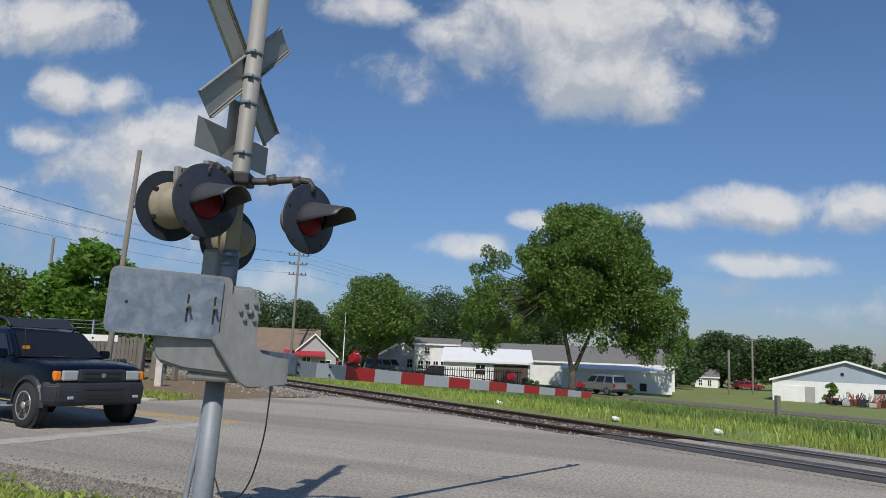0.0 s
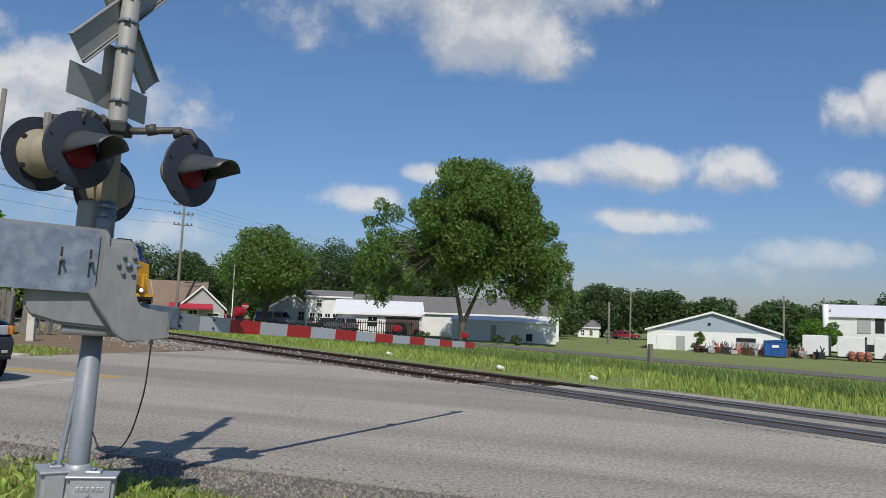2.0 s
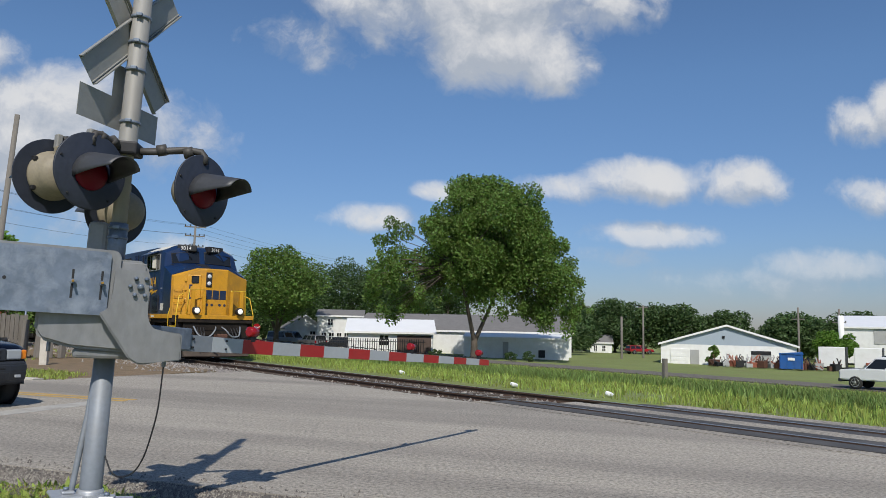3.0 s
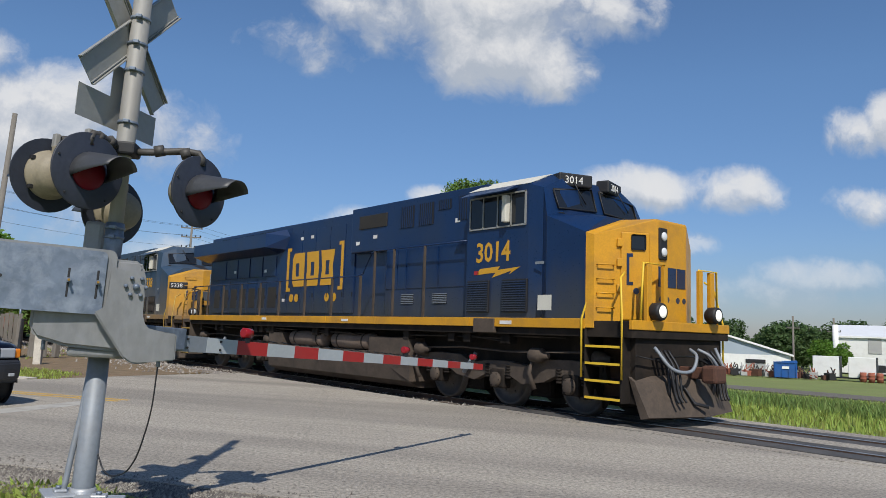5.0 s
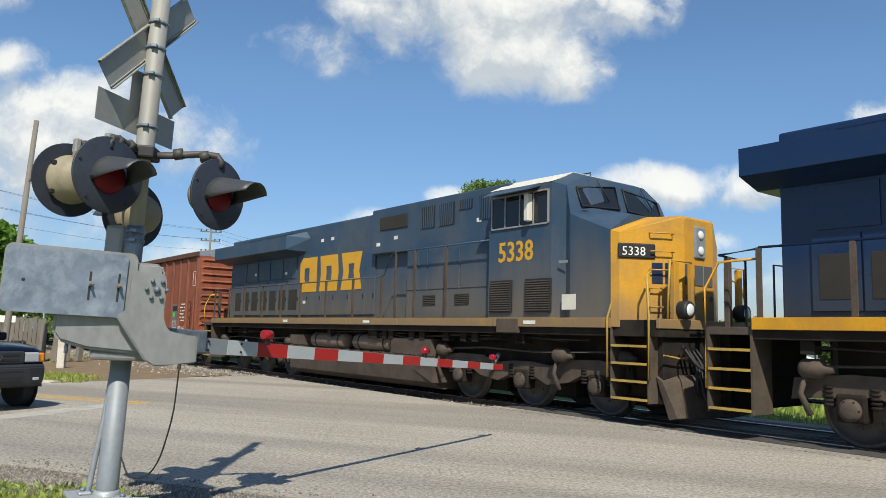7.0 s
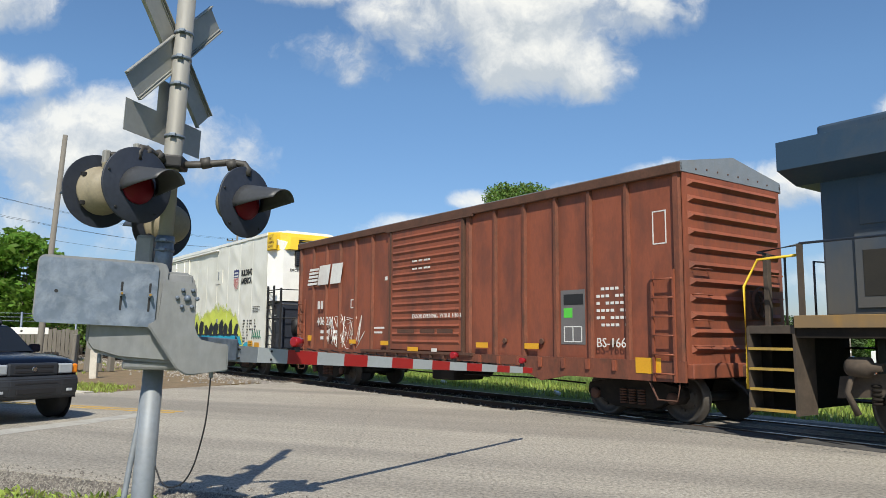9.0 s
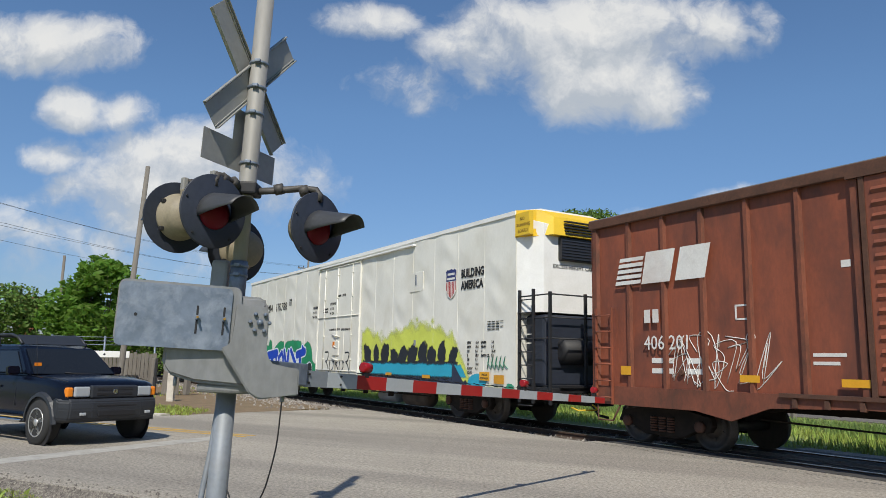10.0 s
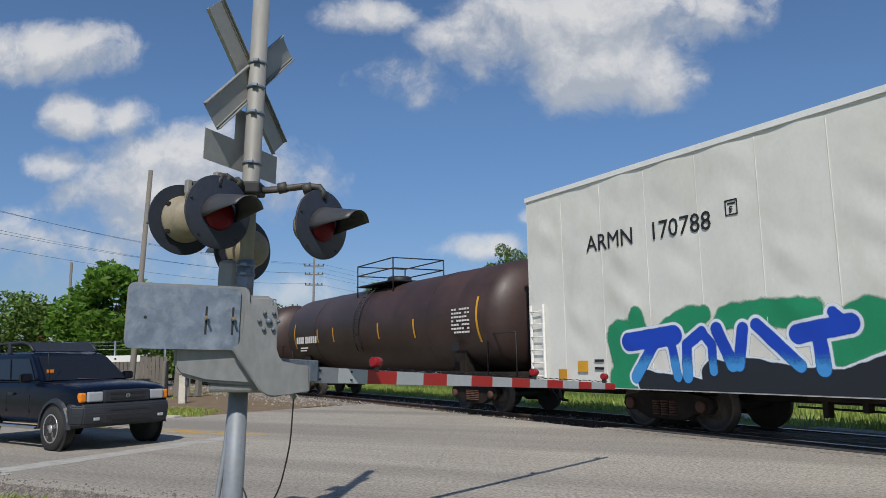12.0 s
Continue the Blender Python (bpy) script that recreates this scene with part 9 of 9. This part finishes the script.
# overhead wires from the tall pole past the leaning one
for k, (za, zb, off) in enumerate(((12.2, 9.4, -1.0), (12.2, 9.0, 1.0), (11.2, 8.2, -0.9), (11.2, 7.7, 0.9), (10.0, 7.1, 0.0))):
    p0, p1 = Vector((-17.4 + off, 84.3, za)), Vector((-30.0 + off * 0.3, 26.0, zb + 1.5))
    pts = []
    for i in range(13):
        f = i / 12
        p = p0.lerp(p1, f)
        p.z -= 1.2 * 4 * f * (1 - f)
        pts.append(p)
    bm = bmesh.new()
    tube(bm, pts, 0.009, 4)
    tagged(part("overhead_wire", bm, WIRE), "thin black overhead wire between poles", "wire", "overhead wires")
    q1 = Vector((20 + off, 150, za + 1.0))
    bm = bmesh.new()
    tube(bm, [p0.lerp(q1, i / 8) - Vector((0, 0, 1.6 * 4 * (i / 8) * (1 - i / 8))) for i in range(9)], 0.010, 4)
    tagged(part("overhead_wire", bm, WIRE), "thin black overhead wire between poles", "wire", "overhead wires")
# stop sign
T = thing("stop_sign", "red octagonal stop sign on a steel post", "stop sign", on_ground(-10.6, 88.0, 4))
one("post", cyl, GALV, T, (0, 0, 0), (0, 0, 2.2), 0.04)
one("plate", (lambda b: prism(b, [(0.42 * math.cos(math.pi / 8 + k * math.pi / 4), 2.35 + 0.42 * math.sin(math.pi / 8 + k * math.pi / 4)) for k in range(8)], -0.06, -0.04, "y")), REDPLASTIC, T)
words("lettering", "STOP", 0.30, WHITEPAINT, T, pose(-0.34, -0.065, 2.25, 90, 0, 0), 0.003)
# picket fence before the houses
T = thing("picket_fence", "dark picket fence before the white building", "fence", pose(-3.4, 84.5, -1.45, 0, 0, -4))
for k in range(46):
    one("picket", box, DARKTRIM, T, k * 0.26, k * 0.26 + 0.09, -0.02, 0.02, 0.0, 1.55)
one("rail", box, DARKTRIM, T, 0, 12, 0.02, 0.06, 1.2, 1.28)
# board fence and guard rail beside the road
T = thing("board_fence", "weathered grey board fence with wire on top", "fence", pose(-15.9, 29.0, 0, 0, 0, 24))
for k in range(26):
    one("board", box, WOODPOLE, T, k * 0.15, k * 0.15 + 0.135, -0.012, 0.012, 0.0, 1.62 + 0.03 * ((k * 7) % 3))
for k in range(3):
    one("post", cyl, GALV, T, (k * 1.9, 0.08, 0), (k * 1.9, 0.08, 2.3), 0.04)
for z in (1.95, 2.1, 2.25):
    one("wire_strand", cyl, GALV, T, (0, 0.08, z), (3.9, 0.08, z), 0.012, seg=6)
T = thing("steel_beam", "white painted steel beam lying on posts", "beam", pose(-15.6, 28.2, 0, 0, 0, 24))
one("beam", box, WHITEPAINT, T, 0, 2.9, -0.06, 0.06, 1.45, 1.70, 0.01)
for x in (0.4, 1.2, 2.0, 2.6):
    one("hole", cyl, DARKTRIM, T, (x, -0.064, 1.57), (x, -0.05, 1.57), 0.04)
for x in (0.2, 2.7):
    one("post", box, WOODPOLE, T, x - 0.1, x + 0.1, 0.0, 0.2, 0, 1.45)
for k in range(4):
    px, py = -12.3 + 0.42 * k, 30.3 + 0.1 * k
    T = thing("old_tie_post", "upright weathered wooden tie stump", "post", pose(px, py, 0, 0, 3 * (k % 2), 20 * k), "tie stumps")
    one("post", box, WOODPOLE, T, -0.11, 0.11, -0.09, 0.09, 0, 1.45 - 0.12 * k, 0.02)
T = thing("chimney", "red brick chimney above the trees", "chimney", pose(-36.0, 61.5, 0, 0, 0, 20))
one("stack", box, BRICKRED, T, -0.8, 0.8, -0.8, 0.8, 0, 6.3, 0.03)
one("cap", box, BRICKRED, T, -0.9, 0.9, -0.9, 0.9, 6.05, 6.3, 0.03)

# ---- trees ----
def quads(centres, size, rng, aspect=0.55, droop=0.0):
    """Leaf sprays: one small bent quad at each centre, turned at random."""
    n = len(centres)
    a = rng.normal(size=(n, 3))
    a[:, 2] = a[:, 2] * 0.6 - droop
    a /= np.linalg.norm(a, axis=1, keepdims=True)
    b = np.cross(a, rng.normal(size=(n, 3)))
    b /= np.linalg.norm(b, axis=1, keepdims=True) + 1e-9
    s = size * rng.uniform(0.6, 1.4, (n, 1))
    v = np.stack([centres - a * s * 0.5, centres + b * s * aspect * 0.5, centres + a * s * 0.5, centres - b * s * aspect * 0.5], 1).reshape(-1, 3)
    f = np.arange(n * 4).reshape(n, 4)
    return v, f


def tree(label, x, y, height, width, material, n=9000, leaf=0.4, seed=1, trunk=0.3, low=0.22, clumps=34, droop=0.0, forks=3, flat=1.0, name="tree", zbase=None, group="", top=0.0, cr=(0.20, 0.36), lobes=None):
    """A broadleaf tree: tapered trunk, limbs to each clump, and a crown of many leaf sprays with gaps between the clumps."""
    rng = np.random.default_rng(seed)
    z0 = (ground_z(x, y) if zbase is None else zbase) - 0.05
    T = thing(name, label, "tree", pose(x, y, z0), group)
    R = width / 2
    zc, H2 = height * (low + 1) / 2, height * (1 - low) / 2
    cl = []
    if lobes:
        vol = [l[3] * l[4] * l[5] for l in lobes]
        for (lx, ly, lz, rx, ry, rz), vv in zip(lobes, vol):
            for k in range(max(3, int(clumps * vv / sum(vol)))):
                q = rng.normal(size=3)
                q *= rng.uniform(0.3, 0.92) ** 0.5 / np.linalg.norm(q)
                cl.append((lx + q[0] * rx, ly + q[1] * ry, lz + q[2] * rz, rng.uniform(*cr) * min(rx, rz)))
        clumps = 0
    while len(cl) < clumps:
        p = rng.normal(size=3)
        p /= np.linalg.norm(p)
        r = rng.uniform(0.35, 0.86) ** 0.6
        q = p * r
        if q[2] < -0.75:
            continue
        wide = 1.0 - 0.25 * max(0, q[2]) + top * q[2]
        cl.append((q[0] * R * wide * 0.86, q[1] * R * wide * 0.86, zc + q[2] * H2 * 0.86, rng.uniform(*cr) * R * (1.15 - 0.3 * abs(q[2]))))
    pts = []
    tot = sum(c[3] ** 2 for c in cl)
    for cx, cy, cz, r in cl:
        m = int(n * r * r / tot)
        p = rng.normal(size=(m, 3))
        p /= np.linalg.norm(p, axis=1, keepdims=True)
        p *= (rng.uniform(0.35, 1.05, (m, 1)) ** 0.5) * r
        p[:, 2] *= 0.72 * flat
        if droop:
            p[:, 2] -= droop * rng.random(m) ** 2 * r * (1.6 if cz < zc else 0.8)
        pts.append(p + (cx, cy, cz))
    v, f = quads(np.concatenate(pts), leaf, rng, 0.5, droop * 0.8)
    mesh_of("crown", v, f, material, T)
    fork = height * (low * 0.55 + 0.05)
    bm = bmesh.new()
    lathe(bm, [(-0.2, trunk * 1.5), (0.25, trunk * 1.1), (fork * 0.6, trunk * 0.9), (fork, trunk * 0.8)], (0, 0, 0), (0, 0, 1), 12)
    mains = []
    for k in range(forks):
        a = 2 * math.pi * k / forks + seed
        e = Vector((math.cos(a) * R * 0.28, math.sin(a) * R * 0.28, zc - H2 * 0.2))
        cyl(bm, (0, 0, fork * 0.8), Vector((0, 0, fork)).lerp(e, 0.5) + Vector((0, 0, -0.3)), trunk * 0.62, trunk * 0.42, 8, False)
        cyl(bm, Vector((0, 0, fork)).lerp(e, 0.5) + Vector((0, 0, -0.3)), e, trunk * 0.42, trunk * 0.28, 8, False)
        mains.append(e)
    for cx, cy, cz, r in cl:
        c = Vector((cx, cy, cz))
        m = min(mains, key=lambda e: (e - c).length)
        mid = m.lerp(c, 0.5) + Vector((0, 0, 0.06 * height * 0.3))
        cyl(bm, m, mid, trunk * 0.20, trunk * 0.12, 6, False)
        cyl(bm, mid, c, trunk * 0.12, trunk * 0.04, 6, False)
    part("trunk", bm, BARK, T)
    return T


tree("large spreading willow-like tree with drooping green crown", 12.0, 71.0, 18.4, 20.6, LEAF, 130000, 0.29, 4, 0.36, 0.12, 260, 0.9, 3, cr=(0.19, 0.34),
     lobes=((1.6, 0, 12.4, 6.0, 6.0, 5.6), (-5.2, 0.5, 11.0, 4.6, 5.0, 3.6), (6.0, 0, 8.8, 4.2, 5.0, 4.2), (-7.6, -0.5, 7.6, 4.0, 4.5, 2.6), (0.2, 1, 9.2, 6.0, 5.0, 3.0), (7.6, -0.5, 5.0, 2.8, 3.0, 2.8), (-2.6, -2, 7.4, 4.0, 3.0, 2.0), (4.0, -1.5, 5.6, 2.2, 2.4, 2.2), (-8.8, 0, 6.0, 2.6, 3.6, 2.6), (-5.4, -1, 5.4, 3.2, 3.0, 2.0), (8.6, 0, 7.0, 2.6, 3.6, 3.4)))
tree("round green tree with open crown before the houses", -9.0, 94.6, 13.4, 13.2, LEAF, 24000, 0.34, 7, 0.38, 0.20, 60, 0.2)
# woods behind the houses
rngw = random.Random(21)
for x, y, h, w in ((-30, 118, 12.5, 11), (-24, 122, 11.5, 10), (-17, 126, 10.5, 10), (-13, 117, 10.5, 9), (-38, 112, 11, 11), (-1, 124, 15.5, 12), (5, 122, 13.5, 11), (10, 126, 13, 11), (16, 128, 12, 11), (-8, 128, 13, 12)):
    tree("dark green broadleaf tree in the wood behind the houses", x, y, h, w, LEAF_DARK, 16000, 0.38, rngw.randrange(999), 0.3, 0.03, 26, cr=(0.34, 0.55), group="wood behind the houses")
for x, y, h, w, mt in ((36, 118, 8.0, 8, LEAF_DARK), (30.5, 104, 5.4, 6.5, LEAF_DARK), (50, 122, 9.5, 10, LEAF_DARK), (56, 119, 9.5, 10, LEAF_DARK), (62, 117, 8.8, 9, LEAF_DARK), (47, 128, 10.0, 10, LEAF_DARK), (44, 136, 9, 11, LEAF), (68, 112, 7.2, 6, LEAF_DARK), (72, 112, 8.0, 10, LEAF_DARK),
                       (79, 108, 8.2, 10, LEAF_DARK), (86, 103, 9.5, 10, LEAF_DARK), (92, 100, 9.5, 11, LEAF_DARK), (66, 104, 7.2, 9, LEAF_DARK), (26, 108, 6.5, 7, LEAF)):
    tree("dark tree in the wooded edge beyond the field", x, y, h, w, mt, 9000, 0.5, rngw.randrange(999), 0.28, 0.0, 24, cr=(0.34, 0.55), group="trees beyond the field")
tree("bright green rounded bush beside the yard", 52.6, 75.2, 4.4, 5.2, LEAF_BRIGHT, 9000, 0.28, 31, 0.12, 0.04, 26, name="bush")
tree("small shrub before the shed", 37.2, 73.0, 2.4, 2.0, LEAF, 1500, 0.2, 33, 0.05, 0.05, 12, name="bush")
# near trees to the left
tree("bright broad-leaved tree behind the fence", -20.0, 41.2, 7.4, 6.0, LEAF_BRIGHT, 9000, 0.36, 12, 0.18, 0.05, 34, zbase=0.0, cr=(0.28, 0.45))
tree("bright broad-leaved tree behind the fence", -15.6, 47.0, 5.6, 4.6, LEAF_BRIGHT, 5000, 0.34, 14, 0.14, 0.03, 22, zbase=0.0, cr=(0.28, 0.45))
for x, y, h, w, sd in ((-29.0, 47.2, 6.7, 5.4, 15), (-33.5, 46.0, 6.2, 6.0, 16), (-25.0, 48.5, 5.0, 4.8, 17), (-22.6, 45.0, 4.2, 4.4, 18), (-38.5, 47.0, 6.8, 7.0, 19), (-19, 52, 5, 6, 20), (-45, 45, 7, 8, 22)):
    tree("feathery green tree behind the fence line", x, y, h, w, LEAF, 8000, 0.26, sd, 0.14, 0.0, 26, zbase=0.0, cr=(0.28, 0.46), group="trees behind the fence")
# small bushes below the big tree
for x, y in ((15.0, 68.5), (16.6, 68.0), (8.2, 70.2)):
    tree("small dark shrub at the wall", x, y, 1.1, 1.6, LEAF_DARK, 700, 0.16, int(x * 10), 0.04, 0.02, 8, name="bush")


# ---- grass ----
def blades(name, label, xy, zs, hmin, hmax, wd, lean, material, rng):
    n = len(xy)
    h = rng.uniform(hmin, hmax, n)
    a = rng.uniform(0, 2 * math.pi, n)
    dx, dy = np.cos(a), np.sin(a)
    le = rng.uniform(0.1, lean, n) * h
    b = rng.uniform(0, 2 * math.pi, n)
    base = np.column_stack([xy, zs])
    side = np.column_stack([dx, dy, np.zeros(n)]) * (wd * rng.uniform(0.6, 1.4, n))[:, None]
    tip = base + np.column_stack([np.cos(b) * le, np.sin(b) * le, h])
    mid = base + np.column_stack([np.cos(b) * le * 0.3, np.sin(b) * le * 0.3, h * 0.6])
    v = np.stack([base - side, base + side, mid + side * 0.8, tip, mid - side * 0.8], 1).reshape(-1, 3)
    k = np.arange(n)[:, None] * 5
    f = np.concatenate([k + np.array([[0, 1, 2]]), k + np.array([[0, 2, 4]]), k + np.array([[4, 2, 3]])]).reshape(-1, 3)
    tagged(mesh_of(name, v, f, material), label, "grass", kind="stuff")


def scatter(n, x0, x1, y0, y1, keep, rng, clump=1.2, thresh=-0.35):
    x, y = rng.uniform(x0, x1, n), rng.uniform(y0, y1, n)
    ok = keep(x, y)
    x, y = x[ok], y[ok]
    nz = np.array([noise.noise((a * clump, b * clump, 7.0)) for a, b in zip(x, y)])
    ok = nz > thresh + rng.uniform(-0.25, 0.1, len(x))
    return np.column_stack([x[ok], y[ok]])


def make_grass():
    rng = np.random.default_rng(5)
    dep = lambda x, y: x * N2.x + y * N2.y
    wid = lambda x, y: x * W2.x + y * W2.y
    path = lambda x, y: (y < 4.95 - np.maximum(0, (x + 2.9)) * 0.75) & (x < -0.9)
    dirt = lambda x, y: ((x + 1.75) / 0.95) ** 2 + ((y - 4.85) / 0.62) ** 2 + 0.45 * np.sin(x * 7 + y * 4) * np.sin(y * 9 - x * 3) < 0.85
    edge = lambda x, y: 5.20 + 0.10 * (x < -1.2) + 0.12 * np.sin(x * 2.1) + 0.08 * np.sin(x * 5.3 + 1)
    xy = scatter(230000, -9, 5.5, 2.6, 10, lambda x, y: (wid(x, y) < edge(x, y)) & ~path(x, y) & (~dirt(x, y) | (rng.random(len(x)) < 0.14)), rng, 1.6, -0.5)
    blades("lawn_grass", "short green roadside grass with bare patches", xy, np.full(len(xy), -0.03), 0.020, 0.060, 0.0042, 1.4, GRASS, rng)
    xy = scatter(15000, -8, 5.0, 3.0, 8.5, lambda x, y: (wid(x, y) < edge(x, y)) & ~path(x, y) & ~dirt(x, y), rng, 0.9, -0.05)
    blades("broadleaf_weeds", "low broad-leaved weeds in the grass", xy, np.full(len(xy), -0.03), 0.03, 0.10, 0.020, 1.6, WEED, rng)
    xy = scatter(16000, -3.2, 0.2, 3.6, 6.2, lambda x, y: (wid(x, y) < edge(x, y)) & (((x + 1.6) / 1.35) ** 2 + ((y - 4.85) / 0.85) ** 2 < 1), rng, 2.2, -0.1)
    blades("dry_grass", "dead brown grass litter on the bare earth", xy, np.full(len(xy), -0.016), 0.008, 0.030, 0.004, 2.6, DRYGRASS, rng)
    xy = scatter(40000, -9, 5.5, 2.6, 10, lambda x, y: (wid(x, y) < edge(x, y)) & ~path(x, y), rng, 1.1, 0.05)
    blades("dry_grass", "dry yellow-brown blades among the green grass", xy, np.full(len(xy), -0.03), 0.02, 0.06, 0.0036, 1.6, DRYGRASS, rng)
    # far side of the track
    def far(n, s0, s1, d0, d1, hmin, hmax, wd, material, name, label, clump, thresh, lean=0.6):
        s, d = rng.uniform(s0, s1, n), d0 + (d1 - d0) * rng.random(n) ** 1.3
        nz = np.array([noise.noise((a * clump, b * clump, 3.0)) for a, b in zip(s, d)])
        ok = nz > thresh + rng.uniform(-0.2, 0.2, n)
        s, d = s[ok], d[ok]
        xy = np.column_stack([V2.x * s + N2.x * d, V2.y * s + N2.y * d])
        blades(name, label, xy, np.array([gz(q) for q in d]) - 0.06, hmin, hmax, wd, lean, material, rng)
    far(100000, -75, 8, 13.7, 43.8, 0.06, 0.20, 0.014, GRASS, "field_grass", "rough green field grass beyond the railway", 0.3, -0.45)
    far(30000, -40, 6, 20, 30, 0.18, 0.46, 0.022, TALLGRASS, "tall_grass", "tall leafy green grass in the field", 0.22, -0.25)
    far(9000, -34, 6, 14.2, 20, 0.10, 0.32, 0.014, WEED, "verge_weeds", "yellow-green weeds along the railway verge", 0.5, -0.1)
    far(14000, -120, -30, 2.0, 9.0, 0.05, 0.18, 0.02, GRASS, "trackside_grass", "patchy grass beside the track", 0.4, 0.0)
    # strip between road and track to the left
    x, y = rng.uniform(-16, -7, 9000), rng.uniform(18.5, 24, 9000)
    ok = (wid(x, y) > 14.35) & (wid(x, y) < 16.2 + 0.4 * np.sin(x * 1.3)) & (x < -6.8)
    blades("kerb_grass", "strip of short grass beside the road", np.column_stack([x[ok], y[ok]]), np.full(ok.sum(), -0.01), 0.05, 0.14, 0.012, 0.8, GRASS, rng)


make_grass()
# white litter in the verge
for sx, dx_ in ((-19.5, 14.3), (-11.0, 14.0), (-14.0, 13.9)):
    p = tk(sx, dx_, gz(dx_))
    T = thing("litter", "crumpled white litter in the verge", "litter", pose(p.x, p.y, p.z, 20, 10, 40), "verge litter")
    one("scrap", box, WHITEPAINT, T, -0.10, 0.10, -0.07, 0.07, 0.0, 0.09, 0.03)
for x, y in ((-2.32, 5.05),):
    T = thing("litter", "small white stone in the grass", "stone", pose(x, y, -0.02, 10, 20, 30))
    one("pebble", lathe, WHITEPAINT, T, [(0, 0.01), (0.01, 0.028), (0.035, 0.03), (0.055, 0.012)], (0, 0, 0), (0, 0, 1), 9)
T = thing("litter", "crumpled pink paper by the path", "litter", pose(-1.18, 4.0, -0.01, 10, 5, 30))
one("scrap", box, mat("pink_paper", (0.6, 0.2, 0.18), 0.8), T, -0.06, 0.06, -0.04, 0.04, 0.0, 0.05, 0.02)
make_ties()


# ---- what moves ----
def train_s(t):
    """How far the first locomotive's nose is along the track."""
    return -3.15 + 10.44 * (t - 5.5)


def motions():
    times = [i * 0.5 for i in range(25)]
    for ob, off in TRAIN:
        rows = []
        for t in times:
            p = tk(train_s(t) + off, MID, RAILZ)
            rows.append((t, pose(p.x, p.y, p.z, 0, 0, HEAD)))
        walk(ob, rows)
    # cars on the side street beyond the field, driving left
    rows = []
    for t, s in ((0, -51.9), (0.5, -58.9), (1.0, -65.6), (1.5, -72.4), (2.0, -78.6), (2.5, -84.2), (3.0, -88.7), (3.5, -92.5), (4.5, -99.0), (6.0, -108.0), (9.0, -126.0), (12.0, -144.0)):
        p = tk(s * 0.93, 46.5, STREET_Z)
        rows.append((t, pose(p.x, p.y, p.z, 0, 0, HEAD + 180)))
    walk(moving_suv, rows)
    rows = []
    for t in (0, 1, 2, 3, 4, 6, 8, 10, 12):
        p = tk(-15.8 - 15.4 * (t - 3.0), 45.0, STREET_Z)
        rows.append((t, pose(p.x, p.y, p.z, 0, 0, HEAD + 180)))
    walk(moving_pickup, rows)
    # the wheels roll with it: two rows every fifteenth of a second
    for ob, x, r in SPIN:
        walk(ob, [(k / 15, pose(x, 0, r, 0, math.degrees((train_s(k / 15) - train_s(0)) / r), 0)) for k in range(181)])


motions()
